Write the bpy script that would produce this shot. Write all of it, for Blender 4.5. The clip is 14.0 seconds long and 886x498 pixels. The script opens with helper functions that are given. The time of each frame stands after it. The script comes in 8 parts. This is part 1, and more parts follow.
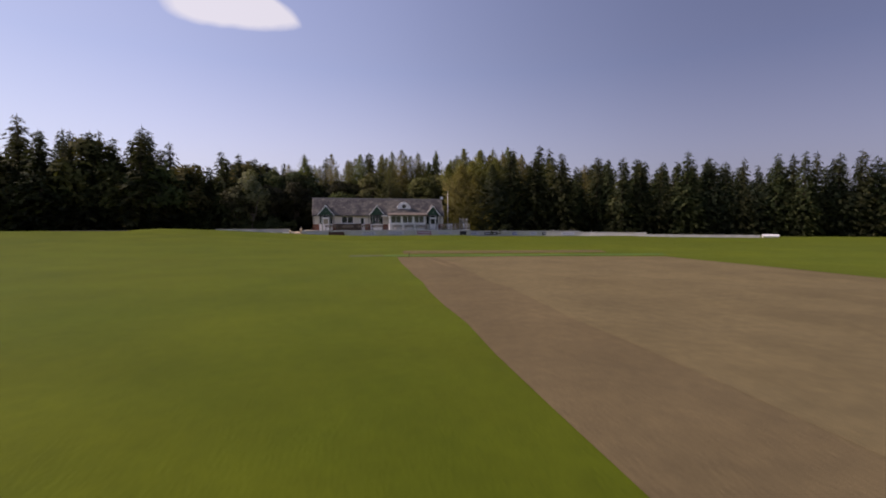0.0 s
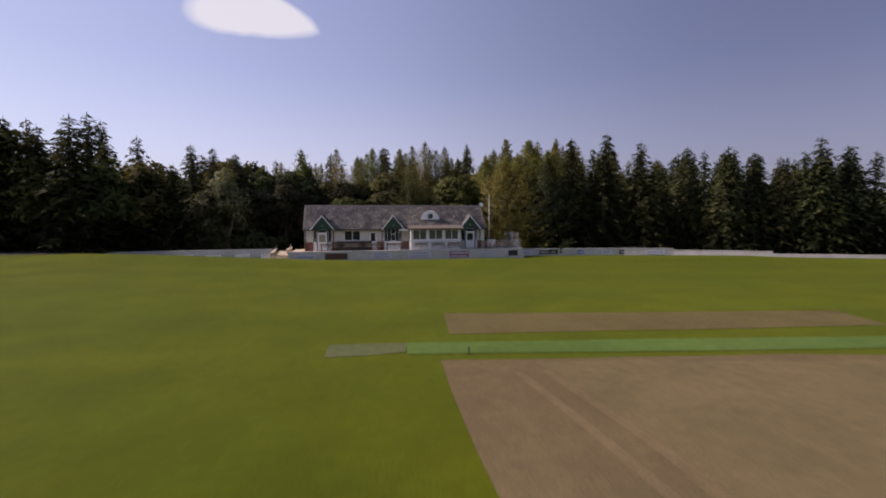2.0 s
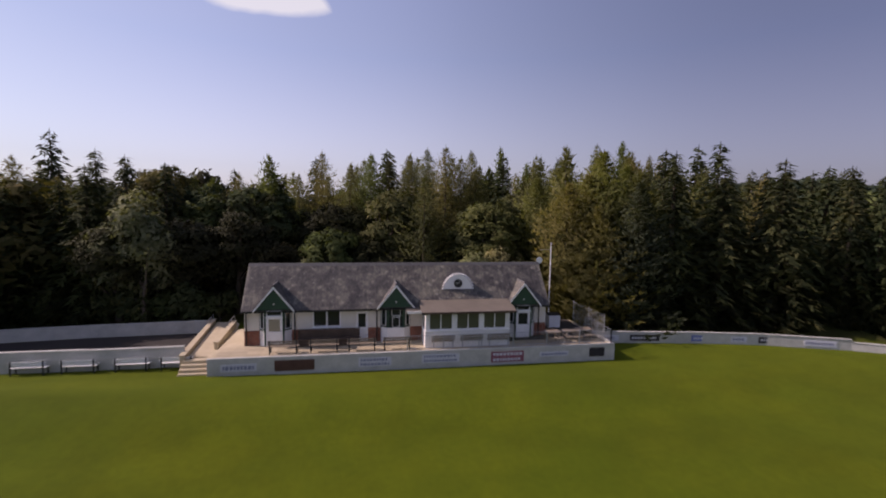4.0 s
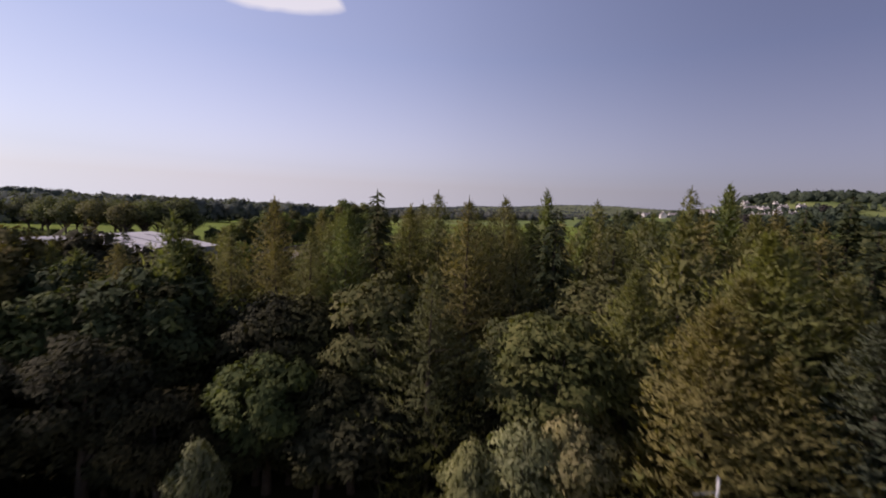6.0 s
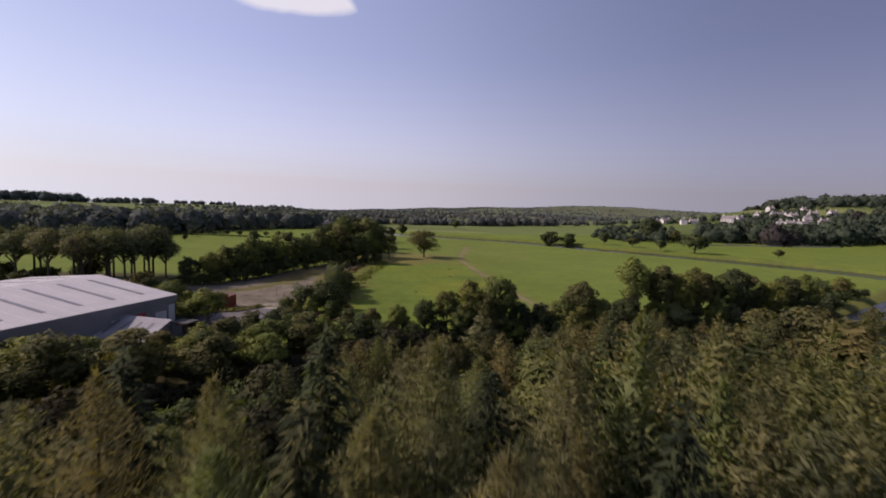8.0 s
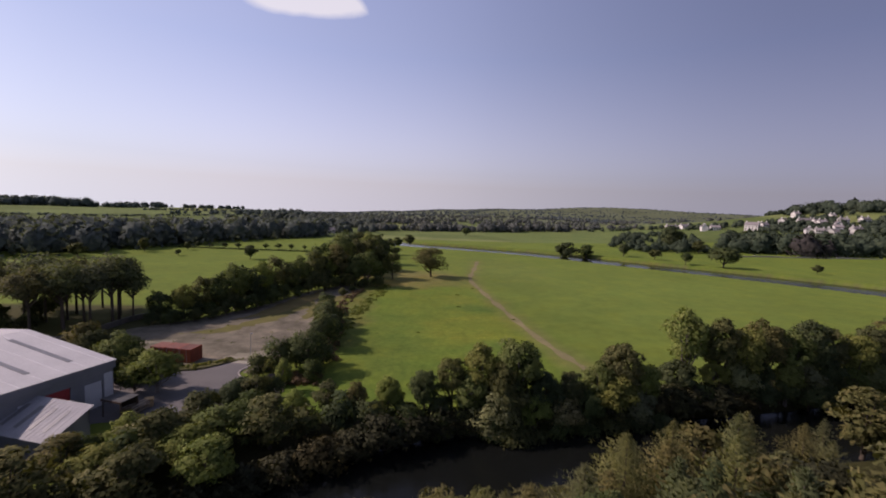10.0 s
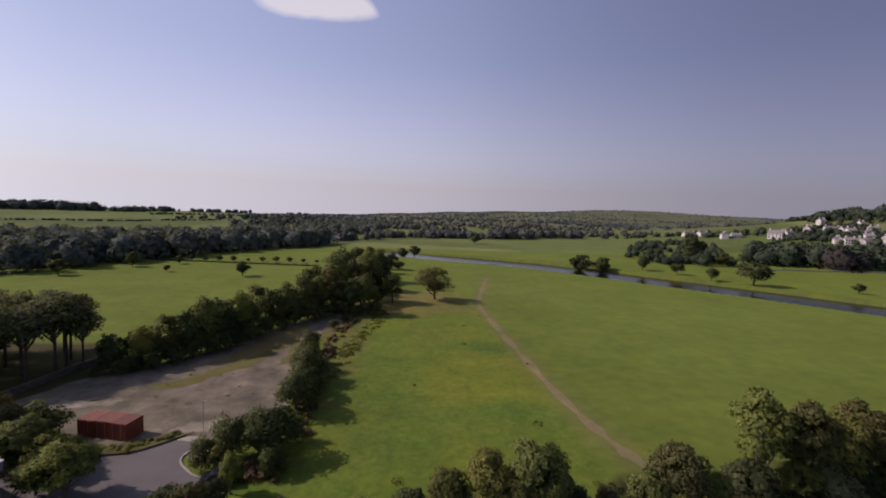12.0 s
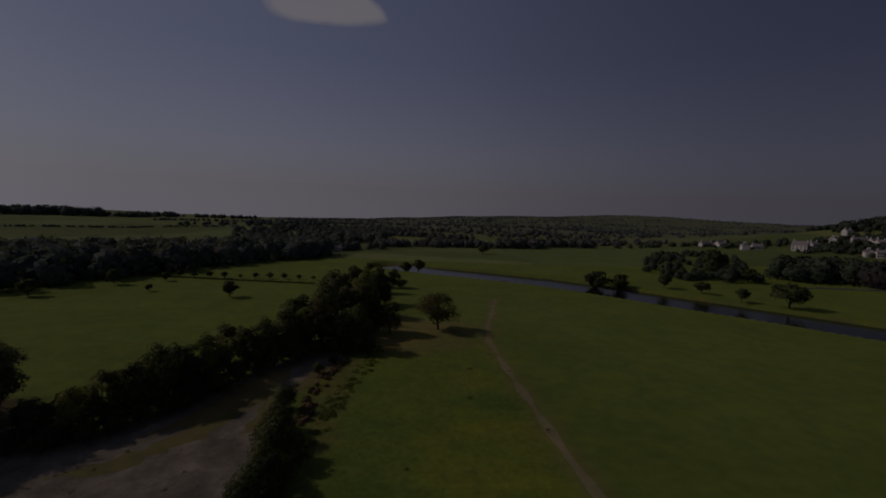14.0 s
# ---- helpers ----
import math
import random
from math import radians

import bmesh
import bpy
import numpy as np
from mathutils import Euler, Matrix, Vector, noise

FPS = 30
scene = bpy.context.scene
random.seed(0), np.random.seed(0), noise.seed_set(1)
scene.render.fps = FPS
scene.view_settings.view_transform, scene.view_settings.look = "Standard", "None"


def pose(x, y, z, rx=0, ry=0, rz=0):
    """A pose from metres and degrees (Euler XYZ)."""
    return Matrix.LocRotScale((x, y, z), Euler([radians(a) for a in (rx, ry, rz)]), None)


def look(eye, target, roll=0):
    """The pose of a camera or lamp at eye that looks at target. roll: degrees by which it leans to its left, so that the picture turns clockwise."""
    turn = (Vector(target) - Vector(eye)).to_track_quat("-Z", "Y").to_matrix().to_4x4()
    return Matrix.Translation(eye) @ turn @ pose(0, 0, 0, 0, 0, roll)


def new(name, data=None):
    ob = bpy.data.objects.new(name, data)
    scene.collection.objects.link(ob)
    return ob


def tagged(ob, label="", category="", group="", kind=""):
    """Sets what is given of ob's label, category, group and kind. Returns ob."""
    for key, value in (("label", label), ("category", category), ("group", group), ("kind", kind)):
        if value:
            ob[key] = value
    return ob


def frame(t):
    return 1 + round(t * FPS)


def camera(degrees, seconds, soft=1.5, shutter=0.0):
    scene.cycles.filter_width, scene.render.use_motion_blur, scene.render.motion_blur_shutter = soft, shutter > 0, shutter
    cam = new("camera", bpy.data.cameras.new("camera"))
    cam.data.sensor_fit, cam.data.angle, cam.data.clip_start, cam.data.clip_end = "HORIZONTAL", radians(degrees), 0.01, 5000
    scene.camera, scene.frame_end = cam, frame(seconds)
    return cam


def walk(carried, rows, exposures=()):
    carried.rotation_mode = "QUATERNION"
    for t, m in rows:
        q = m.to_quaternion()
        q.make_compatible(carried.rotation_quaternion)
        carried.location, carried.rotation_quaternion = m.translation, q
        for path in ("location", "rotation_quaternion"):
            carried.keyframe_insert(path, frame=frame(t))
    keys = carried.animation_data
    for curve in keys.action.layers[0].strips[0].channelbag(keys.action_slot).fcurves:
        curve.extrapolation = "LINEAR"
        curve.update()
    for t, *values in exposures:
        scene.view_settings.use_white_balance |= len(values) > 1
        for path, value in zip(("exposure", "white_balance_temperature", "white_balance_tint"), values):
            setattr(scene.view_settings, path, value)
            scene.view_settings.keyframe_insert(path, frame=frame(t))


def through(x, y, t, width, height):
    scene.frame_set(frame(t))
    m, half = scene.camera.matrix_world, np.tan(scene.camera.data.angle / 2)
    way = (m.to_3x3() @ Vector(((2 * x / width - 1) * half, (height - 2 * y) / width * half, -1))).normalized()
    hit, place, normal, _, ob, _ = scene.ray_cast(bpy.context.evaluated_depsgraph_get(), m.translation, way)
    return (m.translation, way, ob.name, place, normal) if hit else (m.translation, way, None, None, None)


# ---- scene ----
cam = camera(89.2, 14.0, soft=1.85, shutter=0.45)
PATH = [
    (0, (-1.798, -2.976, 2.81), (-1.339, -1.033, 2.678), -0.0),
    (0.5, (-1.396, 1.907, 2.916), (-0.959, 3.854, 2.782), -0.2),
    (1, (-1.089, 7.126, 3.118), (-0.67, 9.077, 2.984), -0.2),
    (1.5, (-0.701, 11.764, 3.526), (-0.296, 13.718, 3.394), -0.3),
    (2, (0.068, 17.165, 4.114), (0.453, 19.124, 3.997), -0.3),
    (2.2, (0.365, 19.273, 4.333), (0.739, 21.235, 4.225), -0.4),
    (4.3, (2.527, 41.082, 10.914), (2.872, 43.043, 10.723), 1.1),
    (4.5, (2.77, 42.87, 11.298), (3.111, 44.832, 11.111), 1.1),
    (5, (3.48, 48.201, 13.067), (3.811, 50.164, 12.872), 1.3),
    (5.5, (4.223, 53.138, 14.79), (4.54, 55.102, 14.585), 1.6),
    (5.7, (4.465, 55.135, 15.328), (4.738, 57.11, 15.176), 2.3),
    (6, (4.806, 58.33, 16.253), (5.118, 60.296, 16.066), 2.2),
    (6.5, (5.452, 62.967, 17.843), (5.754, 64.935, 17.654), 2.3),
    (6.6, (5.565, 63.905, 18.042), (5.855, 65.875, 17.851), 2.3),
    (7, (6.158, 67.762, 19.647), (6.448, 69.732, 19.459), 2.4),
    (7.5, (6.931, 72.154, 21.211), (7.209, 74.126, 21.023), 2.3),
    (8, (7.749, 77.064, 23.066), (8.015, 79.038, 22.877), 2.2),
    (8.5, (8.375, 81.6, 24.663), (8.632, 83.574, 24.475), 2.2),
    (9, (8.992, 85.798, 25.645), (9.239, 87.774, 25.463), 2.0),
    (11.3, (12.768, 103.459, 32.486), (12.956, 105.441, 32.292), 2.3),
    (11.5, (13.104, 105.194, 32.749), (13.289, 107.177, 32.566), 2.2),
    (12, (13.573, 109.405, 33.909), (13.75, 111.389, 33.728), 2.2),
    (12.5, (14.232, 113.743, 35.317), (14.398, 115.728, 35.139), 2.2),
    (13, (14.77, 117.909, 36.687), (14.927, 119.895, 36.51), 2.3),
    (13.5, (15.403, 122.631, 37.904), (15.549, 124.618, 37.732), 2.4),
    (14, (15.848, 127.206, 38.788), (15.991, 129.194, 38.622), 2.4),
]
walk(cam, [(t, look(eye, target, roll)) for t, eye, target, roll in PATH], [(0, 0.0, 6700, 36), (11.5, 0.0, 6700, 36), (12.0, -0.2, 6700, 36), (12.5, -0.72, 6700, 36), (13.0, -1.2, 6700, 36), (13.5, -1.93, 6700, 36), (14.0, -2.75, 6700, 36)])

# ---- sky and sun ----
SUN_AZ, SUN_EL = radians(-78.0), radians(37.0)
world = bpy.data.worlds.new("sky")
scene.world = world
world.use_nodes = True
wt = world.node_tree
wt.nodes.clear()
sky = wt.nodes.new("ShaderNodeTexSky")
sky.sky_type, sky.sun_disc = "NISHITA", False
sky.sun_elevation, sky.sun_rotation = SUN_EL, SUN_AZ
sky.altitude, sky.air_density, sky.dust_density, sky.ozone_density = 60, 1.0, 1.1, 1.9
bg = wt.nodes.new("ShaderNodeBackground")
bg.inputs["Strength"].default_value = 0.10
wo = wt.nodes.new("ShaderNodeOutputWorld")
# one small fair-weather cloud, softly edged
CLOUD_AZ, CLOUD_EL = -10.3, 22.7


def cloud_dir(az, el):
    return (math.sin(radians(az)) * math.cos(radians(el)), math.cos(radians(az)) * math.cos(radians(el)), math.sin(radians(el)))


wcoord = wt.nodes.new("ShaderNodeTexCoord")
wnoise = wt.nodes.new("ShaderNodeTexNoise")
wnoise.inputs["Scale"].default_value, wnoise.inputs["Detail"].default_value = 9.0, 4.0
wt.links.new(wcoord.outputs["Generated"], wnoise.inputs["Vector"])


def wmath(op, a, b=None, clamp=False):
    n = wt.nodes.new("ShaderNodeMath")
    n.operation, n.use_clamp = op, clamp
    for i, v in enumerate((a, b)):
        if v is None:
            continue
        if isinstance(v, (int, float)):
            n.inputs[i].default_value = v
        else:
            wt.links.new(v, n.inputs[i])
    return n.outputs[0]


def wdot(vec):
    n = wt.nodes.new("ShaderNodeVectorMath")
    n.operation = "DOT_PRODUCT"
    wt.links.new(wcoord.outputs["Generated"], n.inputs[0])
    n.inputs[1].default_value = vec
    return n.outputs["Value"]


c0 = Vector(cloud_dir(CLOUD_AZ, CLOUD_EL))
cx = Vector((0, 0, 1)).cross(c0).normalized()
cy = c0.cross(cx).normalized()
u = wmath("MULTIPLY", wdot(cx), 1 / 0.122)
v = wmath("MULTIPLY", wdot(cy), 1 / 0.037)
v = wmath("ADD", v, wmath("MULTIPLY", u, 0.22))
r2 = wmath("ADD", wmath("POWER", wmath("ABSOLUTE", u), 2.6), wmath("POWER", wmath("ABSOLUTE", v), 2.2))
slant = wmath("SUBTRACT", wmath("SUBTRACT", wmath("MULTIPLY", wdot(cy), 0.853), wmath("MULTIPLY", wdot(cx), 0.526)), 0.042)
r2 = wmath("ADD", r2, wmath("MULTIPLY", wmath("MAXIMUM", slant, 0.0), 45.0))
r2 = wmath("ADD", r2, wmath("MULTIPLY", wmath("SUBTRACT", wnoise.outputs["Fac"], 0.5), 1.3))
cloud = wmath("MULTIPLY", wmath("SUBTRACT", 1.12, r2, True), 1.7, True)
cloud = wmath("MULTIPLY", cloud, wmath("GREATER_THAN", wdot(c0), 0.5))
cmix = wt.nodes.new("ShaderNodeMixRGB")
cmix.inputs["Color2"].default_value = (8.2, 9.0, 8.4, 1)
wt.links.new(wmath("MULTIPLY", cloud, 0.72), cmix.inputs["Fac"])
hazy = wt.nodes.new("ShaderNodeHueSaturation")
# haze takes the colour out of the sky towards the horizon, and the sky goes on below it at the horizon's own tone
wsep = wt.nodes.new("ShaderNodeSeparateXYZ")
wt.links.new(wcoord.outputs["Generated"], wsep.inputs["Vector"])
wlevel = wt.nodes.new("ShaderNodeCombineXYZ")
for axis_name in ("X", "Y"):
    wt.links.new(wsep.outputs[axis_name], wlevel.inputs[axis_name])
wt.links.new(wmath("MAXIMUM", wsep.outputs["Z"], 0.045), wlevel.inputs["Z"])
wt.links.new(wlevel.outputs["Vector"], sky.inputs["Vector"])
wmap = wt.nodes.new("ShaderNodeMapRange")
wmap.inputs["From Max"].default_value, wmap.inputs["To Min"].default_value, wmap.inputs["To Max"].default_value = 0.3, 0.42, 0.86
wt.links.new(wsep.outputs["Z"], wmap.inputs["Value"])
wt.links.new(wmap.outputs["Result"], hazy.inputs["Saturation"])
wt.links.new(sky.outputs["Color"], hazy.inputs["Color"])
wtint = wt.nodes.new("ShaderNodeMixRGB")
wtint.blend_type = "MULTIPLY"
wtint.inputs["Color2"].default_value = (0.91, 1.0, 1.12, 1)
wt.links.new(wmath("SUBTRACT", 1.0, wmath("MULTIPLY", wsep.outputs["Z"], 3.0), True), wtint.inputs["Fac"])
wt.links.new(hazy.outputs["Color"], wtint.inputs["Color1"])
# the haze scatters less light on the side away from the sun
wside = wt.nodes.new("ShaderNodeValToRGB")
wside.color_ramp.interpolation = "B_SPLINE"
SIDE = [(0.0, (0.42, 0.455, 0.455)), (0.225, (0.48, 0.5, 0.49)), (0.35, (0.58, 0.575, 0.565)), (0.5, (0.595, 0.58, 0.57)), (0.6, (0.55, 0.535, 0.53)), (0.75, (0.385, 0.377, 0.39)), (0.87, (0.28, 0.272, 0.288)), (1.0, (0.25, 0.245, 0.265))]
while len(wside.color_ramp.elements) < len(SIDE):
    wside.color_ramp.elements.new(0.5)
for e_, (p_, c_) in zip(wside.color_ramp.elements, SIDE):
    e_.position, e_.color = p_, (*c_, 1)
wt.links.new(wmath("MULTIPLY_ADD", wsep.outputs["X"], 0.5), wside.inputs["Fac"])
wside.inputs["Fac"].links[0].from_node.inputs[2].default_value = 0.5
wup = wt.nodes.new("ShaderNodeVectorMath")
wup.operation = "SCALE"
wt.links.new(wside.outputs["Color"], wup.inputs[0])
wt.links.new(wmath("MULTIPLY", wmath("ADD", 1.0, wmath("MULTIPLY", wmath("MINIMUM", wlevel.outputs["Vector"].node.inputs["Z"].links[0].from_socket, 0.5), 0.75)), 2.0), wup.inputs["Scale"])
wshade = wt.nodes.new("ShaderNodeMixRGB")
wshade.blend_type = "MULTIPLY"
wshade.inputs["Fac"].default_value = 1.0
wt.links.new(wtint.outputs["Color"], wshade.inputs["Color1"])
wt.links.new(wup.outputs["Vector"], wshade.inputs["Color2"])
wt.links.new(wshade.outputs["Color"], cmix.inputs["Color1"])
wt.links.new(cmix.outputs["Color"], bg.inputs["Color"])
wt.links.new(bg.outputs["Background"], wo.inputs["Surface"])
sun = new("sun", bpy.data.lights.new("sun", "SUN"))
sun.data.energy, sun.data.angle, sun.data.color = 4.4, radians(0.6), (1.0, 0.93, 0.83)
sun_dir = Vector((math.sin(SUN_AZ) * math.cos(SUN_EL), math.cos(SUN_AZ) * math.cos(SUN_EL), math.sin(SUN_EL)))
sun.matrix_world = look(sun_dir * 300, (0, 0, 0))

# ---- materials ----
def nodes_of(name):
    m = bpy.data.materials.new(name)
    m.use_nodes = True
    t = m.node_tree
    return m, t, t.nodes["Principled BSDF"]


def link(t, a, b):
    t.links.new(a, b)


def noise_fac(t, coord, scale, detail=4.0, rough=0.6):
    n = t.nodes.new("ShaderNodeTexNoise")
    n.inputs["Scale"].default_value, n.inputs["Detail"].default_value, n.inputs["Roughness"].default_value = scale, detail, rough
    link(t, coord, n.inputs["Vector"])
    return n.outputs["Fac"]


def ramp(t, fac, stops):
    r = t.nodes.new("ShaderNodeValToRGB")
    els = r.color_ramp.elements
    while len(els) < len(stops):
        els.new(0.5)
    for e, (p, c) in zip(els, stops):
        e.position, e.color = p, (*c, 1)
    link(t, fac, r.inputs["Fac"])
    return r.outputs["Color"]


def mixc(t, fac, a, b, mode="MIX"):
    n = t.nodes.new("ShaderNodeMixRGB")
    n.blend_type = mode
    for i, v in ((0, fac), (1, a), (2, b)):
        if isinstance(v, (int, float)):
            n.inputs[i].default_value = v
        elif isinstance(v, tuple):
            n.inputs[i].default_value = (*v, 1)
        else:
            link(t, v, n.inputs[i])
    return n.outputs["Color"]


def bump(t, b, fac, strength, dist=0.02):
    n = t.nodes.new("ShaderNodeBump")
    n.inputs["Strength"].default_value, n.inputs["Distance"].default_value = strength, dist
    link(t, fac, n.inputs["Height"])
    link(t, n.outputs["Normal"], b.inputs["Normal"])


def surf(name, dark, light, scale=3.0, rough=0.8, fine=40.0, bumps=0.15, metal=0.0, vary=0.0, island=0.0, spec=0.3):
    """A plain procedural surface: stains at one scale, grain at another, and some change from piece to piece."""
    m, t, b = nodes_of(name)
    co = t.nodes.new("ShaderNodeTexCoord").outputs["Object"]
    big, small = noise_fac(t, co, scale), noise_fac(t, co, fine, 3.0)
    col = ramp(t, big, [(0.3, dark), (0.7, light)])
    col = mixc(t, 0.35, col, ramp(t, small, [(0.25, tuple(0.55 * c for c in light)), (0.75, tuple(min(1, 1.25 * c) for c in light))]), "MIX")
    for amount, out in ((vary, "obj"), (island, "isl")):
        if amount:
            src = t.nodes.new("ShaderNodeObjectInfo").outputs["Random"] if out == "obj" else t.nodes.new("ShaderNodeNewGeometry").outputs["Random Per Island"]
            col = mixc(t, 1.0, col, ramp(t, src, [(0.0, (1 - amount,) * 3), (1.0, (1 + amount, 1 + 0.9 * amount, 1 + 0.8 * amount))]), "MULTIPLY")
    link(t, col, b.inputs["Base Color"])
    b.inputs["Roughness"].default_value, b.inputs["Metallic"].default_value = rough, metal
    b.inputs["Specular IOR Level"].default_value = spec
    if bumps:
        bump(t, b, small, bumps)
    return m


def leafy(name, a, b_, c, through=0.28, rough=0.8, spec=0.1, clump=0.55):
    """Foliage: each spray its own green, each tree its own tone, and some light let through."""
    m, t, p = nodes_of(name)
    isl = t.nodes.new("ShaderNodeNewGeometry").outputs["Random Per Island"]
    obj = t.nodes.new("ShaderNodeObjectInfo").outputs["Random"]
    co = t.nodes.new("ShaderNodeTexCoord").outputs["Object"]
    col = ramp(t, isl, [(0.0, a), (0.5, b_), (1.0, c)])
    col = mixc(t, 1.0, col, ramp(t, noise_fac(t, co, clump, 2.0), [(0.3, (0.72, 0.74, 0.75)), (0.7, (1.25, 1.2, 1.1))]), "MULTIPLY")
    col = mixc(t, 1.0, col, ramp(t, obj, [(0.0, (0.72, 0.8, 0.84)), (0.3, (1.0, 1.0, 1.0)), (0.55, (1.02, 1.12, 0.88)), (0.8, (1.12, 1.03, 0.92)), (1.0, (1.2, 1.06, 0.92))]), "MULTIPLY")
    link(t, col, p.inputs["Base Color"])
    p.inputs["Roughness"].default_value, p.inputs["Specular IOR Level"].default_value = rough, spec
    tr = t.nodes.new("ShaderNodeBsdfTranslucent")
    link(t, mixc(t, 1.0, col, (1.2, 1.25, 0.6), "MULTIPLY"), tr.inputs["Color"])
    mx = t.nodes.new("ShaderNodeMixShader")
    mx.inputs["Fac"].default_value = through
    link(t, p.outputs["BSDF"], mx.inputs[1])
    link(t, tr.outputs["BSDF"], mx.inputs[2])
    link(t, mx.outputs["Shader"], t.nodes["Material Output"].inputs["Surface"])
    return m


def glassy(name, tint=(0.02, 0.025, 0.025), rough=0.05):
    m, t, b = nodes_of(name)
    b.inputs["Base Color"].default_value = (*tint, 1)
    b.inputs["Roughness"].default_value, b.inputs["Specular IOR Level"].default_value = rough, 0.35
    return m


M = {}


def slate_material():
    m, t, b = nodes_of("slate")
    geo = t.nodes.new("ShaderNodeNewGeometry")
    mp = t.nodes.new("ShaderNodeMapping")
    mp.inputs["Scale"].default_value = (3.2, 0.7, 0.7)
    link(t, geo.outputs["Position"], mp.inputs["Vector"])
    streak = noise_fac(t, mp.outputs["Vector"], 1.6, 6.0, 0.7)
    fine = noise_fac(t, geo.outputs["Position"], 16.0, 4.0)
    col = ramp(t, streak, [(0.28, (0.052, 0.05, 0.05)), (0.5, (0.094, 0.092, 0.084)), (0.72, (0.146, 0.145, 0.122))])
    col = mixc(t, 1.0, col, ramp(t, fine, [(0.28, (0.6, 0.6, 0.62)), (0.72, (1.42, 1.4, 1.32))]), "MULTIPLY")
    # weathering in blotches, with pale lichen spots
    blotch = noise_fac(t, geo.outputs["Position"], 1.1, 7.0, 0.7)
    col = mixc(t, 1.0, col, ramp(t, blotch, [(0.38, (0.5, 0.46, 0.5)), (0.5, (1.0, 0.95, 0.92)), (0.62, (1.7, 1.62, 1.45))]), "MULTIPLY")
    col = mixc(t, ramp(t, noise_fac(t, geo.outputs["Position"], 4.2, 3.0, 0.6), [(0.64, (0, 0, 0)), (0.71, (0.85, 0.85, 0.85))]), col, (0.34, 0.33, 0.28))
    for src in (t.nodes.new("ShaderNodeObjectInfo").outputs["Random"], geo.outputs["Random Per Island"]):
        col = mixc(t, 1.0, col, ramp(t, src, [(0.0, (0.8, 0.8, 0.84)), (0.86, (1.1, 1.08, 1.04)), (1.0, (1.75, 1.72, 1.62))]), "MULTIPLY")
    link(t, col, b.inputs["Base Color"])
    b.inputs["Roughness"].default_value = 0.65
    bump(t, b, fine, 0.25)
    return m


M["slate"] = slate_material()
M["slate_lead"] = surf("lead", (0.075, 0.072, 0.072), (0.13, 0.127, 0.123), 2, 0.6, 20, 0.1)
M["render_white"] = surf("painted_render", (0.56, 0.52, 0.45), (0.72, 0.68, 0.6), 0.7, 0.85, 60, 0.15)
M["white_paint"] = surf("white_paint", (0.72, 0.71, 0.68), (0.84, 0.83, 0.8), 1.2, 0.5, 30, 0.03)
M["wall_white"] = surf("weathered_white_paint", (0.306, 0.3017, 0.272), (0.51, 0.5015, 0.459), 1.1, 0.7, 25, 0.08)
M["green_paint"] = surf("green_paint", (0.018, 0.05, 0.032), (0.03, 0.075, 0.045), 2, 0.5, 30, 0.05)
M["black_metal"] = surf("black_metal", (0.012, 0.012, 0.012), (0.03, 0.03, 0.03), 3, 0.45, 30, 0.03)
M["grey_metal"] = surf("galvanised_metal", (0.28, 0.29, 0.3), (0.45, 0.46, 0.47), 3, 0.45, 30, 0.03, metal=0.6)
M["felt"] = surf("roof_felt", (0.1148, 0.0952, 0.0748), (0.17, 0.1428, 0.1122), 0.8, 0.9, 40, 0.15)
M["paving"] = surf("paving", (0.323, 0.2635, 0.17), (0.459, 0.3825, 0.2635), 0.8, 0.9, 30, 0.15, vary=0.12)
M["sandstone"] = surf("sandstone_wall", (0.374, 0.306, 0.1955), (0.51, 0.425, 0.289), 1.0, 0.9, 25, 0.25)
M["bench_wood"] = surf("weathered_wood", (0.15, 0.12, 0.09), (0.26, 0.21, 0.155), 2.0, 0.8, 50, 0.15, vary=0.15)
M["dark_wood"] = surf("dark_wood", (0.05, 0.035, 0.025), (0.1, 0.07, 0.05), 2, 0.8, 50, 0.2)
M["felt_dark"] = surf("dark_roof_felt", (0.035, 0.037, 0.036), (0.07, 0.072, 0.068), 1.0, 0.85, 20, 0.1)
M["plank_pale"] = surf("sawn_wood", (0.3, 0.24, 0.17), (0.45, 0.37, 0.27), 2.0, 0.8, 40, 0.1, vary=0.2)
M["crate_wood"] = surf("ochre_wood", (0.28, 0.19, 0.09), (0.4, 0.28, 0.14), 2.0, 0.8, 40, 0.1, vary=0.15)
M["tarmac"] = surf("tarmac", (0.0289, 0.02465, 0.0221), (0.0476, 0.0408, 0.03485), 0.25, 0.95, 25, 0.2)
M["tarmac_light"] = surf("worn_tarmac", (0.08075, 0.0765, 0.07225), (0.1232, 0.1156, 0.1071), 0.2, 0.95, 12, 0.2)
M["glass"] = glassy("window_glass")
# veranda glass with a greenish reflection put into its tint
M["glass_green"] = glassy("window_glass_reflection_tint", (0.085, 0.09, 0.06), 0.12)
M["glass_pale"] = glassy("window_glass_with_pale_blind", (0.3, 0.27, 0.2), 0.12)
M["container"] = surf("orange_container_paint", (0.1445, 0.0357, 0.0204), (0.289, 0.07225, 0.0357), 1.1, 0.6, 20, 0.1, vary=0.2)
M["roof_sheet"] = surf("pale_roof_sheet", (0.306, 0.3017, 0.289), (0.425, 0.4165, 0.3952), 0.15, 0.6, 6, 0.05)
M["rooflight"] = surf("dark_rooflight", (0.1, 0.1, 0.1), (0.16, 0.16, 0.15), 0.4, 0.4, 6, 0.02)
M["cladding"] = surf("grey_cladding", (0.16, 0.16, 0.165), (0.24, 0.24, 0.24), 0.3, 0.6, 10, 0.05)
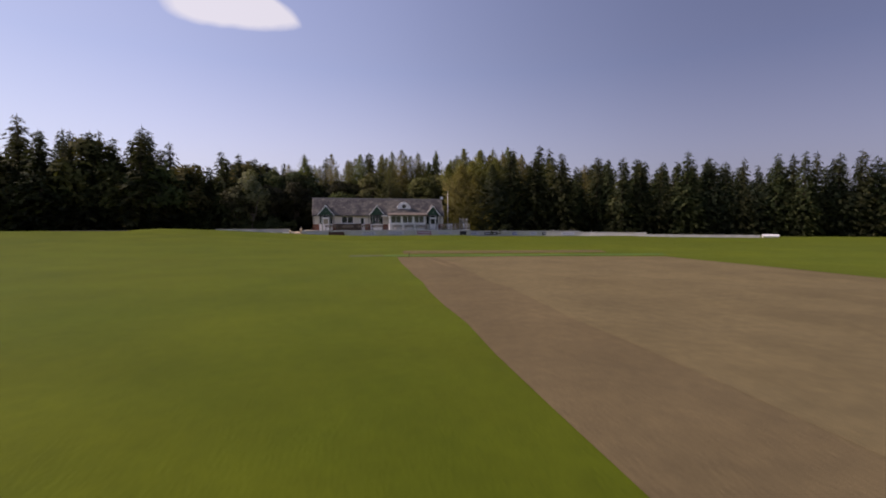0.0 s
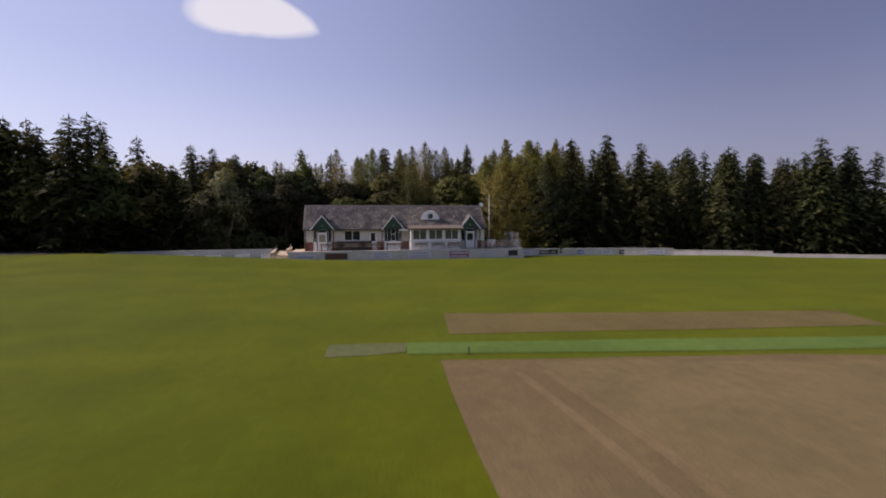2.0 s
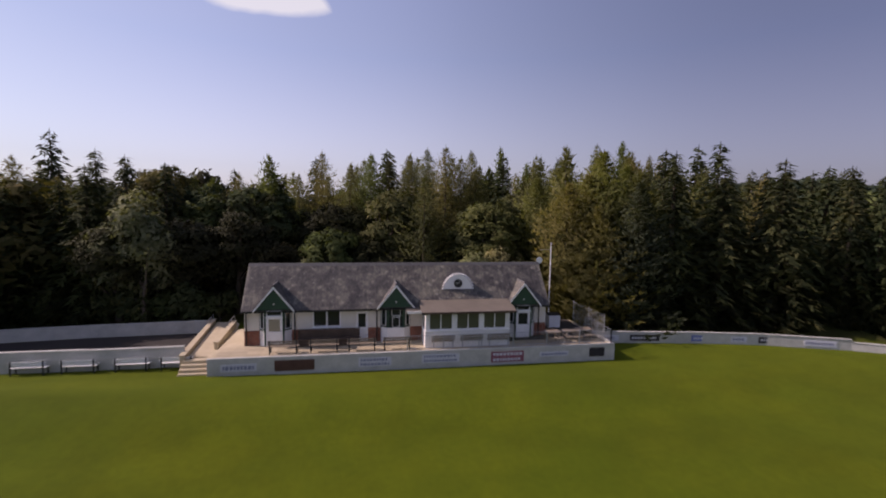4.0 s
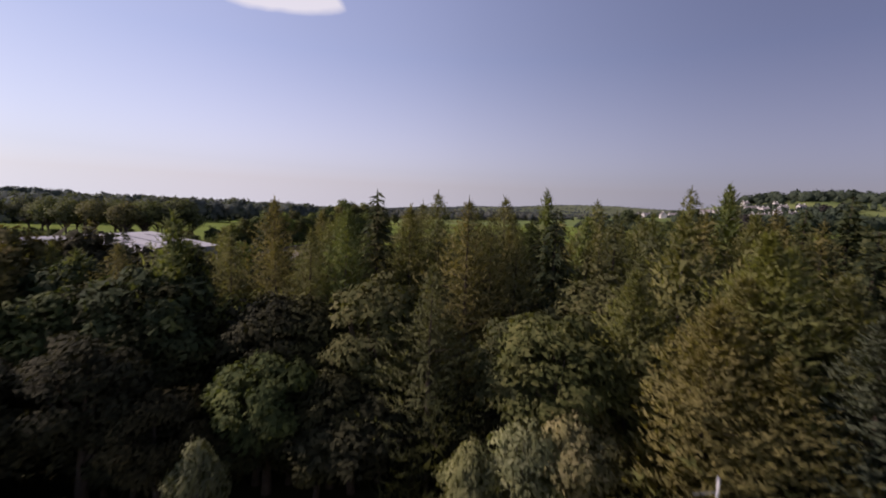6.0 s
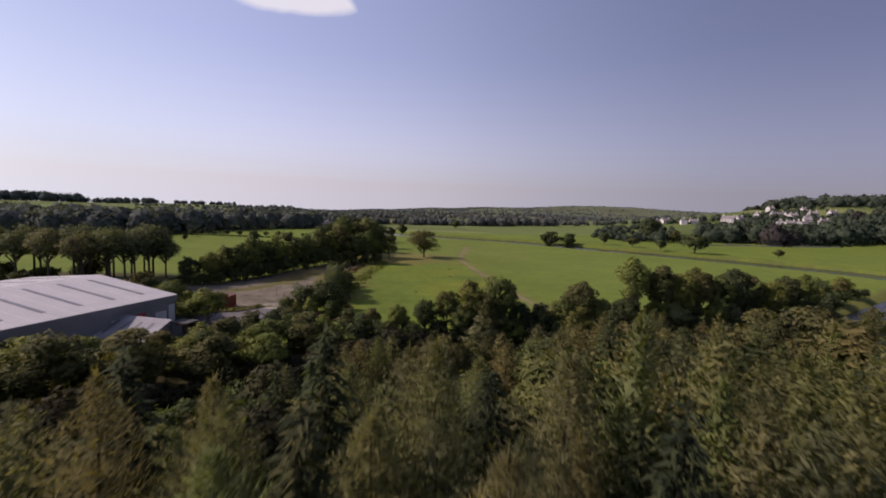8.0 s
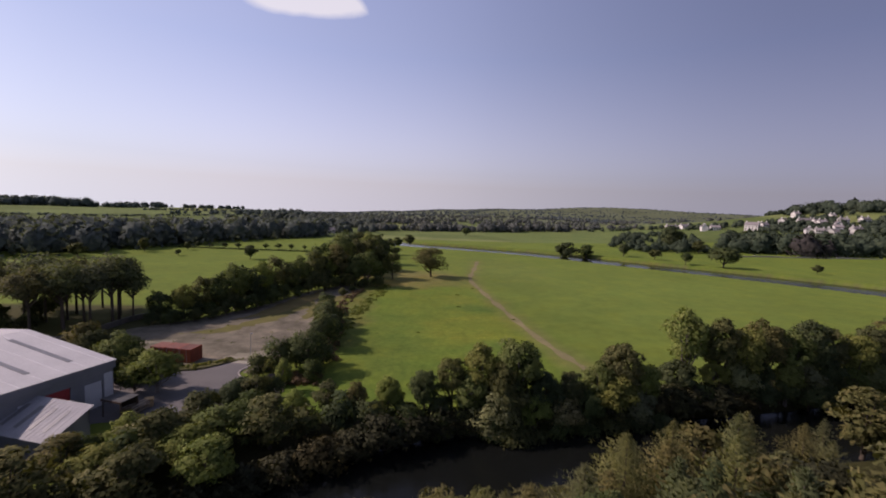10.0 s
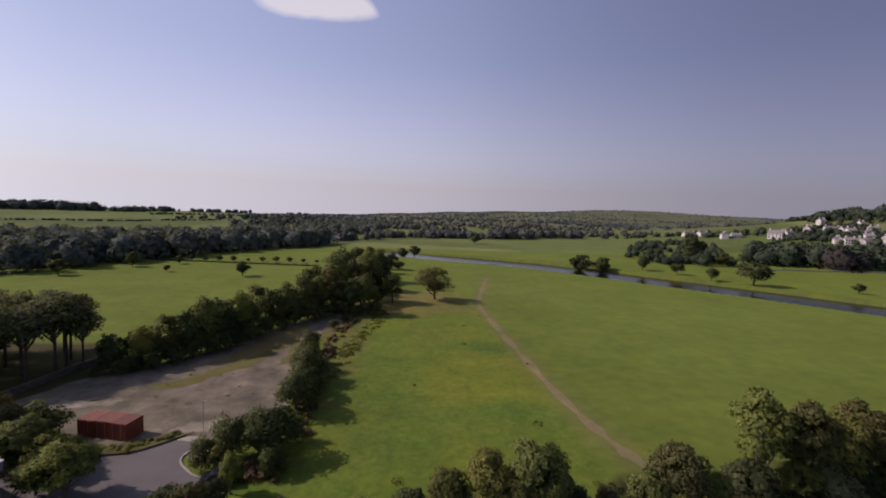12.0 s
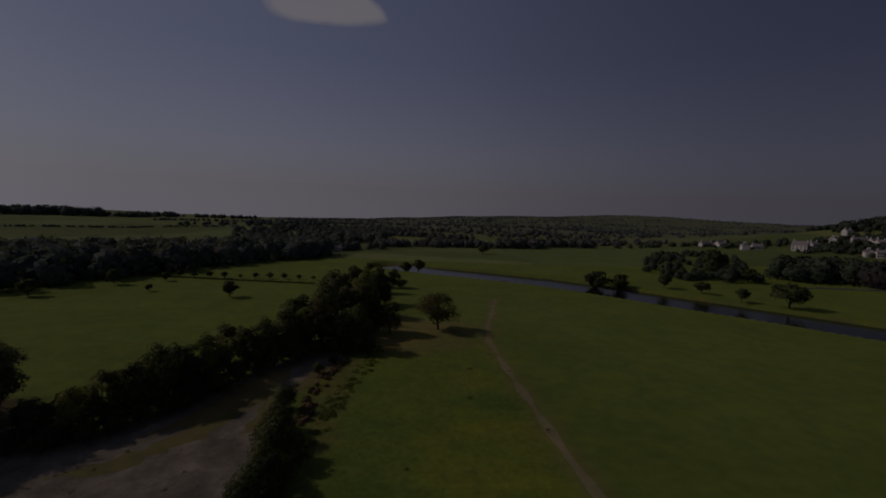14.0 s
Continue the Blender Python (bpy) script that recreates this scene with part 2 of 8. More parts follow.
M["cladding_white"] = surf("pale_cladding", (0.5, 0.5, 0.49), (0.62, 0.62, 0.6), 0.3, 0.6, 10, 0.05)
M["red_paint"] = surf("red_paint", (0.3, 0.03, 0.03), (0.45, 0.06, 0.06), 0.7, 0.4, 20, 0.03)
M["house_white"] = surf("whitewash", (0.44, 0.42, 0.38), (0.6, 0.58, 0.53), 0.3, 0.8, 8, 0.05, vary=0.15)
M["house_roof"] = surf("house_slate", (0.13, 0.12, 0.12), (0.22, 0.2, 0.19), 0.3, 0.8, 8, 0.1, vary=0.3)
M["bark"] = surf("bark", (0.035, 0.027, 0.02), (0.09, 0.07, 0.05), 3, 0.95, 20, 0.6)
M["bark_pale"] = surf("grey_bark", (0.1, 0.085, 0.07), (0.2, 0.17, 0.14), 3, 0.95, 20, 0.5)
M["stone_wall"] = surf("dry_stone", (0.16, 0.14, 0.12), (0.34, 0.31, 0.27), 1.5, 0.95, 9, 0.4)
# dry stone darkened to stand for the pines' shade on the wall
M["stone_shaded"] = surf("shaded_stone", (0.05, 0.048, 0.036), (0.13, 0.12, 0.095), 1.2, 0.95, 6, 0.5)
M["car_black"] = surf("black_car_paint", (0.008, 0.008, 0.012), (0.015, 0.015, 0.02), 1, 0.25, 20, 0.0, spec=0.6)
M["car_red"] = surf("red_car_paint", (0.2, 0.015, 0.04), (0.25, 0.022, 0.05), 1, 0.25, 20, 0.0, spec=0.6)
M["rubber"] = surf("rubber", (0.012, 0.012, 0.012), (0.02, 0.02, 0.02), 5, 0.8, 40, 0.05)
M["leaf_oak"] = leafy("oak_leaves", (0.054, 0.06, 0.023), (0.084, 0.088, 0.036), (0.132, 0.124, 0.056))
M["leaf_bright"] = leafy("young_leaves", (0.084, 0.105, 0.02856), (0.126, 0.1512, 0.042), (0.1806, 0.1932, 0.0672))
M["leaf_dark"] = leafy("dark_leaves", (0.042, 0.05544, 0.0252), (0.063, 0.08064, 0.03528), (0.1008, 0.1134, 0.0504), 0.3)
M["leaf_pale"] = leafy("silver_leaves", (0.115, 0.126, 0.062), (0.165, 0.173, 0.09), (0.22, 0.222, 0.13))
M["needle_spruce"] = leafy("spruce_needles", (0.0252, 0.03528, 0.01848), (0.04032, 0.05208, 0.0252), (0.0714, 0.07728, 0.03528), 0.2)
M["needle_larch"] = leafy("larch_needles", (0.092, 0.093, 0.04), (0.126, 0.126, 0.055), (0.172, 0.166, 0.076), 0.36)
M["needle_pine"] = leafy("pine_needles", (0.084, 0.09912, 0.04368), (0.1218, 0.1386, 0.06048), (0.168, 0.1764, 0.0798), 0.35)
# far woods: haze is put into the leaf colour, making it paler and bluer
M["leaf_hazed"] = leafy("hazed_wood_leaves", (0.068, 0.086, 0.094), (0.092, 0.112, 0.12), (0.116, 0.134, 0.136), 0.25, 0.95, 0.03, 0.07)
M["leaf_village"] = leafy("village_tree_leaves", (0.036, 0.048, 0.038), (0.048, 0.063, 0.048), (0.066, 0.08, 0.058), 0.15, 0.95, 0.03, 0.07)
M["leaf_copper"] = leafy("copper_leaves", (0.034, 0.03, 0.034), (0.044, 0.039, 0.042), (0.058, 0.05, 0.052), 0.1, 0.95, 0.03, 0.07)
M["needle_scots"] = leafy("scots_pine_needles", (0.07, 0.078, 0.044), (0.1, 0.11, 0.06), (0.14, 0.148, 0.082), 0.35)
M["leaf_scrub"] = leafy("dead_scrub", (0.075, 0.06, 0.04), (0.11, 0.088, 0.058), (0.15, 0.125, 0.085), 0.3)
# dark brownish leaves, made darker still to paint in the wood's shade
M["leaf_brown"] = leafy("brownish_dark_leaves", (0.02184, 0.02268, 0.01176), (0.03528, 0.03528, 0.0168), (0.063, 0.06048, 0.03024), 0.15)
M["needle_cypress"] = leafy("cypress_sprays", (0.114, 0.118, 0.05), (0.156, 0.158, 0.07), (0.205, 0.2, 0.096), 0.42)
M["leaf_grass"] = leafy("rank_grass", (0.0756, 0.0966, 0.0252), (0.1134, 0.1344, 0.03528), (0.168, 0.1596, 0.0588), 0.4)
M["needle_blue"] = leafy("blue_spruce_needles", (0.05, 0.06, 0.038), (0.075, 0.086, 0.052), (0.108, 0.116, 0.07), 0.2)


def brick_material():
    m, t, b = nodes_of("red_brick")
    co = t.nodes.new("ShaderNodeTexCoord").outputs["Object"]
    mp = t.nodes.new("ShaderNodeMapping")
    mp.inputs["Rotation"].default_value = (radians(90), 0, 0)
    link(t, co, mp.inputs["Vector"])
    br = t.nodes.new("ShaderNodeTexBrick")
    br.inputs["Scale"].default_value = 1.0
    br.inputs["Brick Width"].default_value, br.inputs["Row Height"].default_value, br.inputs["Mortar Size"].default_value = 0.225, 0.075, 0.006
    br.inputs["Color1"].default_value, br.inputs["Color2"].default_value = (0.2, 0.06, 0.035, 1), (0.3, 0.1, 0.055, 1)
    br.inputs["Mortar"].default_value = (0.25, 0.21, 0.17, 1)
    link(t, mp.outputs["Vector"], br.inputs["Vector"])
    col = mixc(t, 1.0, br.outputs["Color"], ramp(t, noise_fac(t, co, 1.5), [(0.3, (0.6, 0.6, 0.6)), (0.7, (1.15, 1.1, 1.05))]), "MULTIPLY")
    link(t, col, b.inputs["Base Color"])
    b.inputs["Roughness"].default_value = 0.9
    bump(t, b, br.outputs["Fac"], -0.3, 0.01)
    return m


M["brick"] = brick_material()


def ground_material(name, base=None, rim=None, rough_=False):
    """Grass and earth: the land's own colour times tufts, patches and fine grain."""
    m, t, b = nodes_of(name)
    co = t.nodes.new("ShaderNodeTexCoord").outputs["Object"]
    if base is None:
        at = t.nodes.new("ShaderNodeAttribute")
        at.attribute_name = "land"
        col = at.outputs["Color"]
    else:
        col = mixc(t, noise_fac(t, co, 0.25, 5.0), base[0], base[1])
    if rim is not None:
        # the edge wears gradually into what lies round it
        at = t.nodes.new("ShaderNodeAttribute")
        at.attribute_name = "cover"
        add = t.nodes.new("ShaderNodeMath")
        add.operation = "MULTIPLY_ADD"
        link(t, noise_fac(t, co, 1.6, 5.0, 0.7), add.inputs[0])
        add.inputs[1].default_value = 0.9
        link(t, at.outputs["Fac"], add.inputs[2])
        col = mixc(t, ramp(t, add.outputs[0], [(0.42, (0, 0, 0)), (1.2, (1, 1, 1))]), rim, col)
    if base is None:
        # thin yellowish growth in places, lusher green in others
        col = mixc(t, 1.0, col, ramp(t, noise_fac(t, co, 0.12, 5.0, 0.65), [(0.36, (0.92, 0.98, 0.97)), (0.5, (1.0, 1.0, 1.0)), (0.64, (1.09, 1.03, 0.92))]), "MULTIPLY")
    for scale, lo, hi, det in ((0.03, 0.86, 1.12, 4.0), (0.35, 0.86, 1.13, 5.0), (3.0, 0.9, 1.1, 4.0), (22.0, 0.88, 1.12, 3.0)):
        col = mixc(t, 1.0, col, ramp(t, noise_fac(t, co, scale, det), [(0.3, (lo, lo, lo * 0.98)), (0.7, (hi, hi * 0.99, hi * 0.94))]), "MULTIPLY")
    if rough_:
        # scraped and rutted: pale stony patches, damp dark ones
        col = mixc(t, 1.0, col, ramp(t, noise_fac(t, co, 0.16, 7.0, 0.72), [(0.36, (0.66, 0.68, 0.64)), (0.5, (0.98, 0.98, 0.96)), (0.6, (1.25, 1.22, 1.2)), (0.68, (1.6, 1.56, 1.5))]), "MULTIPLY")
    if base is None:
        # rank grass: tussocks where the land is rough
        tuft = ramp(t, noise_fac(t, co, 0.9, 6.0, 0.7), [(0.3, (0.72, 0.76, 0.72)), (0.7, (1.22, 1.16, 1.0))])
        worn = ramp(t, noise_fac(t, co, 0.055, 5.0, 0.65), [(0.42, (0.85, 0.95, 0.95)), (0.54, (1.0, 1.0, 1.0)), (0.66, (1.16, 1.05, 0.95))])
        tuft = mixc(t, 1.0, tuft, worn, "MULTIPLY")
        col = mixc(t, at.outputs["Alpha"], col, mixc(t, 1.0, col, tuft, "MULTIPLY"))
    link(t, col, b.inputs["Base Color"])
    b.inputs["Roughness"].default_value, b.inputs["Specular IOR Level"].default_value = 0.95, 0.05
    if base is None:
        # the nap of the grass catches light at a low angle
        b.inputs["Sheen Weight"].default_value, b.inputs["Sheen Roughness"].default_value = 0.12, 0.4
        b.inputs["Sheen Tint"].default_value = (0.62, 0.72, 0.14, 1)
    bump(t, b, noise_fac(t, co, 14.0, 5.0), 0.3, 0.05)
    return m


M["land"] = ground_material("land")
M["square"] = ground_material("bare_wicket_soil", ((0.1184, 0.0912, 0.0504), (0.1576, 0.1256, 0.072)), (0.08, 0.0976, 0.0096))
M["strip"] = ground_material("thin_wicket_turf", ((0.108, 0.094, 0.036), (0.138, 0.116, 0.058)), (0.08, 0.0976, 0.0096))
M["mat_green"] = ground_material("green_matting", ((0.074, 0.13, 0.032), (0.1, 0.172, 0.046)), (0.08, 0.1008, 0.0144))
M["mat_end"] = ground_material("worn_matting", ((0.084, 0.105, 0.048), (0.115, 0.135, 0.066)))
M["mat_worn"] = ground_material("worn_grass", ((0.096, 0.096, 0.04), (0.128, 0.12, 0.052)))
M["square_inner"] = ground_material("dry_wicket_soil", ((0.132, 0.1056, 0.056), (0.176, 0.144, 0.08)), (0.14, 0.1072, 0.0584))
M["roller_mark"] = ground_material("rolled_soil", ((0.144, 0.1104, 0.0624), (0.184, 0.144, 0.0864)))
M["weedy_bank"] = ground_material("weedy_bank", ((0.058, 0.062, 0.03), (0.1, 0.098, 0.05)), rough_=True)
M["dirt"] = ground_material("trodden_earth", ((0.13, 0.122, 0.062), (0.2, 0.18, 0.105)))
M["gravel"] = ground_material("gravel_yard", ((0.11, 0.1, 0.084), (0.17, 0.157, 0.136)), rough_=True)
M["annex_roof"] = surf("ribbed_grey_roof", (0.2, 0.2, 0.205), (0.3, 0.295, 0.29), 0.4, 0.7, 8, 0.1)
M["slab"] = ground_material("concrete_slab", ((0.24, 0.23, 0.2), (0.34, 0.325, 0.29)))
M["pavement"] = ground_material("footway", ((0.11, 0.1, 0.085), (0.16, 0.148, 0.125)))
M["rubble"] = ground_material("pale_rubble", ((0.13, 0.12, 0.1), (0.3, 0.285, 0.25)), rough_=True)
M["container_roof"] = surf("dusty_rusted_steel", (0.085, 0.0357, 0.0272), (0.17, 0.068, 0.04675), 1.2, 0.8, 14, 0.1, vary=0.25)
M["straw"] = ground_material("dry_grass", ((0.12, 0.1, 0.044), (0.168, 0.14, 0.068)))


def water_material():
    m, t, b = nodes_of("river_water")
    b.inputs["Base Color"].default_value = (0.006, 0.007, 0.006, 1)
    b.inputs["Roughness"].default_value, b.inputs["IOR"].default_value = 0.14, 1.33
    b.inputs["Specular IOR Level"].default_value = 0.19
    co = t.nodes.new("ShaderNodeTexCoord").outputs["Object"]
    bump(t, b, noise_fac(t, co, 1.4, 4.0), 0.3, 0.12)
    return m


M["water"] = water_material()

# ---- building tools ----
def mesh_from(name, verts, faces, mats, smooth=False, index=None):
    me = bpy.data.meshes.new(name)
    me.from_pydata([tuple(v) for v in verts], [], [tuple(f) for f in faces])
    for m in mats if isinstance(mats, (list, tuple)) else [mats]:
        me.materials.append(m)
    if index is not None:
        me.polygons.foreach_set("material_index", np.asarray(index, dtype=np.int32))
    if smooth:
        me.polygons.foreach_set("use_smooth", np.ones(len(me.polygons), dtype=bool))
    me.update()
    return me


def quads_mesh(name, verts, mat, per=4):
    """A mesh of many loose polygons of the same corner count, from an array of their corners."""
    verts = np.asarray(verts, dtype=np.float32).reshape(-1, 3)
    n = len(verts) // per
    me = bpy.data.meshes.new(name)
    me.vertices.add(len(verts))
    me.vertices.foreach_set("co", verts.ravel())
    me.loops.add(len(verts))
    me.loops.foreach_set("vertex_index", np.arange(len(verts), dtype=np.int32))
    me.polygons.add(n)
    me.polygons.foreach_set("loop_start", np.arange(0, n * per, per, dtype=np.int32))
    me.polygons.foreach_set("loop_total", np.full(n, per, dtype=np.int32))
    me.materials.append(mat)
    me.update(calc_edges=True)
    me.validate()
    return me


def finish(bm, name, mat):
    bmesh.ops.recalc_face_normals(bm, faces=bm.faces)
    me = bpy.data.meshes.new(name)
    bm.to_mesh(me)
    bm.free()
    me.materials.append(mat)
    return me


def part(name, bm, mat, parent=None, label="", m=None, placed=False):
    """A mesh object under a thing or a part. placed: its mesh is in the world's coordinates already."""
    ob = new(name, bm if isinstance(bm, bpy.types.Mesh) else finish(bm, name, mat))
    if parent is not None:
        ob.parent = parent
        if placed and parent.parent is None:
            ob.matrix_parent_inverse = parent.matrix_basis.inverted()
    if m is not None:
        ob.matrix_basis = m
    if label:
        ob["label"] = label
    return ob


def thing(name, label, category, m=None, group="", kind=""):
    ob = new(name)
    ob.empty_display_size = 0.2
    if m is not None:
        ob.matrix_basis = m
    return tagged(ob, label, category, group, kind)


def box(bm, x0, x1, y0, y1, z0, z1, bevel=0.0, m=None):
    r = bmesh.ops.create_cube(bm, size=1.0)
    vs = r["verts"]
    for v in vs:
        v.co = Vector((x0 + (v.co.x + 0.5) * (x1 - x0), y0 + (v.co.y + 0.5) * (y1 - y0), z0 + (v.co.z + 0.5) * (z1 - z0)))
    if bevel:
        es = list({e for v in vs for e in v.link_edges})
        out = bmesh.ops.bevel(bm, geom=es, offset=bevel, segments=1, affect="EDGES")
        vs = [v for v in out["verts"]]
    if m is not None:
        bmesh.ops.transform(bm, matrix=m, verts=list({v for v in vs}))
    return bm


def boxes(*rows, bevel=0.0):
    bm = bmesh.new()
    for r in rows:
        box(bm, *r, bevel=bevel)
    return bm


def prism(points, depth, axis="y", at=0.0):
    """A polygon given in two coordinates, drawn out along the third axis from at to at + depth."""
    bm = bmesh.new()
    put = {"y": lambda p, d: (p[0], d, p[1]), "z": lambda p, d: (p[0], p[1], d), "x": lambda p, d: (d, p[0], p[1])}[axis]
    a = [bm.verts.new(put(p, at)) for p in points]
    b = [bm.verts.new(put(p, at + depth)) for p in points]
    bm.faces.new(a)
    bm.faces.new(b[::-1])
    for i in range(len(a)):
        j = (i + 1) % len(a)
        bm.faces.new((a[i], b[i], b[j], a[j]))
    return bm


def tube(bm, a, b, r0, r1, sides=8):
    a, b = Vector(a), Vector(b)
    q = (b - a).to_track_quat("Z", "Y")
    rings = []
    for p, r in ((a, r0), (b, r1)):
        rings.append([bm.verts.new(p + q @ Vector((r * math.cos(k * 2 * math.pi / sides), r * math.sin(k * 2 * math.pi / sides), 0))) for k in range(sides)])
    for k in range(sides):
        bm.faces.new((rings[0][k], rings[0][(k + 1) % sides], rings[1][(k + 1) % sides], rings[1][k]))
    bm.faces.new(rings[0][::-1])
    bm.faces.new(rings[1])
    return bm


def smoothstep(a, b, v):
    s = np.clip((v - a) / (b - a), 0, 1)
    return s * s * (3 - 2 * s)


def seg_dist(px, py, line):
    """Distance of points from a polyline, and which side (positive: to its left)."""
    best, side = np.full(np.shape(px), 1e9), np.zeros(np.shape(px))
    for (ax, ay), (bx, by) in zip(line[:-1], line[1:]):
        dx, dy = bx - ax, by - ay
        s = np.clip(((px - ax) * dx + (py - ay) * dy) / (dx * dx + dy * dy + 1e-9), 0, 1)
        d = np.hypot(px - ax - s * dx, py - ay - s * dy)
        sd = np.sign(dx * (py - ay) - dy * (px - ax))
        side, best = np.where(d < best, sd, side), np.minimum(d, best)
    return best, side


def in_poly(px, py, poly):
    inside = np.zeros(np.shape(px), bool)
    for (ax, ay), (bx, by) in zip(poly, poly[1:] + poly[:1]):
        cross = ((ay > py) != (by > py)) & (px < (bx - ax) * (py - ay) / ((by - ay) or 1e-9) + ax)
        inside ^= cross
    return inside


def smooth_line(pts, steps=8):
    """Catmull-Rom through the points."""
    p = [np.array(q, float) for q in pts]
    p = [2 * p[0] - p[1]] + p + [2 * p[-1] - p[-2]]
    out = []
    for i in range(1, len(p) - 2):
        for k in range(steps):
            s = k / steps
            out.append(tuple(0.5 * ((2 * p[i]) + (p[i + 1] - p[i - 1]) * s + (2 * p[i - 1] - 5 * p[i] + 4 * p[i + 1] - p[i + 2]) * s * s + (3 * p[i] - p[i - 1] - 3 * p[i + 1] + p[i + 2]) * s ** 3)))
    out.append(tuple(p[-2]))
    return out


def wall_rows(x0, x1, y0, y1, z0, z1, holes):
    """Blocks of a wall along x, left open where the holes (x0, x1, z0, z1) are."""
    rows, x = [], x0
    for a, b, c, d in sorted(holes):
        if a > x:
            rows.append((x, a, y0, y1, z0, z1))
        if c > z0:
            rows.append((a, b, y0, y1, z0, min(c, z1)))
        if d < z1:
            rows.append((a, b, y0, y1, max(d, z0), z1))
        x = b
    if x < x1:
        rows.append((x, x1, y0, y1, z0, z1))
    return [r for r in rows if r[1] - r[0] > 1e-4 and r[5] - r[4] > 1e-4]

# ---- the lie of the land ----
RIVER_NEAR = smooth_line([(-190, 92), (-120, 100), (-60, 106), (-25, 117), (0, 133), (20, 142), (40, 144.6), (60, 145.4), (85, 150), (125, 168), (175, 194), (217, 218), (222, 238)], 6)
RIVER_FAR = smooth_line([(221, 236), (214, 252), (204, 267), (190, 284), (176, 300), (160, 317), (141, 337), (123, 357), (108, 371), (92, 385), (75, 394), (58, 404), (40, 413), (26, 421), (12, 432), (6, 440)], 6)
RIVER_Z, RIVER_FAR_Z = -0.25, -0.75
HILLS = [(600, 560, 210, 190, 37), (820, 820, 300, 300, 28), (1350, 3000, 900, 500, 60), (2600, 2400, 900, 800, 40), (700, 1900, 500, 200, 12)]
# the wide valley and the hill beyond the river: level of the land by bearing and distance from the plantation
FAR_R = (440, 620, 760, 1000, 1600, 3000, 4700)
FAR_AZ = (-60, -38, -32, -24, -15, -7, 0, 7, 14, 24)
FAR_Z = ((-5, -3, 1, 6, -6, -40, -80), (-6, -3, 1, 6, -6, -40, -80), (-7, -4, 1, 5.5, -8, -40, -80), (-6, -4, 2, 9, -8, -40, -90), (-3, -4, 1, 8, -12, -42, -90), (0, 0, -1, -3, -10, -32, -75), (0, 0, 0, -1, -5, -12, -40), (0, 0, 0, 0, 2, 10, 0), (0, 1, 2, 3, 8, 28, 20), (0, 1, 2, 4, 10, 36, 30))


def height(x, y):
    x, y = np.asarray(x, float), np.asarray(y, float)
    h = smoothstep(120, 165, y) * 1.0
    # the outfield rises to a bank at the boundary beside the car park
    up = 1.2 * (1 - smoothstep(-26, 4, x)) * smoothstep(28, 64, y) * (1 - smoothstep(86, 112, y))
    h = h + up * (1 - 0.92 * smoothstep(60.5, 67, y) * smoothstep(-29, -25, x))
    # a low grassy bank along the front of the terrace
    h = h + 0.62 * np.exp(-((y - 61.8) / 1.7) ** 2) * smoothstep(-30, -24, x) * (1 - 0.65 * smoothstep(14, 24, x)) * (1 - smoothstep(40, 55, x))
    for cx_, cy_, sx, sy, a in HILLS:
        h = h + a * np.exp(-((x - cx_) / sx) ** 2 - ((y - cy_) / sy) ** 2)
    r, az = np.hypot(x - 13, y - 105), np.degrees(np.arctan2(x - 13, y - 105))
    rows_ = np.stack([np.interp(r, FAR_R, z_) for z_ in FAR_Z])
    k = np.clip(np.searchsorted(FAR_AZ, az) - 1, 0, len(FAR_AZ) - 2)
    lo, hi = np.array(FAR_AZ)[k], np.array(FAR_AZ)[k + 1]
    s = np.clip((az - lo) / (hi - lo), 0, 1)
    s = s * s * (3 - 2 * s)
    wide = np.take_along_axis(rows_, k[None], 0)[0] * (1 - s) + np.take_along_axis(rows_, k[None] + 1, 0)[0] * s
    w = smoothstep(320, 470, r) * (1 - smoothstep(15, 27, az)) * (np.abs(az) < 100)
    h = h * (1 - w) + wide * w
    for line, half, drop in ((RIVER_NEAR, 5.5, 3.2), (RIVER_FAR, 17.5, 4.6)):
        d, _ = seg_dist(x, y, line[::2] + line[-1:])
        h = h - drop * (1 - smoothstep(half - 2.5, half + 2.5, d))
    far = smoothstep(250, 700, np.hypot(x, y - 100))
    h = h + far * 1.5 * (np.sin(x * 0.011 + 1.3) * np.sin(y * 0.009 + 0.4))
    return h


def hgt(x, y):
    return float(height(np.array([x]), np.array([y]))[0])


rng = np.random.default_rng(7)


def axis(lo, hi, step, far, grow=1.09):
    a = list(np.arange(lo, hi + step, step))
    s = step
    while a[-1] < far:
        s *= grow
        a.append(a[-1] + s)
    s = step
    while a[0] > -far:
        s *= grow
        a.insert(0, a[0] - s)
    return np.array(a)


GX, GY = axis(-130, 260, 2.6, 4600), axis(-30, 440, 2.6, 4600)
gx, gy = np.meshgrid(GX, GY)
gz = height(gx, gy)
# land cover: mown turf, pasture, woodland floor, banks and far fields
WOOD = [(-230, 78), (-95, 76), (-60, 74), (-24, 74), (-20, 78.5), (17, 78), (22, 74), (30, 71), (38, 69.5), (47, 63), (57, 59), (76, 54), (120, 40), (260, 40), (240, 190), (160, 190), (120, 160), (85, 145), (40, 140), (20, 135), (0, 126), (-25, 111), (-60, 100), (-230, 92)]
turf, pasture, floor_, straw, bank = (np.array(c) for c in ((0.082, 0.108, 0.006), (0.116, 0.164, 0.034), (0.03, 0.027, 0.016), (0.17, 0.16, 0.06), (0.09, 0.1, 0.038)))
land = np.empty(gx.shape + (3,))
land[:] = pasture
land[gy < 100] = turf
# mowing bands across the outfield
bands = 1 + 0.05 * np.sign(np.sin((gx * 0.2 + gy) * 2 * math.pi / 7.5))
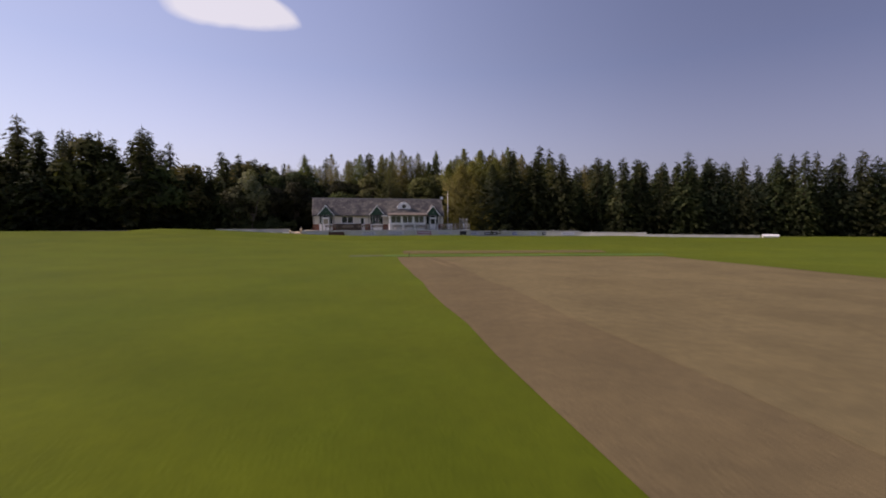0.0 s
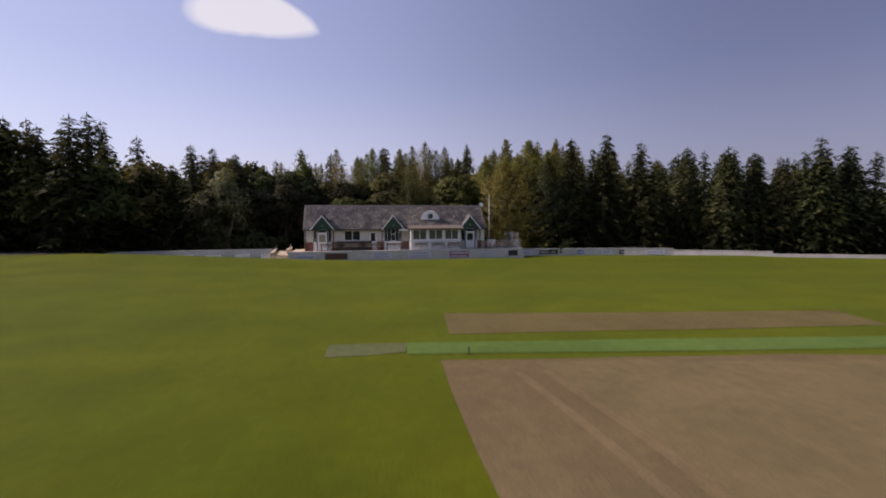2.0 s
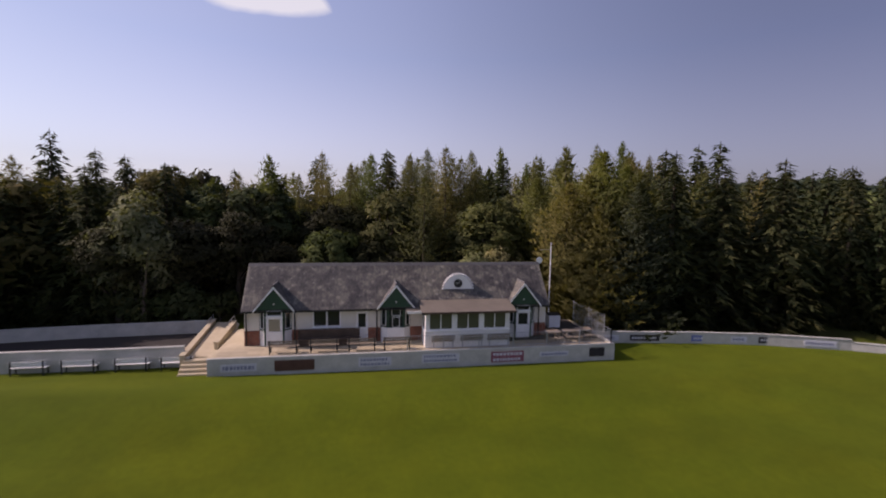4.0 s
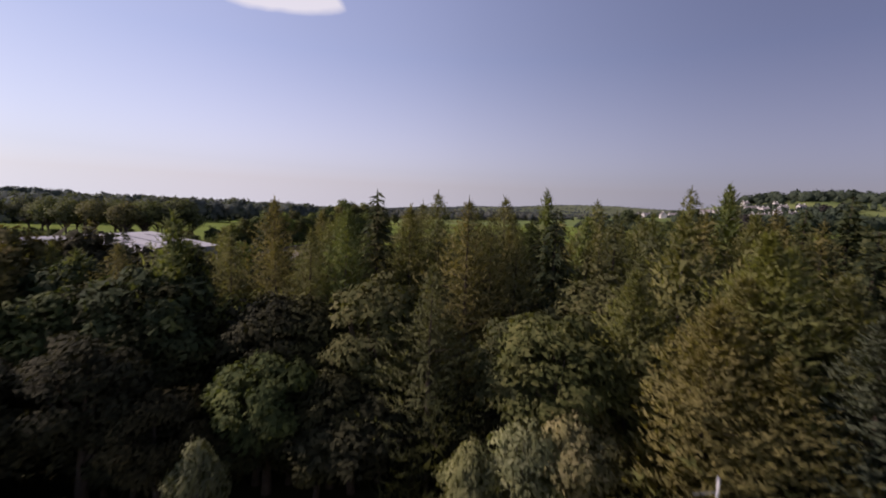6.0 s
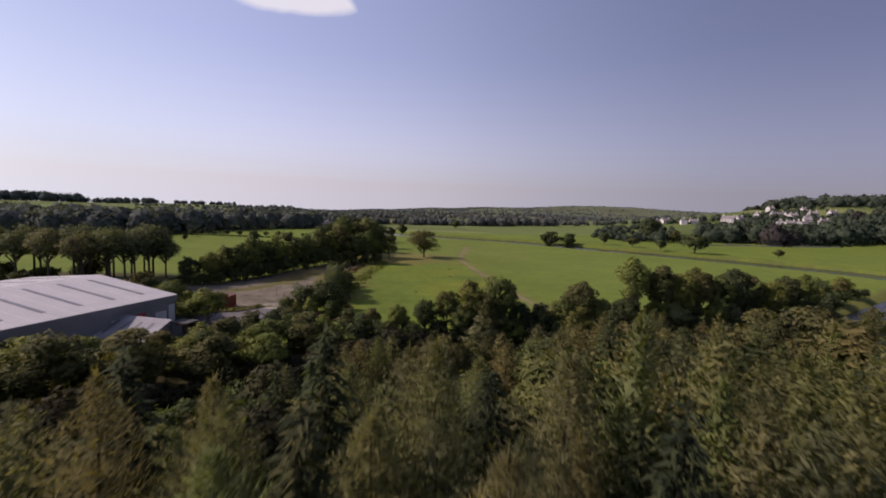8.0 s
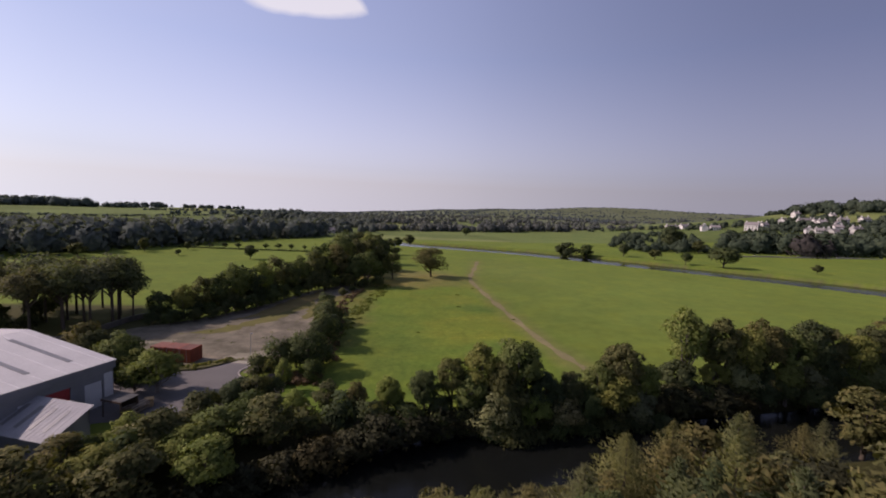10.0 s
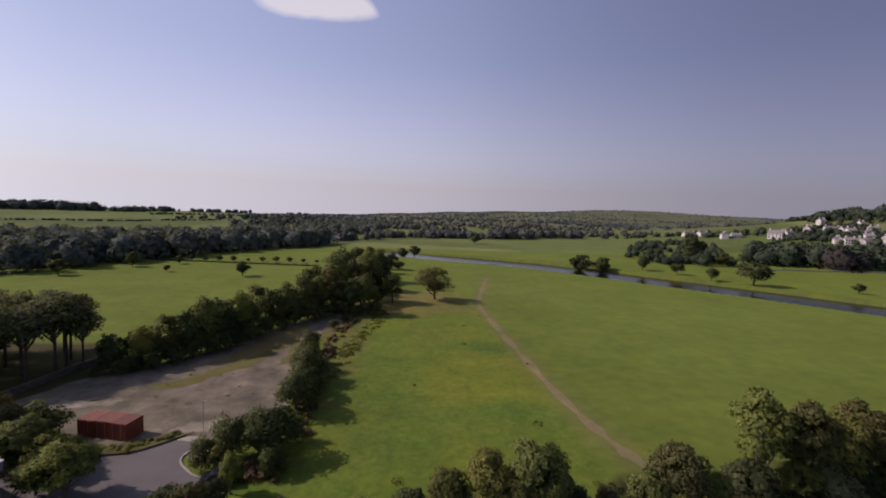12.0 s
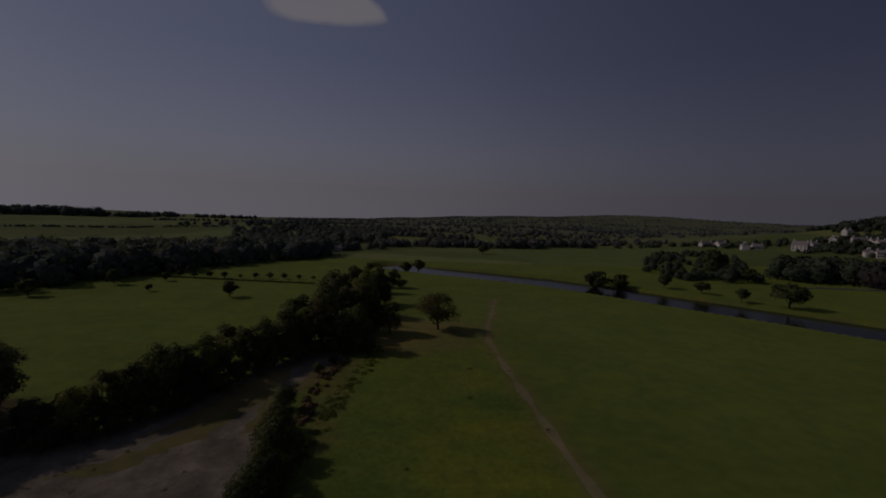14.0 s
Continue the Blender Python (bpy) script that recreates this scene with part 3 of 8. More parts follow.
land[gy < 78] = (turf * bands[gy < 78][:, None])
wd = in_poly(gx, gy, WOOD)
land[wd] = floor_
# the far country: a patchwork of fields
cells = rng.uniform((-4600, 420), (4600, 4600), (1500, 2))
near_cells = rng.uniform((-1200, 330), (1300, 1800), (260, 2))
cells = np.vstack([cells, near_cells])
tones = rng.uniform(0.75, 1.25, (len(cells), 1)) * np.array([[0.098, 0.135, 0.055]]) + rng.uniform(0, 1, (len(cells), 1)) ** 4 * np.array([[0.06, 0.04, 0.025]])
# haze painted into the fields: greyer and bluer the farther off they lie
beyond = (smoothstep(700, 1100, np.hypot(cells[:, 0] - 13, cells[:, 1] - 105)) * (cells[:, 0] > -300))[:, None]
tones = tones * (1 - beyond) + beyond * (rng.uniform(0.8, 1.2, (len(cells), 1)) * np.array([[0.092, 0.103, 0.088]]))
farmask = (gy > 470) | (gx < -160) & (gy > 330) | (gx > 430) & (gy > 150)
fx, fy = gx[farmask], gy[farmask]
pick = np.empty(len(fx), int)
for i in range(0, len(fx), 4000):
    d2 = (fx[i:i + 4000, None] - cells[None, :, 0]) ** 2 + (fy[i:i + 4000, None] - cells[None, :, 1]) ** 2
    pick[i:i + 4000] = d2.argmin(1)
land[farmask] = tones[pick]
for line, half in ((RIVER_NEAR, 5.5), (RIVER_FAR, 15.5)):
    d, _ = seg_dist(gx, gy, line[::2] + line[-1:])
    land[d < half + (4 if line is RIVER_NEAR else 3)] = bank if line is RIVER_NEAR else np.array((0.125, 0.13, 0.058))
    # bank given the dark floor colour, painting in the shade of its trees
    if line is RIVER_NEAR:
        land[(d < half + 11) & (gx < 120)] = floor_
d, _ = seg_dist(gx, gy, [(48, 330), (40, 264), (41, 216), (43, 180), (48, 158)])
lush = (gy > 150) & (gx > -8) & (d > 0) & (gx < 40 - 0) & (gy < 262)
land[lush] = np.array((0.116, 0.168, 0.034))
rank = np.where(lush, 1.0, 0.0)
ragged = 0.35 * np.sin(gx * 0.31 + 1.7 * np.sin(gy * 0.23)) + 0.3 * np.sin(gy * 0.37 + 1.3 * np.sin(gx * 0.29 + 2)) + rng.normal(0, 0.12, gx.shape)


def tint(cx_, cy_, rx, ry, colour, amount=1.0, edge=0.6):
    """A soft-edged patch of other grass."""
    r_ = np.hypot((gx - cx_) / rx, (gy - cy_) / ry) + 0.5 * ragged
    w_ = (amount * np.clip((1 - r_) / edge + 0.5, 0, 1))[..., None]
    land[:] = land * (1 - w_) + np.array(colour) * w_


tint(19, 264, 21, 19, (0.175, 0.155, 0.066), 0.95)
tint(4, 250, 10, 10, (0.16, 0.14, 0.062), 0.9)
tint(29, 194, 13, 12, (0.155, 0.18, 0.034), 0.8)
tint(24, 226, 11, 9, (0.145, 0.172, 0.036), 0.6)
tint(9, 190, 8, 22, (0.1, 0.15, 0.036), 0.6)
tint(33, 214, 7, 5, (0.085, 0.14, 0.036), 0.7)
tint(33, 180, 6, 3, (0.085, 0.14, 0.036), 0.6)
tint(1, 215, 4.5, 30, (0.12, 0.125, 0.05), 0.8)
tint(90, 250, 50, 60, (0.12, 0.172, 0.042), 0.5)
tint(60, 300, 20, 40, (0.122, 0.16, 0.045), 0.6)
# ground under the pines, its dark colour carrying their shade too
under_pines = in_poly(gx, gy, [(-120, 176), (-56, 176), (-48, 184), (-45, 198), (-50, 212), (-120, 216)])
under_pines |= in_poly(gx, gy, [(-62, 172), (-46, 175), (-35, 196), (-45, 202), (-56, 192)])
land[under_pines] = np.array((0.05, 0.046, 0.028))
trod = np.clip(1.4 - seg_dist(gx, gy, [(54, 322), (47, 292), (40.5, 264), (40.3, 239), (41, 216), (42, 192), (43.5, 176), (46, 164), (49, 156)])[0] / 2.6 + 0.5 * ragged, 0, 1)[..., None] * 0.75
land = land * (1 - trod) + np.array((0.15, 0.15, 0.06)) * trod
rank[(gy > 300) & (gx > 130)] = 0.5
nv = len(GX) * len(GY)
ii, jj = np.meshgrid(np.arange(len(GX) - 1), np.arange(len(GY) - 1))
a0 = (jj * len(GX) + ii).ravel()
quads = np.stack([a0, a0 + 1, a0 + 1 + len(GX), a0 + len(GX)], 1)
gm = bpy.data.meshes.new("ground")
gm.vertices.add(nv)
gm.vertices.foreach_set("co", np.stack([gx.ravel(), gy.ravel(), gz.ravel()], 1).astype(np.float32).ravel())
gm.loops.add(quads.size)
gm.loops.foreach_set("vertex_index", quads.ravel().astype(np.int32))
gm.polygons.add(len(quads))
gm.polygons.foreach_set("loop_start", np.arange(0, quads.size, 4, dtype=np.int32))
gm.polygons.foreach_set("loop_total", np.full(len(quads), 4, dtype=np.int32))
gm.polygons.foreach_set("use_smooth", np.ones(len(quads), dtype=bool))
att = gm.color_attributes.new("land", "FLOAT_COLOR", "POINT")
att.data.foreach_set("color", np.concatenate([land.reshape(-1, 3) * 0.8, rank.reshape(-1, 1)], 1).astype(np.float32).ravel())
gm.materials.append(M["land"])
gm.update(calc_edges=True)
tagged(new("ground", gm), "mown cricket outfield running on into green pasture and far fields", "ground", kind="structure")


def sheet_z(x, y):
    """Level of the ground's own faces, which are wide far off."""
    i, j = min(max(np.searchsorted(GX, x) - 1, 0), len(GX) - 2), min(max(np.searchsorted(GY, y) - 1, 0), len(GY) - 2)
    u_, v_ = (x - GX[i]) / (GX[i + 1] - GX[i]), (y - GY[j]) / (GY[j + 1] - GY[j])
    return float((gz[j, i] * (1 - u_) + gz[j, i + 1] * u_) * (1 - v_) + (gz[j + 1, i] * (1 - u_) + gz[j + 1, i + 1] * u_) * v_)


def ribbon(name, line, widths, mat, lift, label, category, flat=None, across=3):
    """A strip of ground along a line, laid on the land or held at one level."""
    line = [np.array(p, float) for p in line]
    if isinstance(widths, (int, float)):
        widths = [widths] * len(line)
    verts, faces = [], []
    for i, p in enumerate(line):
        t_ = line[min(i + 1, len(line) - 1)] - line[max(i - 1, 0)]
        n_ = np.array((-t_[1], t_[0])) / np.hypot(*t_)
        for k in range(across + 1):
            q = p + n_ * widths[i] * (k / across - 0.5)
            verts.append((q[0], q[1], (hgt(*q) if flat is None else flat) + lift))
    w = across + 1
    for i in range(len(line) - 1):
        for k in range(across):
            faces.append((i * w + k, i * w + k + 1, (i + 1) * w + k + 1, (i + 1) * w + k))
    return tagged(new(name, mesh_from(name, verts, faces, mat, True)), label, category, kind="structure")


def patch(name, poly, mat, lift, label, category, step=2.0, wobble=0.5, seed=1, soft=0.0):
    """A patch of other ground with an uneven edge, lying on the land."""
    rg = np.random.default_rng(seed)
    ring = []
    for (ax, ay), (bx, by) in zip(poly, poly[1:] + poly[:1]):
        n = max(1, int(math.hypot(bx - ax, by - ay) / step))
        for k in range(n):
            s = k / n
            ring.append((ax + (bx - ax) * s + rg.uniform(-wobble, wobble), ay + (by - ay) * s + rg.uniform(-wobble, wobble)))
    bm = bmesh.new()
    f = bm.faces.new([bm.verts.new((x, y, 0)) for x, y in ring])
    if soft:
        lay = bm.verts.layers.float.new("cover")
        rim = set(bm.verts)
        bmesh.ops.inset_region(bm, faces=[f], thickness=soft, use_even_offset=True)
        for v_ in bm.verts:
            v_[lay] = 1.0 if v_ in rim else 0.0
    bmesh.ops.triangulate(bm, faces=bm.faces[:])
    for _ in range(2):
        long_ = [e for e in bm.edges if e.calc_length() > 4.0]
        if long_:
            bmesh.ops.subdivide_edges(bm, edges=long_, cuts=1)
            bmesh.ops.triangulate(bm, faces=bm.faces[:])
    for v_ in bm.verts:
        v_.co.z = hgt(v_.co.x, v_.co.y) + lift
    return tagged(new(name, finish(bm, name, mat)), label, category, kind="structure")


ribbon("water", RIVER_NEAR, 16, M["water"], 0, "dark still river under the trees", "river", RIVER_Z)
ribbon("water", RIVER_FAR, 41, M["water"], 0.002, "dark still river bending round the pasture", "river", RIVER_FAR_Z)
# the wicket square
patch("wicket_square", [(0.7, -14), (1.3, 3), (1.7, 14), (2.5, 30.1), (13, 28.5), (22.4, 26.2), (23.4, 14), (24.2, -14)], M["square"], 0.012, "bare brown earth of the cricket square", "cricket square", 2.6, 0.1, 2, 1.7)
patch("wicket_square", [(4.4, -14), (4.6, 3), (4.9, 14), (5.4, 29.3), (13, 27.9), (22.0, 25.8), (22.9, 14), (23.6, -14)], M["square_inner"], 0.018, "drier paler middle of the cricket square", "cricket square", 2.4, 0.2, 12, 1.3)
for x_ in (4.5, 5.3):
    ribbon("roller_mark", [(x_ + 0.15, 22.5), (x_ + 0.1, 25), (x_ - 0.1, 28.6)], 0.25, M["roller_mark"], 0.026, "pale mark of a roller on the square", "roller mark", None, 1)
patch("wicket_strip", [(3.5, 33.2), (3.9, 37.0), (12, 35.4), (21.6, 33.6), (20.6, 30.9), (12, 32.0)], M["strip"], 0.012, "narrow bare brown practice wicket", "cricket square", 2.4, 0.08, 3, 0.9)
patch("matting", [(1.6, 30.95), (1.7, 32.3), (10, 31.0), (24, 28.6), (23.6, 27.25), (10, 29.5)], M["mat_green"], 0.02, "bright green matting of the practice wicket", "matting", 2.5, 0.03, 4, 0.22)
patch("matting_end", [(-0.95, 31.1), (-0.85, 32.6), (1.75, 32.35), (1.65, 31.15)], M["mat_end"], 0.016, "worn grey end of the green matting", "matting", 1.0, 0.05, 5)
# tracks and yards across the river
patch("yard", [(-49, 180), (-42, 193), (-32, 201), (-22, 217), (-15, 235), (-6, 247), (1, 238), (-6, 222), (-9, 206), (-5, 190), (-4, 176), (-8, 169), (-11, 165), (-13.4, 166.4), (-12.4, 169), (-13, 171), (-16, 172), (-30, 167), (-40, 169)], M["gravel"], 0.03, "bare grey-brown gravel yard with weeds", "yard", 2.0, 0.5, 6)
patch("road", [(-60, 160), (-36, 165.6), (-26.9, 167.3), (-23, 167), (-19.8, 167.6), (-17.8, 170), (-16.6, 171), (-12.9, 170.3), (-12.8, 168.1), (-13.6, 166.4), (-13, 164.8), (-10.3, 162.4), (-6, 160.8), (-5, 157), (-14, 153), (-26, 150), (-60, 146)], M["tarmac_light"], 0.05, "worn grey tarmac of the works road", "road", 1.0, 0.06, 7)
patch("slab", [(-16.6, 170.7), (-13.2, 170.2), (-12.9, 171.3), (-15.4, 172.0)], M["slab"], 0.07, "pale concrete slab across the yard's entrance", "slab", 1.0, 0.12, 41)
patch("pavement", [(-34, 166.6), (-26.9, 167.9), (-23, 167.8), (-20.2, 168.3), (-18.4, 170.6), (-17.4, 171.6), (-16.6, 171.2), (-17.8, 170.1), (-19.8, 167.75), (-23, 167.15), (-26.9, 167.4), (-34, 166)], M["pavement"], 0.1, "narrow footway with a pale kerb beside the works road", "pavement", 1.0, 0.03, 42)
patch("rubble", [(-20, 171.5), (-17, 176), (-11, 177.5), (-9, 174.5), (-12, 172.8), (-16, 173.2)], M["rubble"], 0.045, "pale broken rubble strewn at the yard's entrance", "rubble", 1.0, 0.5, 31)
patch("rubble", [(-42, 180), (-38, 183), (-31, 183.5), (-31, 182), (-37, 180.5)], M["rubble"], 0.045, "pale broken rubble on the gravel", "rubble", 1.0, 0.4, 32)
patch("weedy_gravel", [(-33, 188), (-25, 193), (-17, 210), (-12, 224), (-10, 214), (-17, 198), (-24, 189)], M["mat_worn"], 0.04, "thin brownish grass creeping over the gravel", "verge", 1.5, 0.9, 33)
patch("weedy_gravel", [(-9, 200), (-6, 214), (-2, 228), (-1, 236), (-6, 226), (-11, 210), (-11, 200)], M["mat_worn"], 0.042, "thin brownish grass creeping over the gravel", "verge", 1.5, 0.7, 34)
patch("verge", [(-12, 234), (-18, 222), (-22, 207), (-26, 199), (-17, 206), (-10, 226)], M["straw"], 0.055, "dry grassy edge of the yard", "verge", 1.5, 0.5, 8)
ribbon("footpath", smooth_line([(54, 322), (47, 292), (40.5, 264), (40.3, 239), (41, 216), (42, 192), (43.5, 176), (46, 164), (49, 156)], 5), [1.7 + 0.7 * math.sin(i * 1.7) + 0.4 * math.sin(i * 4.1) for i in range(41)], M["dirt"], 0.05, "trodden brown earth footpath through the pasture", "footpath", None, 2)
edge = []
for a_, b_ in zip(RIVER_FAR[:-1:2], RIVER_FAR[2::2]):
    n_ = Vector((b_[1] - a_[1], a_[0] - b_[0])).normalized()
    n_ = -n_ if n_.y > 0 else n_
    d_ = next((k * 0.4 for k in range(25, 75) if sheet_z(a_[0] + n_.x * k * 0.4, a_[1] + n_.y * k * 0.4) > RIVER_FAR_Z + 0.3), 18.0)
    edge.append((a_[0] + n_.x * (d_ - 0.4), a_[1] + n_.y * (d_ - 0.4)))
ribbon("river_edge", edge, [2.6 + 0.9 * math.sin(i * 2.3) for i in range(len(edge))], M["rubble"], 0, "pale stony edge of the river bank", "river bank", RIVER_FAR_Z + 0.3, 2)
patch("shingle", [(60, 377), (80, 372), (92, 366), (84, 371), (70, 383)], M["dirt"], 0.12, "pale shingle bank by the river", "river bank", 2, 0.5, 10)

# ---- trees ----
def limb(verts, faces, pts, radii, sides=6):
    base = len(verts)
    pts = [np.array(p, float) for p in pts]
    for i, (p, r) in enumerate(zip(pts, radii)):
        t_ = pts[min(i + 1, len(pts) - 1)] - pts[max(i - 1, 0)]
        t_ = t_ / (np.linalg.norm(t_) + 1e-9)
        a_ = np.cross(t_, (0.3, 0.9, 0.1))
        a_ /= np.linalg.norm(a_) + 1e-9
        b_ = np.cross(t_, a_)
        for k in range(sides):
            an = 2 * math.pi * k / sides
            verts.append(p + r * (math.cos(an) * a_ + math.sin(an) * b_))
    for i in range(len(pts) - 1):
        for k in range(sides):
            q = base + i * sides
            faces.append((q + k, q + (k + 1) % sides, q + sides + (k + 1) % sides, q + sides + k))


def leaves(pos, nrm, size, rg, droop=0.0, slim=0.55):
    """Small pointed sprays, one at each place, lying across its normal."""
    n = len(pos)
    nrm = nrm + rg.normal(0, 0.45, (n, 3))
    nrm /= np.linalg.norm(nrm, axis=1, keepdims=True) + 1e-9
    a = np.cross(nrm, rg.normal(0, 1, (n, 3)))
    a[:, 2] -= droop * np.linalg.norm(a, axis=1)
    a /= np.linalg.norm(a, axis=1, keepdims=True) + 1e-9
    b = np.cross(nrm, a)
    b /= np.linalg.norm(b, axis=1, keepdims=True) + 1e-9
    s = (size * rg.uniform(0.6, 1.35, n))[:, None]
    w = s * slim * rg.uniform(0.7, 1.2, (n, 1))
    q = np.stack([pos - a * s * 0.4 + b * w * 0.55, pos + a * s * 0.7 + nrm * s * 0.12, pos - a * s * 0.4 - b * w * 0.55], 1)
    return q.reshape(-1, 3)


def broadleaf(seed, h, r, count, size, bole=0.22, lobes=26, sparse=0.0):
    """Trunk with limbs, slighter where sparse, and a crown of lobed clumps of sprays with gaps between them."""
    rg = np.random.default_rng(seed)
    cz, rz = h * (0.5 + bole * 0.5), h * (0.5 - bole * 0.5)
    centres, radii = [], []
    for k in range(lobes):
        u_ = rg.normal(0, 1, 3)
        u_ /= np.linalg.norm(u_)
        u_[2] = u_[2] * 0.9 + 0.08
        f = rg.uniform(0.45, 0.82)
        c_ = np.array((u_[0] * r * f, u_[1] * r * f, cz + u_[2] * rz * f))
        taper = 1 - 0.35 * max(0, (c_[2] - cz) / rz)
        c_[:2] *= taper
        centres.append(c_)
        radii.append(r * rg.uniform(0.26, 0.46) * (0.8 + 0.2 * taper) * (26 / max(26, lobes)) ** 0.45)
    pos, nrm = [], []
    wts = np.array(radii) ** 2
    nums = rg.multinomial(count, wts / wts.sum())
    for c_, rr, n in zip(centres, radii, nums):
        d_ = rg.normal(0, 1, (n, 3))
        d_ /= np.linalg.norm(d_, axis=1, keepdims=True)
        lump = 1 + 0.22 * np.sin(d_[:, 0] * 5 + c_[0] * 3) * np.sin(d_[:, 1] * 6 + c_[1] * 2) + 0.12 * np.sin(d_[:, 2] * 9)
        rad = rr * lump * rg.uniform(0.55, 1.06, n) ** 0.6
        under = (d_[:, 2] < -0.15) & (rg.random(n) < 0.6)
        d_[under, 2] *= -1
        pos.append(c_ + d_ * rad[:, None] * np.array((1, 1, 0.82)))
        nrm.append(d_ * 0.9 + np.array((0, 0, 0.3)))
    pos, nrm = np.vstack(pos), np.vstack(nrm)
    keep = pos[:, 2] > h * bole * 0.6
    crown = leaves(pos[keep], nrm[keep], np.full(keep.sum(), size), rg, 0.1, 0.6)
    tv, tf = [], []
    lean = rg.uniform(-0.05, 0.05, 2) * h
    limb(tv, tf, [(0, 0, -0.5), (lean[0] * 0.2, lean[1] * 0.2, h * bole), (lean[0], lean[1], h * 0.8)], [(h * 0.028 + 0.05) * (1 - sparse), (h * 0.02 + 0.03) * (1 - sparse), 0.03], 7)
    for k in rg.choice(lobes, min(lobes, 10), replace=False):
        z0 = h * rg.uniform(bole * 0.8, 0.55)
        s_ = np.array((lean[0] * z0 / h, lean[1] * z0 / h, z0))
        mid = (s_ + centres[k]) / 2 + np.array((0, 0, -0.1 * r))
        limb(tv, tf, [s_, mid, centres[k]], [h * 0.011 + 0.02, h * 0.007 + 0.015, 0.015], 5)
    return (tv, tf), crown


def conifer(seed, h, r, whorls, arms, sprays, size, low=0.08, droop=0.35, rise=0.25, fuzz=0.3, slim=0.4, power=0.85, lift=-0.18, fans=2):
    """A straight stem with whorls of drooping branches that carry hanging sprays."""
    rg = np.random.default_rng(seed)
    pos, dirs = [], []
    tv, tf = [], []
    limb(tv, tf, [(0, 0, -0.5), (0.02 * h * rg.uniform(-1, 1) * 0.3, 0, h * 0.5), (0, 0, h * 0.99)], [0.014 * h + 0.04, 0.009 * h + 0.03, 0.015], 6)
    for w in range(whorls):
        s = min(0.995, max(0.0, (w + rg.uniform(-0.3, 0.3)) / whorls))
        z0 = h * (low + (1 - low) * (s ** 0.92))
        reach0 = r * (1 - s) ** power * (0.72 if s < 0.06 else 1.0) + 0.12
        n = max(3, int(round(arms * (1 - 0.45 * s))))
        a0 = rg.uniform(0, 6.28)
        for k in range(n):
            an = a0 + 6.283 * k / n + rg.uniform(-0.25, 0.25)
            reach = reach0 * rg.uniform(0.62, 1.15)
            z1 = z0 + rg.uniform(-0.5, 0.5) * h / whorls
            m_ = max(2, int(round(sprays * reach / r + 1)))
            t_ = (np.arange(m_) + rg.uniform(0.2, 0.8, m_)) / m_
            t_ = t_ ** 0.75
            zz = z1 + reach * (rise * t_ - droop * t_ ** 2 * 1.6) + rg.normal(0, 0.05, m_)
            off = rg.normal(0, fuzz * 0.3, m_) * (0.3 + t_)
            p = np.stack([math.cos(an) * reach * t_ - math.sin(an) * off, math.sin(an) * reach * t_ + math.cos(an) * off, zz], 1)
            d_ = np.stack([np.full(m_, math.cos(an)), np.full(m_, math.sin(an)), rise - droop * 2.4 * t_], 1)
            pos.append(p)
            dirs.append(d_)
            if w % 3 == 0 and k % 2 == 0 and s < 0.8:
                limb(tv, tf, [(0, 0, z0), (math.cos(an) * reach * 0.8, math.sin(an) * reach * 0.8, z0 + reach * (rise * 0.8 - droop))], [0.03, 0.008], 4)
    pos, dirs = np.vstack(pos), np.vstack(dirs)
    n = len(pos)
    out = []
    for turn in (-1, 1, -0.4, 0.5)[:fans]:
        # sprays fan out to both sides of the branch
        side = np.cross(dirs, (0, 0, 1.0))
        side /= np.linalg.norm(side, axis=1, keepdims=True) + 1e-9
        a = dirs / (np.linalg.norm(dirs, axis=1, keepdims=True)) + turn * side * rg.uniform(0.35, 1.0, (n, 1)) + rg.normal(0, fuzz, (n, 3))
        a /= np.linalg.norm(a, axis=1, keepdims=True)
        nr = np.array((0, 0, 1.0)) + rg.normal(0, 0.55, (n, 3))
        b = np.cross(nr, a)
        b /= np.linalg.norm(b, axis=1, keepdims=True) + 1e-9
        s_ = size * rg.uniform(0.6, 1.3, (n, 1)) * (0.6 + 0.4 * (1 - pos[:, 2:3] / h))
        w_ = s_ * slim * rg.uniform(0.7, 1.2, (n, 1))
        c_ = pos + rg.normal(0, 0.06, (n, 3))
        out.append(np.stack([c_ + b * w_ * 0.5, c_ + a * s_ + np.array((0, 0, lift)) * s_, c_ - b * w_ * 0.5], 1).reshape(-1, 3))
    top = np.array([[(-0.07, 0, h - 0.5), (0.07, 0, h - 0.5), (0, 0, h + 0.3)], [(0, 0.07, h - 0.5), (0, -0.07, h - 0.5), (0, 0, h + 0.3)]]).reshape(-1, 3)
    out.append(top)
    out.append(core(rg, h, r, low, power, 500, 1.0 * size))
    return (tv, tf), np.vstack(out)


def core(rg, h, r, low, power, n, size):
    """The dense inner twigs round the stem."""
    s = rg.uniform(0, 0.93, n)
    an, rad = rg.uniform(0, 6.283, n), rg.uniform(0.1, 0.6, n) * (r * (1 - s) ** power + 0.1)
    p = np.stack([np.cos(an) * rad, np.sin(an) * rad, h * (low + (1 - low) * s)], 1)
    d_ = np.stack([np.cos(an), np.sin(an), np.full(n, 0.5)], 1)
    return leaves(p, d_, size * (1 - 0.6 * s), rg, 0.0, 0.45)


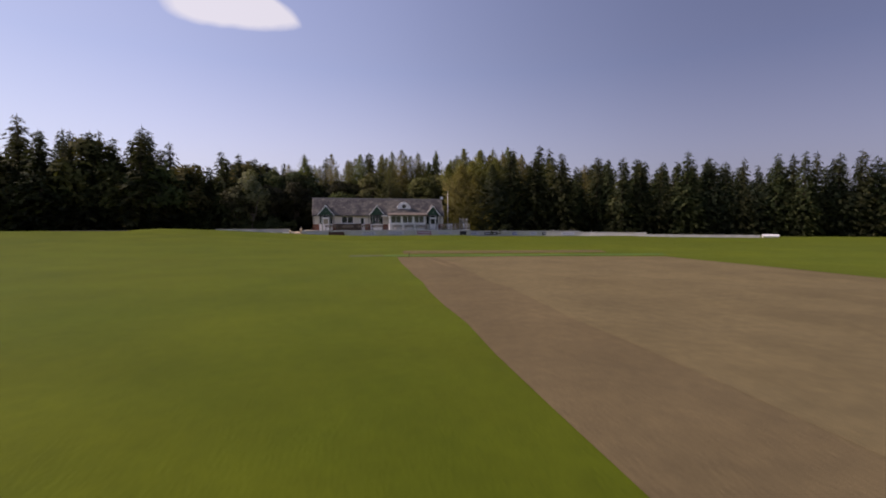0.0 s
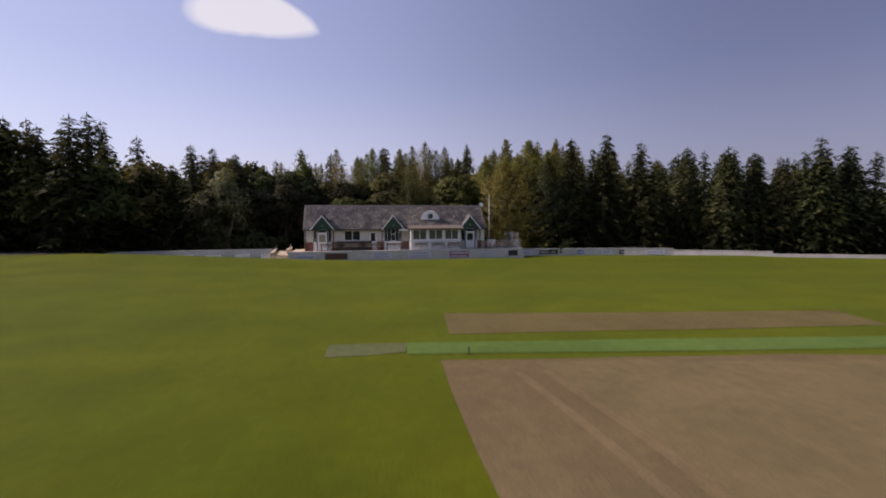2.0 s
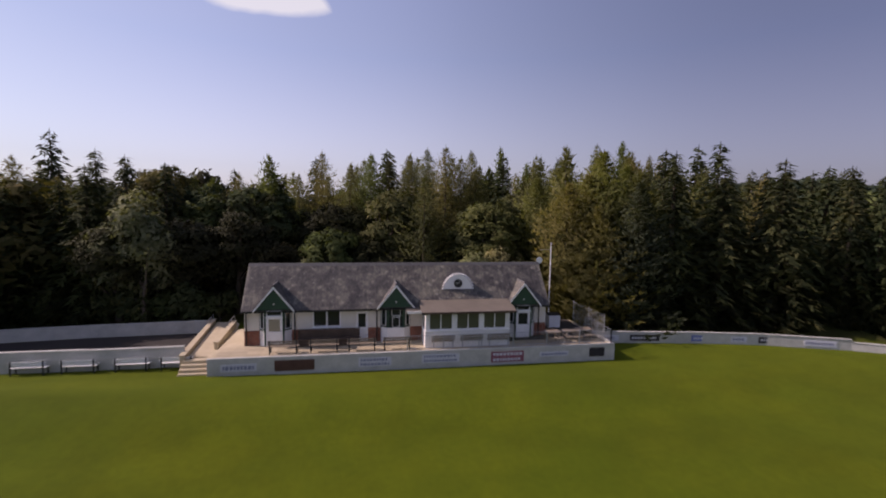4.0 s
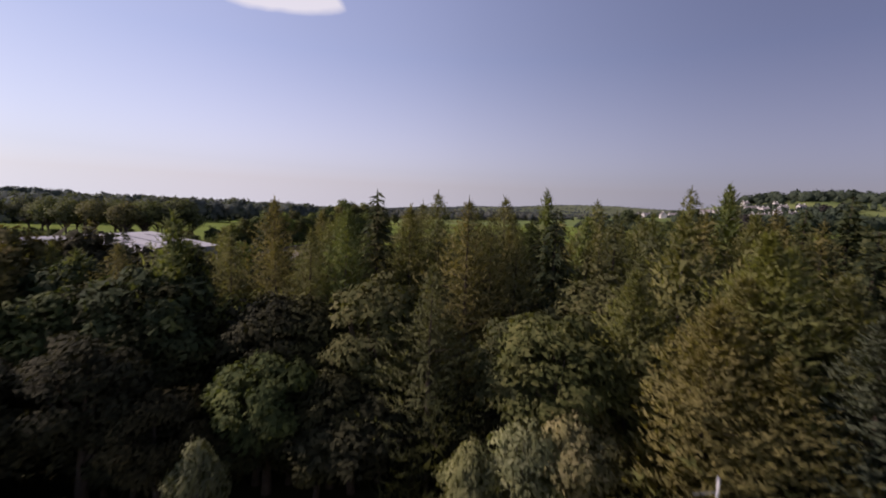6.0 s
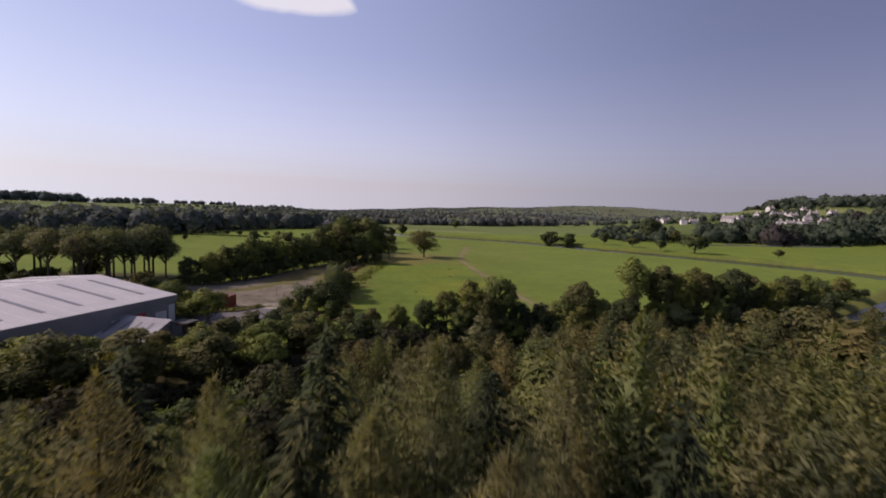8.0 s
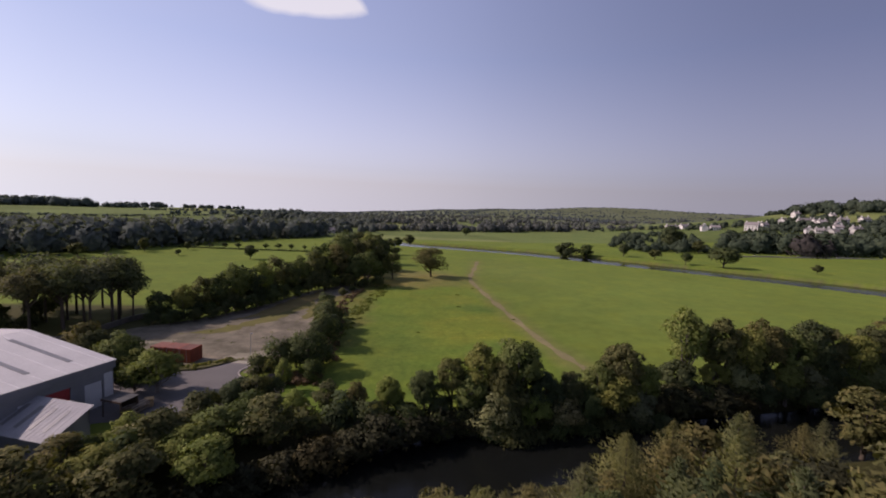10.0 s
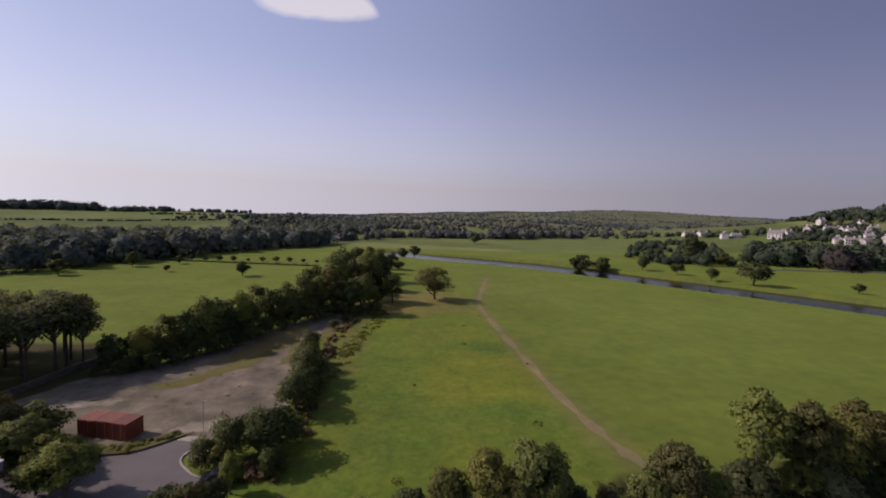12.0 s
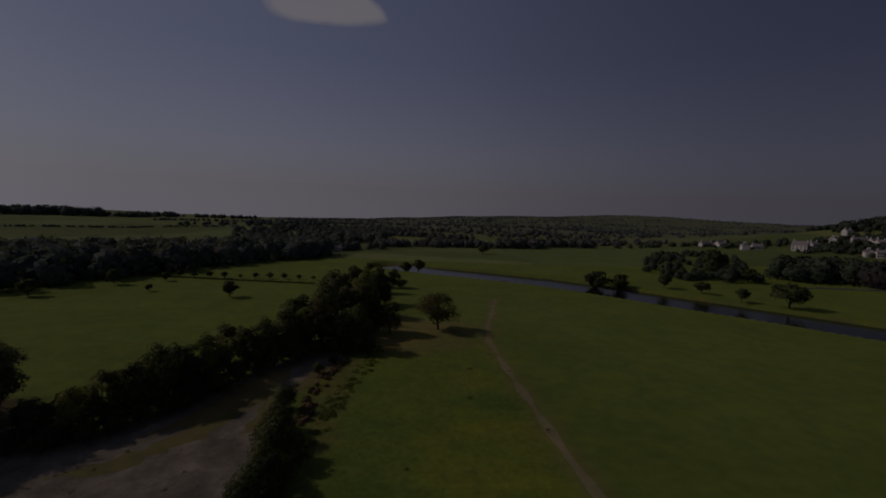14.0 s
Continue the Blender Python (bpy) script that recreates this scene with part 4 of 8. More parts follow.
def plume(seed, h, r, branches, sprays, size, low=0.1, rise=0.35, curl=0.45, power=0.7, slim=0.32, soft=0.3, fans=3):
    """A feathery conifer: a stem with branches that sweep out and then up, carrying long soft sprays."""
    rg = np.random.default_rng(seed)
    tv, tf = [], []
    limb(tv, tf, [(0, 0, -0.5), (0.006 * h, 0, h * 0.5), (0, 0, h * 0.93)], [0.01 * h + 0.03, 0.006 * h + 0.02, 0.01], 6)
    bulge = rg.uniform(0, 6.28, 4)
    pos, dirs = [], []
    for k in range(branches):
        s = min(0.985, ((k + rg.uniform(0, 1)) / branches) ** 0.95)
        an = k * 2.39996 + rg.uniform(-0.4, 0.4)
        # clumps of longer branches make the outline uneven
        lump = 1 + 0.18 * math.sin(2 * an + bulge[0] + s * 9) + 0.13 * math.sin(3 * an + bulge[1] - s * 14)
        reach = (r * min((1 - s) ** power, 1.5 * (1 - s)) * lump + 0.1) * rg.uniform(0.6, 1.12)
        z0 = h * (low + (0.97 - low) * s) - 0.35 * reach * (1 - s)
        m_ = max(2, int(round(sprays * (0.35 + 0.65 * reach / r))))
        t_ = np.clip((np.arange(m_) + rg.uniform(0.1, 0.9, m_)) / m_, 0, 1) ** 0.7
        up = rise + rg.uniform(-0.12, 0.12)
        off = rg.normal(0, 0.16, m_) * (0.4 + t_) * min(1.0, reach)
        ca, sa = math.cos(an), math.sin(an)
        pos.append(np.stack([ca * reach * t_ - sa * off, sa * reach * t_ + ca * off, z0 + reach * (up * t_ + curl * t_ ** 2) + rg.normal(0, 0.07, m_)], 1))
        dirs.append(np.stack([np.full(m_, ca), np.full(m_, sa), up + 2 * curl * t_], 1))
        if k % 9 == 0 and s < 0.7:
            limb(tv, tf, [(0, 0, z0), (ca * reach * 0.7, sa * reach * 0.7, z0 + reach * (up * 0.7 + curl * 0.5))], [0.03, 0.008], 4)
    pos, dirs = np.vstack(pos), np.vstack(dirs)
    dirs /= np.linalg.norm(dirs, axis=1, keepdims=True)
    n, out = len(pos), []
    side = np.cross(dirs, (0, 0, 1.0))
    side /= np.linalg.norm(side, axis=1, keepdims=True) + 1e-9
    for turn in (-0.75, 0.75, 0.0, 0.3)[:fans]:
        a = dirs + turn * side * rg.uniform(0.5, 1.1, (n, 1)) + rg.normal(0, soft, (n, 3)) + np.array((0, 0, 0.45))
        a /= np.linalg.norm(a, axis=1, keepdims=True)
        b = np.cross(np.array((0, 0, 1.0)) + 0.8 * pos * np.array((1, 1, 0)) / r + rg.normal(0, 0.5, (n, 3)), a)
        b /= np.linalg.norm(b, axis=1, keepdims=True) + 1e-9
        s_ = size * rg.uniform(0.55, 1.3, (n, 1)) * (0.32 + 0.68 * (1 - np.clip(pos[:, 2:3] / h, 0, 1)) ** 0.7)
        w_ = s_ * slim * rg.uniform(0.7, 1.3, (n, 1))
        out.append(np.stack([pos + b * w_ * 0.5, pos + a * s_, pos - b * w_ * 0.5], 1).reshape(-1, 3))
    out.append(core(rg, h, r, low, power, 560, 1.0 * size))
    # the leader and its few short upright twigs
    for k in range(9):
        z0, an = h * (0.86 + 0.014 * k), k * 2.4
        out.append(np.array([(0, 0, z0), (0.09, 0.03, z0 + 0.05), (math.cos(an) * 0.09 * (10 - k), math.sin(an) * 0.09 * (10 - k), z0 + 0.45)]))
    tip = np.array([[(-0.06, 0, h - 0.7), (0.06, 0, h - 0.7), (0, 0, h)], [(0, 0.06, h - 0.7), (0, -0.06, h - 0.7), (0, 0, h)]])
    out.append(tip.reshape(-1, 3))
    return (tv, tf), np.vstack(out)


def soft_normals(crown, h, amount):
    """Each spray faces outwards, and its shading leans towards the crown's own roundness."""
    q = crown.reshape(-1, 3, 3).copy()
    mid = q.mean(1)
    out = mid - np.array((0, 0, 0.45 * h))
    out[:, 2] *= 0.45
    out += np.array((0, 0, 0.25 * np.abs(out).mean()))
    out /= np.linalg.norm(out, axis=1, keepdims=True) + 1e-9
    fn = np.cross(q[:, 1] - q[:, 0], q[:, 2] - q[:, 0])
    fn /= np.linalg.norm(fn, axis=1, keepdims=True) + 1e-9
    flip = (fn * out).sum(1) < 0
    q[flip] = q[flip][:, ::-1]
    fn[flip] *= -1
    nn = fn * (1 - amount) + out * amount
    nn /= np.linalg.norm(nn, axis=1, keepdims=True) + 1e-9
    return q.reshape(-1, 3), np.repeat(nn, 3, 0)


KINDS = {}


def kind_of_tree(key, name, label, category, made, bark, leaf, per=3):
    (tv, tf), crown = made
    crown, nn = soft_normals(crown, crown[:, 2].max(), 0.65)
    cm = quads_mesh("crown", crown, leaf, per)
    if len(cm.loops) == len(nn):
        cm.polygons.foreach_set("use_smooth", np.ones(len(cm.polygons), dtype=bool))
        cm.normals_split_custom_set(nn.tolist())
    KINDS.setdefault(key, []).append((name, label, category, mesh_from("trunk", tv, tf, bark, True), cm))


# three levels of fineness, for trees passed close by, at some distance, and far away
for k in range(4):
    h_ = (14.5, 15.5, 13.5, 14.0)[k]
    kind_of_tree("spruce", "spruce_tree", "dark green pointed spruce in the plantation", "tree", conifer(21 + k, h_ + 0.5, 3.0, 34, 8, 9, 0.72, 0.04, 0.36, 0.25, 0.22, 0.36, 0.84, -0.1, 3), M["bark"], M["needle_spruce"], 3)
    kind_of_tree("pine", "pine_tree", "grey-green young pine with upswept branches", "tree", plume(31 + k, h_ - 1, 3.2, 160, 9, 0.76, 0.16, 0.35, 0.4, 0.85, 0.32, 0.42, 2), M["bark_pale"], M["needle_pine"], 3)
    kind_of_tree("oak", "oak_tree", "broad brownish-green oak at the wood's edge", "tree", broadleaf(41 + k, 10.5 + k * 0.7, 3.5, 7600, 0.31, 0.26, 80), M["bark"], M["leaf_oak"])
for k in range(3):
    kind_of_tree("larch_near", "larch_tree", "olive-green feathery larch in the plantation", "tree", plume(211 + k, 14.5, (3.8, 4.3, 4.6)[k], 380, 20, 0.5, 0.06, (0.16, 0.1, 0.22)[k], 0.3, (0.6, 0.78, 0.5)[k], 0.17, 0.6, 2), M["bark"], M["needle_larch"], 3)
kind_of_tree("pine_near", "pine_tree", "grey-green young pine with upswept branches", "tree", plume(221, 13.5, 3.3, 360, 17, 0.54, 0.14, 0.35, 0.4, 0.8, 0.22, 0.45, 2), M["bark_pale"], M["needle_pine"], 3)
for k in range(2):
    kind_of_tree("ash", "ash_tree", "fresh green broad-leaved tree in the wood", "tree", broadleaf(51 + k, 9.0 + k, 3.1, 7000, 0.305, 0.26, 70), M["bark_pale"], M["leaf_bright"])
    kind_of_tree("alder", "alder_tree", "dark green alder in the wood", "tree", broadleaf(61 + k, 8.5 + k, 3.1, 7000, 0.305, 0.26, 70), M["bark"], M["leaf_dark"])
    kind_of_tree("beech_near", "beech_tree", "dark brownish round-headed tree at the wood's edge", "tree", broadleaf(56 + k, 9.0 + k, 3.3, 8800, 0.23, 0.2, 90), M["bark"], M["leaf_brown"])
    kind_of_tree("beech", "beech_tree", "dark brownish round-headed tree at the wood's edge", "tree", broadleaf(66 + k, 9.0 + k, 3.3, 4200, 0.4, 0.06, 60), M["bark"], M["leaf_brown"])
    kind_of_tree("larch_mid", "larch_tree", "olive-green feathery larch in the plantation", "tree", plume(71 + k, 14.5, (3.6, 4.3)[k], 170, 9, 0.7, 0.08, 0.18, 0.3, (0.72, 0.55)[k], 0.27, 0.55, 2), M["bark"], M["needle_larch"], 3)
    kind_of_tree("spruce_mid", "spruce_tree", "dark green pointed spruce at the field's edge", "tree", conifer(81 + k, 15 + k, 3.1, 28, 9, 8, 0.8, 0.02, 0.34, 0.22, 0.3, 0.5, 0.75, -0.12, 2), M["bark"], M["needle_spruce"], 3)
    kind_of_tree("oak_mid", "oak_tree", "broad brownish-green oak by the river", "tree", broadleaf(91 + k, 10.5 + k, 3.9, 2500, 0.53, 0.06, 48), M["bark"], M["leaf_oak"])
    kind_of_tree("alder_mid", "alder_tree", "dark green alder by the river", "tree", broadleaf(101 + k, 9 + k, 3.9, 2500, 0.53, 0.02, 48), M["bark"], M["leaf_dark"])
    kind_of_tree("ash_mid", "ash_tree", "fresh green broad-leaved tree by the river", "tree", broadleaf(111 + k, 9 + k, 3.5, 3600, 0.42, 0.05, 46), M["bark_pale"], M["leaf_bright"])
    kind_of_tree("shrub", "shrub", "rounded dark green shrub", "shrub", broadleaf(121 + k, 4.0, 2.4, 1050, 0.42, 0.0, 22), M["bark"], M["leaf_dark"])
    kind_of_tree("beech_low", "shrub", "dark brownish shrub overhanging the river", "shrub", broadleaf(128 + k, 4.0, 2.4, 1400, 0.36, 0.0, 24), M["bark"], M["leaf_brown"])
    kind_of_tree("bush", "bush", "dense rounded dark green bush", "bush", broadleaf(126 + k, 4.0, 2.4, 3000, 0.25, 0.0, 40), M["bark"], M["leaf_dark"])
    kind_of_tree("pale", "willow_bush", "pale grey-green bushy willow", "tree", broadleaf(131 + k, 7.0, 2.6, 6000, 0.26, 0.04, 40), M["bark_pale"], M["leaf_pale"])
    kind_of_tree("far", "field_tree", "dark green tree in the pasture", "tree", broadleaf(141 + k, 8.0, 4.0, 900, 1.0, 0.14, 18), M["bark"], M["leaf_dark"])
    kind_of_tree("scots", "scots_pine", "tall dark pine with a bare trunk and flat crown", "tree", broadleaf(151 + k, 13.5, 4.7, 2600, 0.5, 0.46, 40, 0.35), M["bark"], M["needle_scots"])
kind_of_tree("blue", "blue_spruce", "dense grey-green spruce beside the pavilion", "tree", plume(161, 11.5, 2.7, 560, 20, 0.32, 0.02, 0.1, 0.25, 0.6, 0.42, 0.4), M["bark"], M["needle_blue"], 3)
kind_of_tree("cypress", "cypress_tree", "feathery light olive cypress beside the pavilion", "tree", plume(162, 12.5, 3.5, 460, 20, 0.46, 0.02, 0.4, 0.35, 0.68, 0.28, 0.5), M["bark"], M["needle_cypress"], 3)
kind_of_tree("oak_lone", "oak_tree", "lone spreading oak in the meadow", "tree", broadleaf(171, 12.5, 5.6, 5200, 0.48, 0.1, 26), M["bark"], M["leaf_oak"])
kind_of_tree("slender", "ash_tree", "slender light green tree on the river bank", "tree", broadleaf(116, 9.5, 3.1, 3000, 0.38, 0.3, 40), M["bark_pale"], M["leaf_bright"])
trng = random.Random(5)


def by_works(x, y):
    """Whether a place lies within the works building or close against its walls."""
    dx, dy = x + 26.6, y - 156.4
    return -2.0 < -0.419 * dx - 0.908 * dy < 46.0 and -1.6 < -0.908 * dx + 0.419 * dy < 37.0


def plant(key, x, y, scale=1.0, wide=1.0, label="", group="", top=None):
    name, lab, cat, tm, cm = trng.choice(KINDS[key])
    turn = trng.uniform(0, 6.28)
    if by_works(x, y):
        return None
    if top is not None:
        scale = (top - hgt(x, y)) / max(v.co.z for v in cm.vertices)
    root = thing(name, label or lab, cat, Matrix.LocRotScale((x, y, hgt(x, y) - 0.05), Euler((0, 0, turn)), (scale * wide, scale * wide, scale)), group)
    part("trunk", tm, None, root)
    part("crown", cm, None, root)
    return root


def scatter(poly, spacing, chooser, group, keep_off=()):
    xs, ys = [p[0] for p in poly], [p[1] for p in poly]
    y, row = min(ys), 0
    spots = []
    while y < max(ys):
        x = min(xs) + (row % 2) * spacing * 0.5
        while x < max(xs):
            px, py = x + trng.uniform(-0.36, 0.36) * spacing, y + trng.uniform(-0.36, 0.36) * spacing
            if in_poly(np.array([px]), np.array([py]), poly)[0] and all(math.hypot(px - a, py - b) > c for a, b, c in keep_off):
                spots.append((px, py))
            x += spacing
        y += spacing * 0.87
        row += 1
    for px, py in spots:
        chooser(px, py, group)


CANOPY = [(98, [-24, -15, -7, 2, 9, 16, 26, 31, 45], [13.3, 13.6, 14.2, 15.2, 16.6, 15.6, 15.8, 16.6, 16.2]), (110, [-18, -8, 4, 16, 29, 46], [9.6, 10.6, 12.4, 13.8, 16.2, 16.4]), (120, [-24, -12, 3, 18, 34, 56], [6.5, 8.6, 10.4, 11.4, 13.6, 14.0]), (130, [-16, 2, 20, 40, 66], [6.0, 7.4, 8.4, 10.4, 10.6]), (145, [40, 100], [9.0, 10.0])]


def canopy_top(x, y):
    """Height of the plantation's roof of leaves: the trees grow lower towards the river."""
    return float(np.interp(y, [c[0] for c in CANOPY], [np.interp(x, c[1], c[2]) for c in CANOPY]))


def wood_tree(x, y, group):
    r = trng.random()
    mid = "_mid" if x > 31 or x < -16 else ""
    near = "_near" if -5 < x < 19 and 86 < y < 112 else mid or "_mid"
    if x < 1 and y > 105:
        plant("alder_mid" if r < 0.45 else "pine" if r > 0.8 else "beech", x, y, (0.66 if r > 0.8 else 1.0) * canopy_top(x, y) * trng.uniform(0.8, 1.0) / 9.5, 1.0, group=group)
    elif x < -9 and y < 87:
        plant("alder" if r < 0.3 else "beech_near", x, y, trng.uniform(0.85, 1.05), 1.25, group=group)
    elif -11 < x < 3 and y < 94 and r < 0.8:
        plant("beech_near" if r < 0.6 else "alder" if r < 0.76 else "ash", x, y, trng.uniform(0.78, 1.0) * (1.0 if y < 87 else 1.36), 1.15, group=group)
    elif -11 < x < 22 and y < 87.5:
        if r < 0.62 or x < 1 and r < 0.8:
            plant(("alder" if r < 0.25 else "beech") if x < 1 and r < 0.58 else "oak", x, y, trng.uniform(0.85, 1.1), 1.12, group=group)
        elif r < 0.7:
            plant("ash", x, y, trng.uniform(0.8, 1.05), 1.1, group=group)
        elif r < 0.88:
            plant("alder", x, y, trng.uniform(0.85, 1.1), 1.1, group=group)
        else:
            plant("larch_near", x, y, trng.uniform(0.8, 0.95), 1.15, group=group)
    else:
        s = canopy_top(x, y) * (trng.uniform(0.97, 1.12) if y < 99 else trng.uniform(0.8, 1.04)) / 14.4
        if x < -9 and r < 0.45:
            plant("oak" if r < 0.2 else "beech", x, y, s * (1.28 if r < 0.2 else 1.5), 1.0, group=group)
        elif y < 99 and r > 0.82:
            plant("larch" + near, x, y, s, trng.uniform(1.1, 1.35), group=group)
        elif r < 0.5:
            plant("larch" + near, x, y, s * trng.uniform(0.84, 1.05), trng.uniform(1.15, 1.6) / max(0.75, s), group=group)
        elif r < 0.56:
            plant("beech" if r < 0.53 else "alder" + mid, x, y, s * 1.35, 1.1, "dark broad-leaved tree among the conifers", group)
        elif r < 0.64:
            plant("spruce" + mid, x, y, s * 0.97, trng.uniform(1.05, 1.25), group=group)
        elif r < 0.82:
            plant("pine_near" if near == "_near" else "pine", x, y, s * 1.06, trng.uniform(1.1, 1.35) / max(0.75, s), group=group)
        elif r < 0.94:
            plant("oak" + mid, x, y, s * 1.15, 1.15, group=group)
        else:
            plant("ash" + mid, x, y, s * 1.3, 1.1, group=group)


def side_tree(x, y, group):
    r = trng.random()
    if -33 < x < 0 and y > 81:
        if y < 88 or r < 0.4:
            plant("oak_mid" if r < 0.4 else "alder_mid", x, y, trng.uniform(1.02, 1.2) * (1.0 if y < 96 else 0.96), 1.15, group=group)
        else:
            plant("larch_mid", x, y, trng.uniform(0.78, 0.9) * (1.0 if y < 97 else 0.75), 1.3, group=group)
        return
    if x > 46 and y > 104:
        low = canopy_top(x, y) * trng.uniform(0.84, 1.06) / 15
        kind = "larch_mid" if r < 0.34 else "oak_mid" if r < 0.68 else "pine" if r < 0.84 else "spruce_mid"
        plant(kind, x, y, low * (1.35 if kind == "oak_mid" else 1.0), 1.25, group=group)
        return
    s = trng.uniform(0.92, 1.12) * (1.02 if x < 0 else 0.98)
    if x > 0 and y < 76:
        r, s = 0.0, s * 0.85
    if r < (0.93 if x > 0 else 0.6):
        plant("spruce_mid", x, y, s, trng.uniform(1.05, 1.3), group=group)
    elif r < 0.97:
        plant("larch_mid", x, y, s, 1.2, group=group)
    else:
        plant("oak_mid", x, y, s * 1.2, 1.1, group=group)


scatter([(-24, 80), (17, 79), (30, 83), (46, 84), (50, 100), (50, 131), (37, 134), (20, 123), (8, 120), (-4, 113), (-24, 105)], 4.35, wood_tree, "trees of the plantation", [(-13, 84, 3.5)])
scatter([(-72, 78), (-42, 78), (-24, 80), (-24, 104), (-40, 92), (-72, 88)], 6.0, side_tree, "trees of the plantation")
scatter([(-24, 97), (-24, 110), (-38, 108), (-38, 96)], 4.8, side_tree, "trees of the plantation")
scatter([(46, 84), (41, 73), (48, 66), (58, 61), (70, 57), (100, 46), (104, 60), (82, 82), (62, 112), (46, 134)], 6.6, side_tree, "trees of the plantation")
scatter([(64, 110), (84, 82), (104, 84), (100, 152), (62, 138), (50, 134)], 7.2, side_tree, "trees of the plantation")
for k in range(1, 15):
    if k % 4 == 2:
        plant("oak_mid", -26.0 - 4.1 * k, 75.5, 1.0, 1.05, "broad dark oak at the outfield's edge", "trees of the plantation", trng.uniform(11.5, 13.0))
    else:
        plant("spruce_mid", -26.0 - 4.1 * k + trng.uniform(-0.8, 0.8), 74.5 + trng.uniform(-1.2, 1.2), trng.uniform(0.8, 0.98), 1.5, group="trees of the plantation")
for k in range(11):
    plant(("alder_mid", "beech", "oak_mid")[k % 3], -29.0 - 4.6 * k + trng.uniform(-0.8, 0.8), 76 + trng.uniform(-1.0, 1.6), trng.uniform(1.05, 1.3), 1.15, "dark broad-leaved tree among the conifers", "trees of the plantation")
for k in range(14):
    plant(("oak_mid", "spruce_mid", "beech")[k % 3], -27.0 - 4.4 * k + trng.uniform(-1, 1), 80.5 + trng.uniform(-1.0, 1.0), 1.0, 1.2, "dark tree in the depth of the wood's edge", "trees of the plantation", trng.uniform(11.0, 13.2))
for x_, y_, s_ in [(-25.5, 79, 0.74), (-22.5, 80.5, 0.8), (-20, 79.5, 0.9), (-18.2, 82, 0.88), (-16, 84.5, 0.86), (-21.5, 84, 0.92), (-29, 78, 0.8)]:
    plant("spruce", x_, y_, s_, 1.3, "dark bushy pine at the wood's corner", "trees of the plantation")
for x_, y_, z_ in [(-30, 99, 12.5), (-26, 103, 11.5), (-34, 103, 12.5), (-29.5, 106, 11.0), (-22, 101, 11.5), (-38, 100, 13.0), (-19, 98, 12.5)]:
    plant("alder_mid", x_, y_, 1.0, 1.2, "dark broad-leaved tree among the conifers", "trees of the plantation", z_)
plant("beech_near", -13.6, 80.5, 1.05, 1.35, "low dark round-headed tree at the wood's edge")
plant("beech_near", -17.5, 78.6, 0.95, 1.2, "low dark round-headed tree at the wood's edge")
for k in range(22):
    x_, y_ = -7 + 2.5 * k + trng.uniform(-0.8, 0.8), 91.5 + trng.uniform(-2.5, 2.5)
    plant(("larch_near" if x_ < 18 else "larch_mid") if k % 5 else "spruce", x_, y_, canopy_top(x_, y_) * trng.uniform(0.9, 1.06) / 14.5, 1.15, group="trees of the plantation")
# the plantation's last trees before the river, by the height of their tops
for i, (x_, y_, z_) in enumerate([(0.6, 112, 10.7), (2.7, 114, 9.3), (4.6, 118, 10.3), (5.9, 117.5, 11.0), (7.6, 118.5, 11.0), (9.4, 117, 9.4), (12.6, 120, 10.8), (14.4, 120.5, 10.4), (18.5, 121.5, 10.0), (21.9, 122.5, 8.3), (25.5, 124, 9.3), (30.2, 127, 11.0), (35.2, 128.5, 11.3), (42.7, 130, 11.1), (50.6, 131, 9.4)]):
    plant(("larch_near", "pine_near", "larch_near")[i % 3], x_, y_, 1.0, 1.35, group="trees of the plantation", top=z_)
# the dense front row of spruces along the boundary
EDGE = [(40, 74.5), (44, 70.5), (48, 67.5), (53, 65), (58, 62.8), (63, 61), (68, 59), (73, 57), (79, 54.5), (86, 52), (93, 49.5)]
for (ax, ay), (bx, by) in zip(EDGE[:-1], EDGE[1:]):
    for f_ in (0.1, 0.6):
        plant("spruce_mid", ax + (bx - ax) * f_ + trng.uniform(-0.5, 0.5), ay + (by - ay) * f_ + 1.2, 1.0, trng.uniform(0.95, 1.2), group="trees of the plantation", top=trng.uniform(12.4, 14.6))
# undergrowth along the wood's edge
for k in range(34):
    x_ = -24 + k * 1.4
    y_ = (78.6 if x_ > -22 else 78.6 + (-22 - x_) * 0.16) + trng.uniform(-0.3, 0.9)
    if -9 < x_ < 18:
        continue
    plant("shrub", x_, y_, trng.uniform(0.55, 0.95), 1.0, "dark shrub of the wood's undergrowth", "undergrowth shrubs")
# low dark trees added to fill the black shade under the canopy
for k in range(15):
    plant("beech", -9.5 + 1.9 * k + trng.uniform(-0.5, 0.5), 83.2 + trng.uniform(-0.8, 1.2), 1.0, 1.5, "low dark tree added to stand for the shade behind the pavilion", "undergrowth shrubs", trng.uniform(4.2, 6.2))
plant("blue", 25.2, 73.0, 1.12, 1.3)
plant("cypress", 20.2, 76.0, 1.02, 1.5)
plant("cypress", 24.5, 78.0, 1.28, 1.4)
plant("cypress", 22.2, 74.4, 0.86, 1.5)
plant("cypress", 22.8, 77.4, 1.1, 1.5)
plant("cypress", 27.4, 76.4, 1.12, 1.45)
plant("cypress", 19.0, 80.5, 1.08, 1.3)
plant("cypress", 28.5, 80.5, 1.2, 1.4)
plant("spruce", 28.8, 73.6, 0.95, 1.35)
plant("spruce", 33.2, 73.0, 1.0, 1.4)
plant("spruce", 37.8, 71.6, 0.98, 1.35)
plant("spruce", 31.0, 78.0, 1.0, 1.4)
plant("spruce", 36.0, 77.0, 1.05, 1.4)
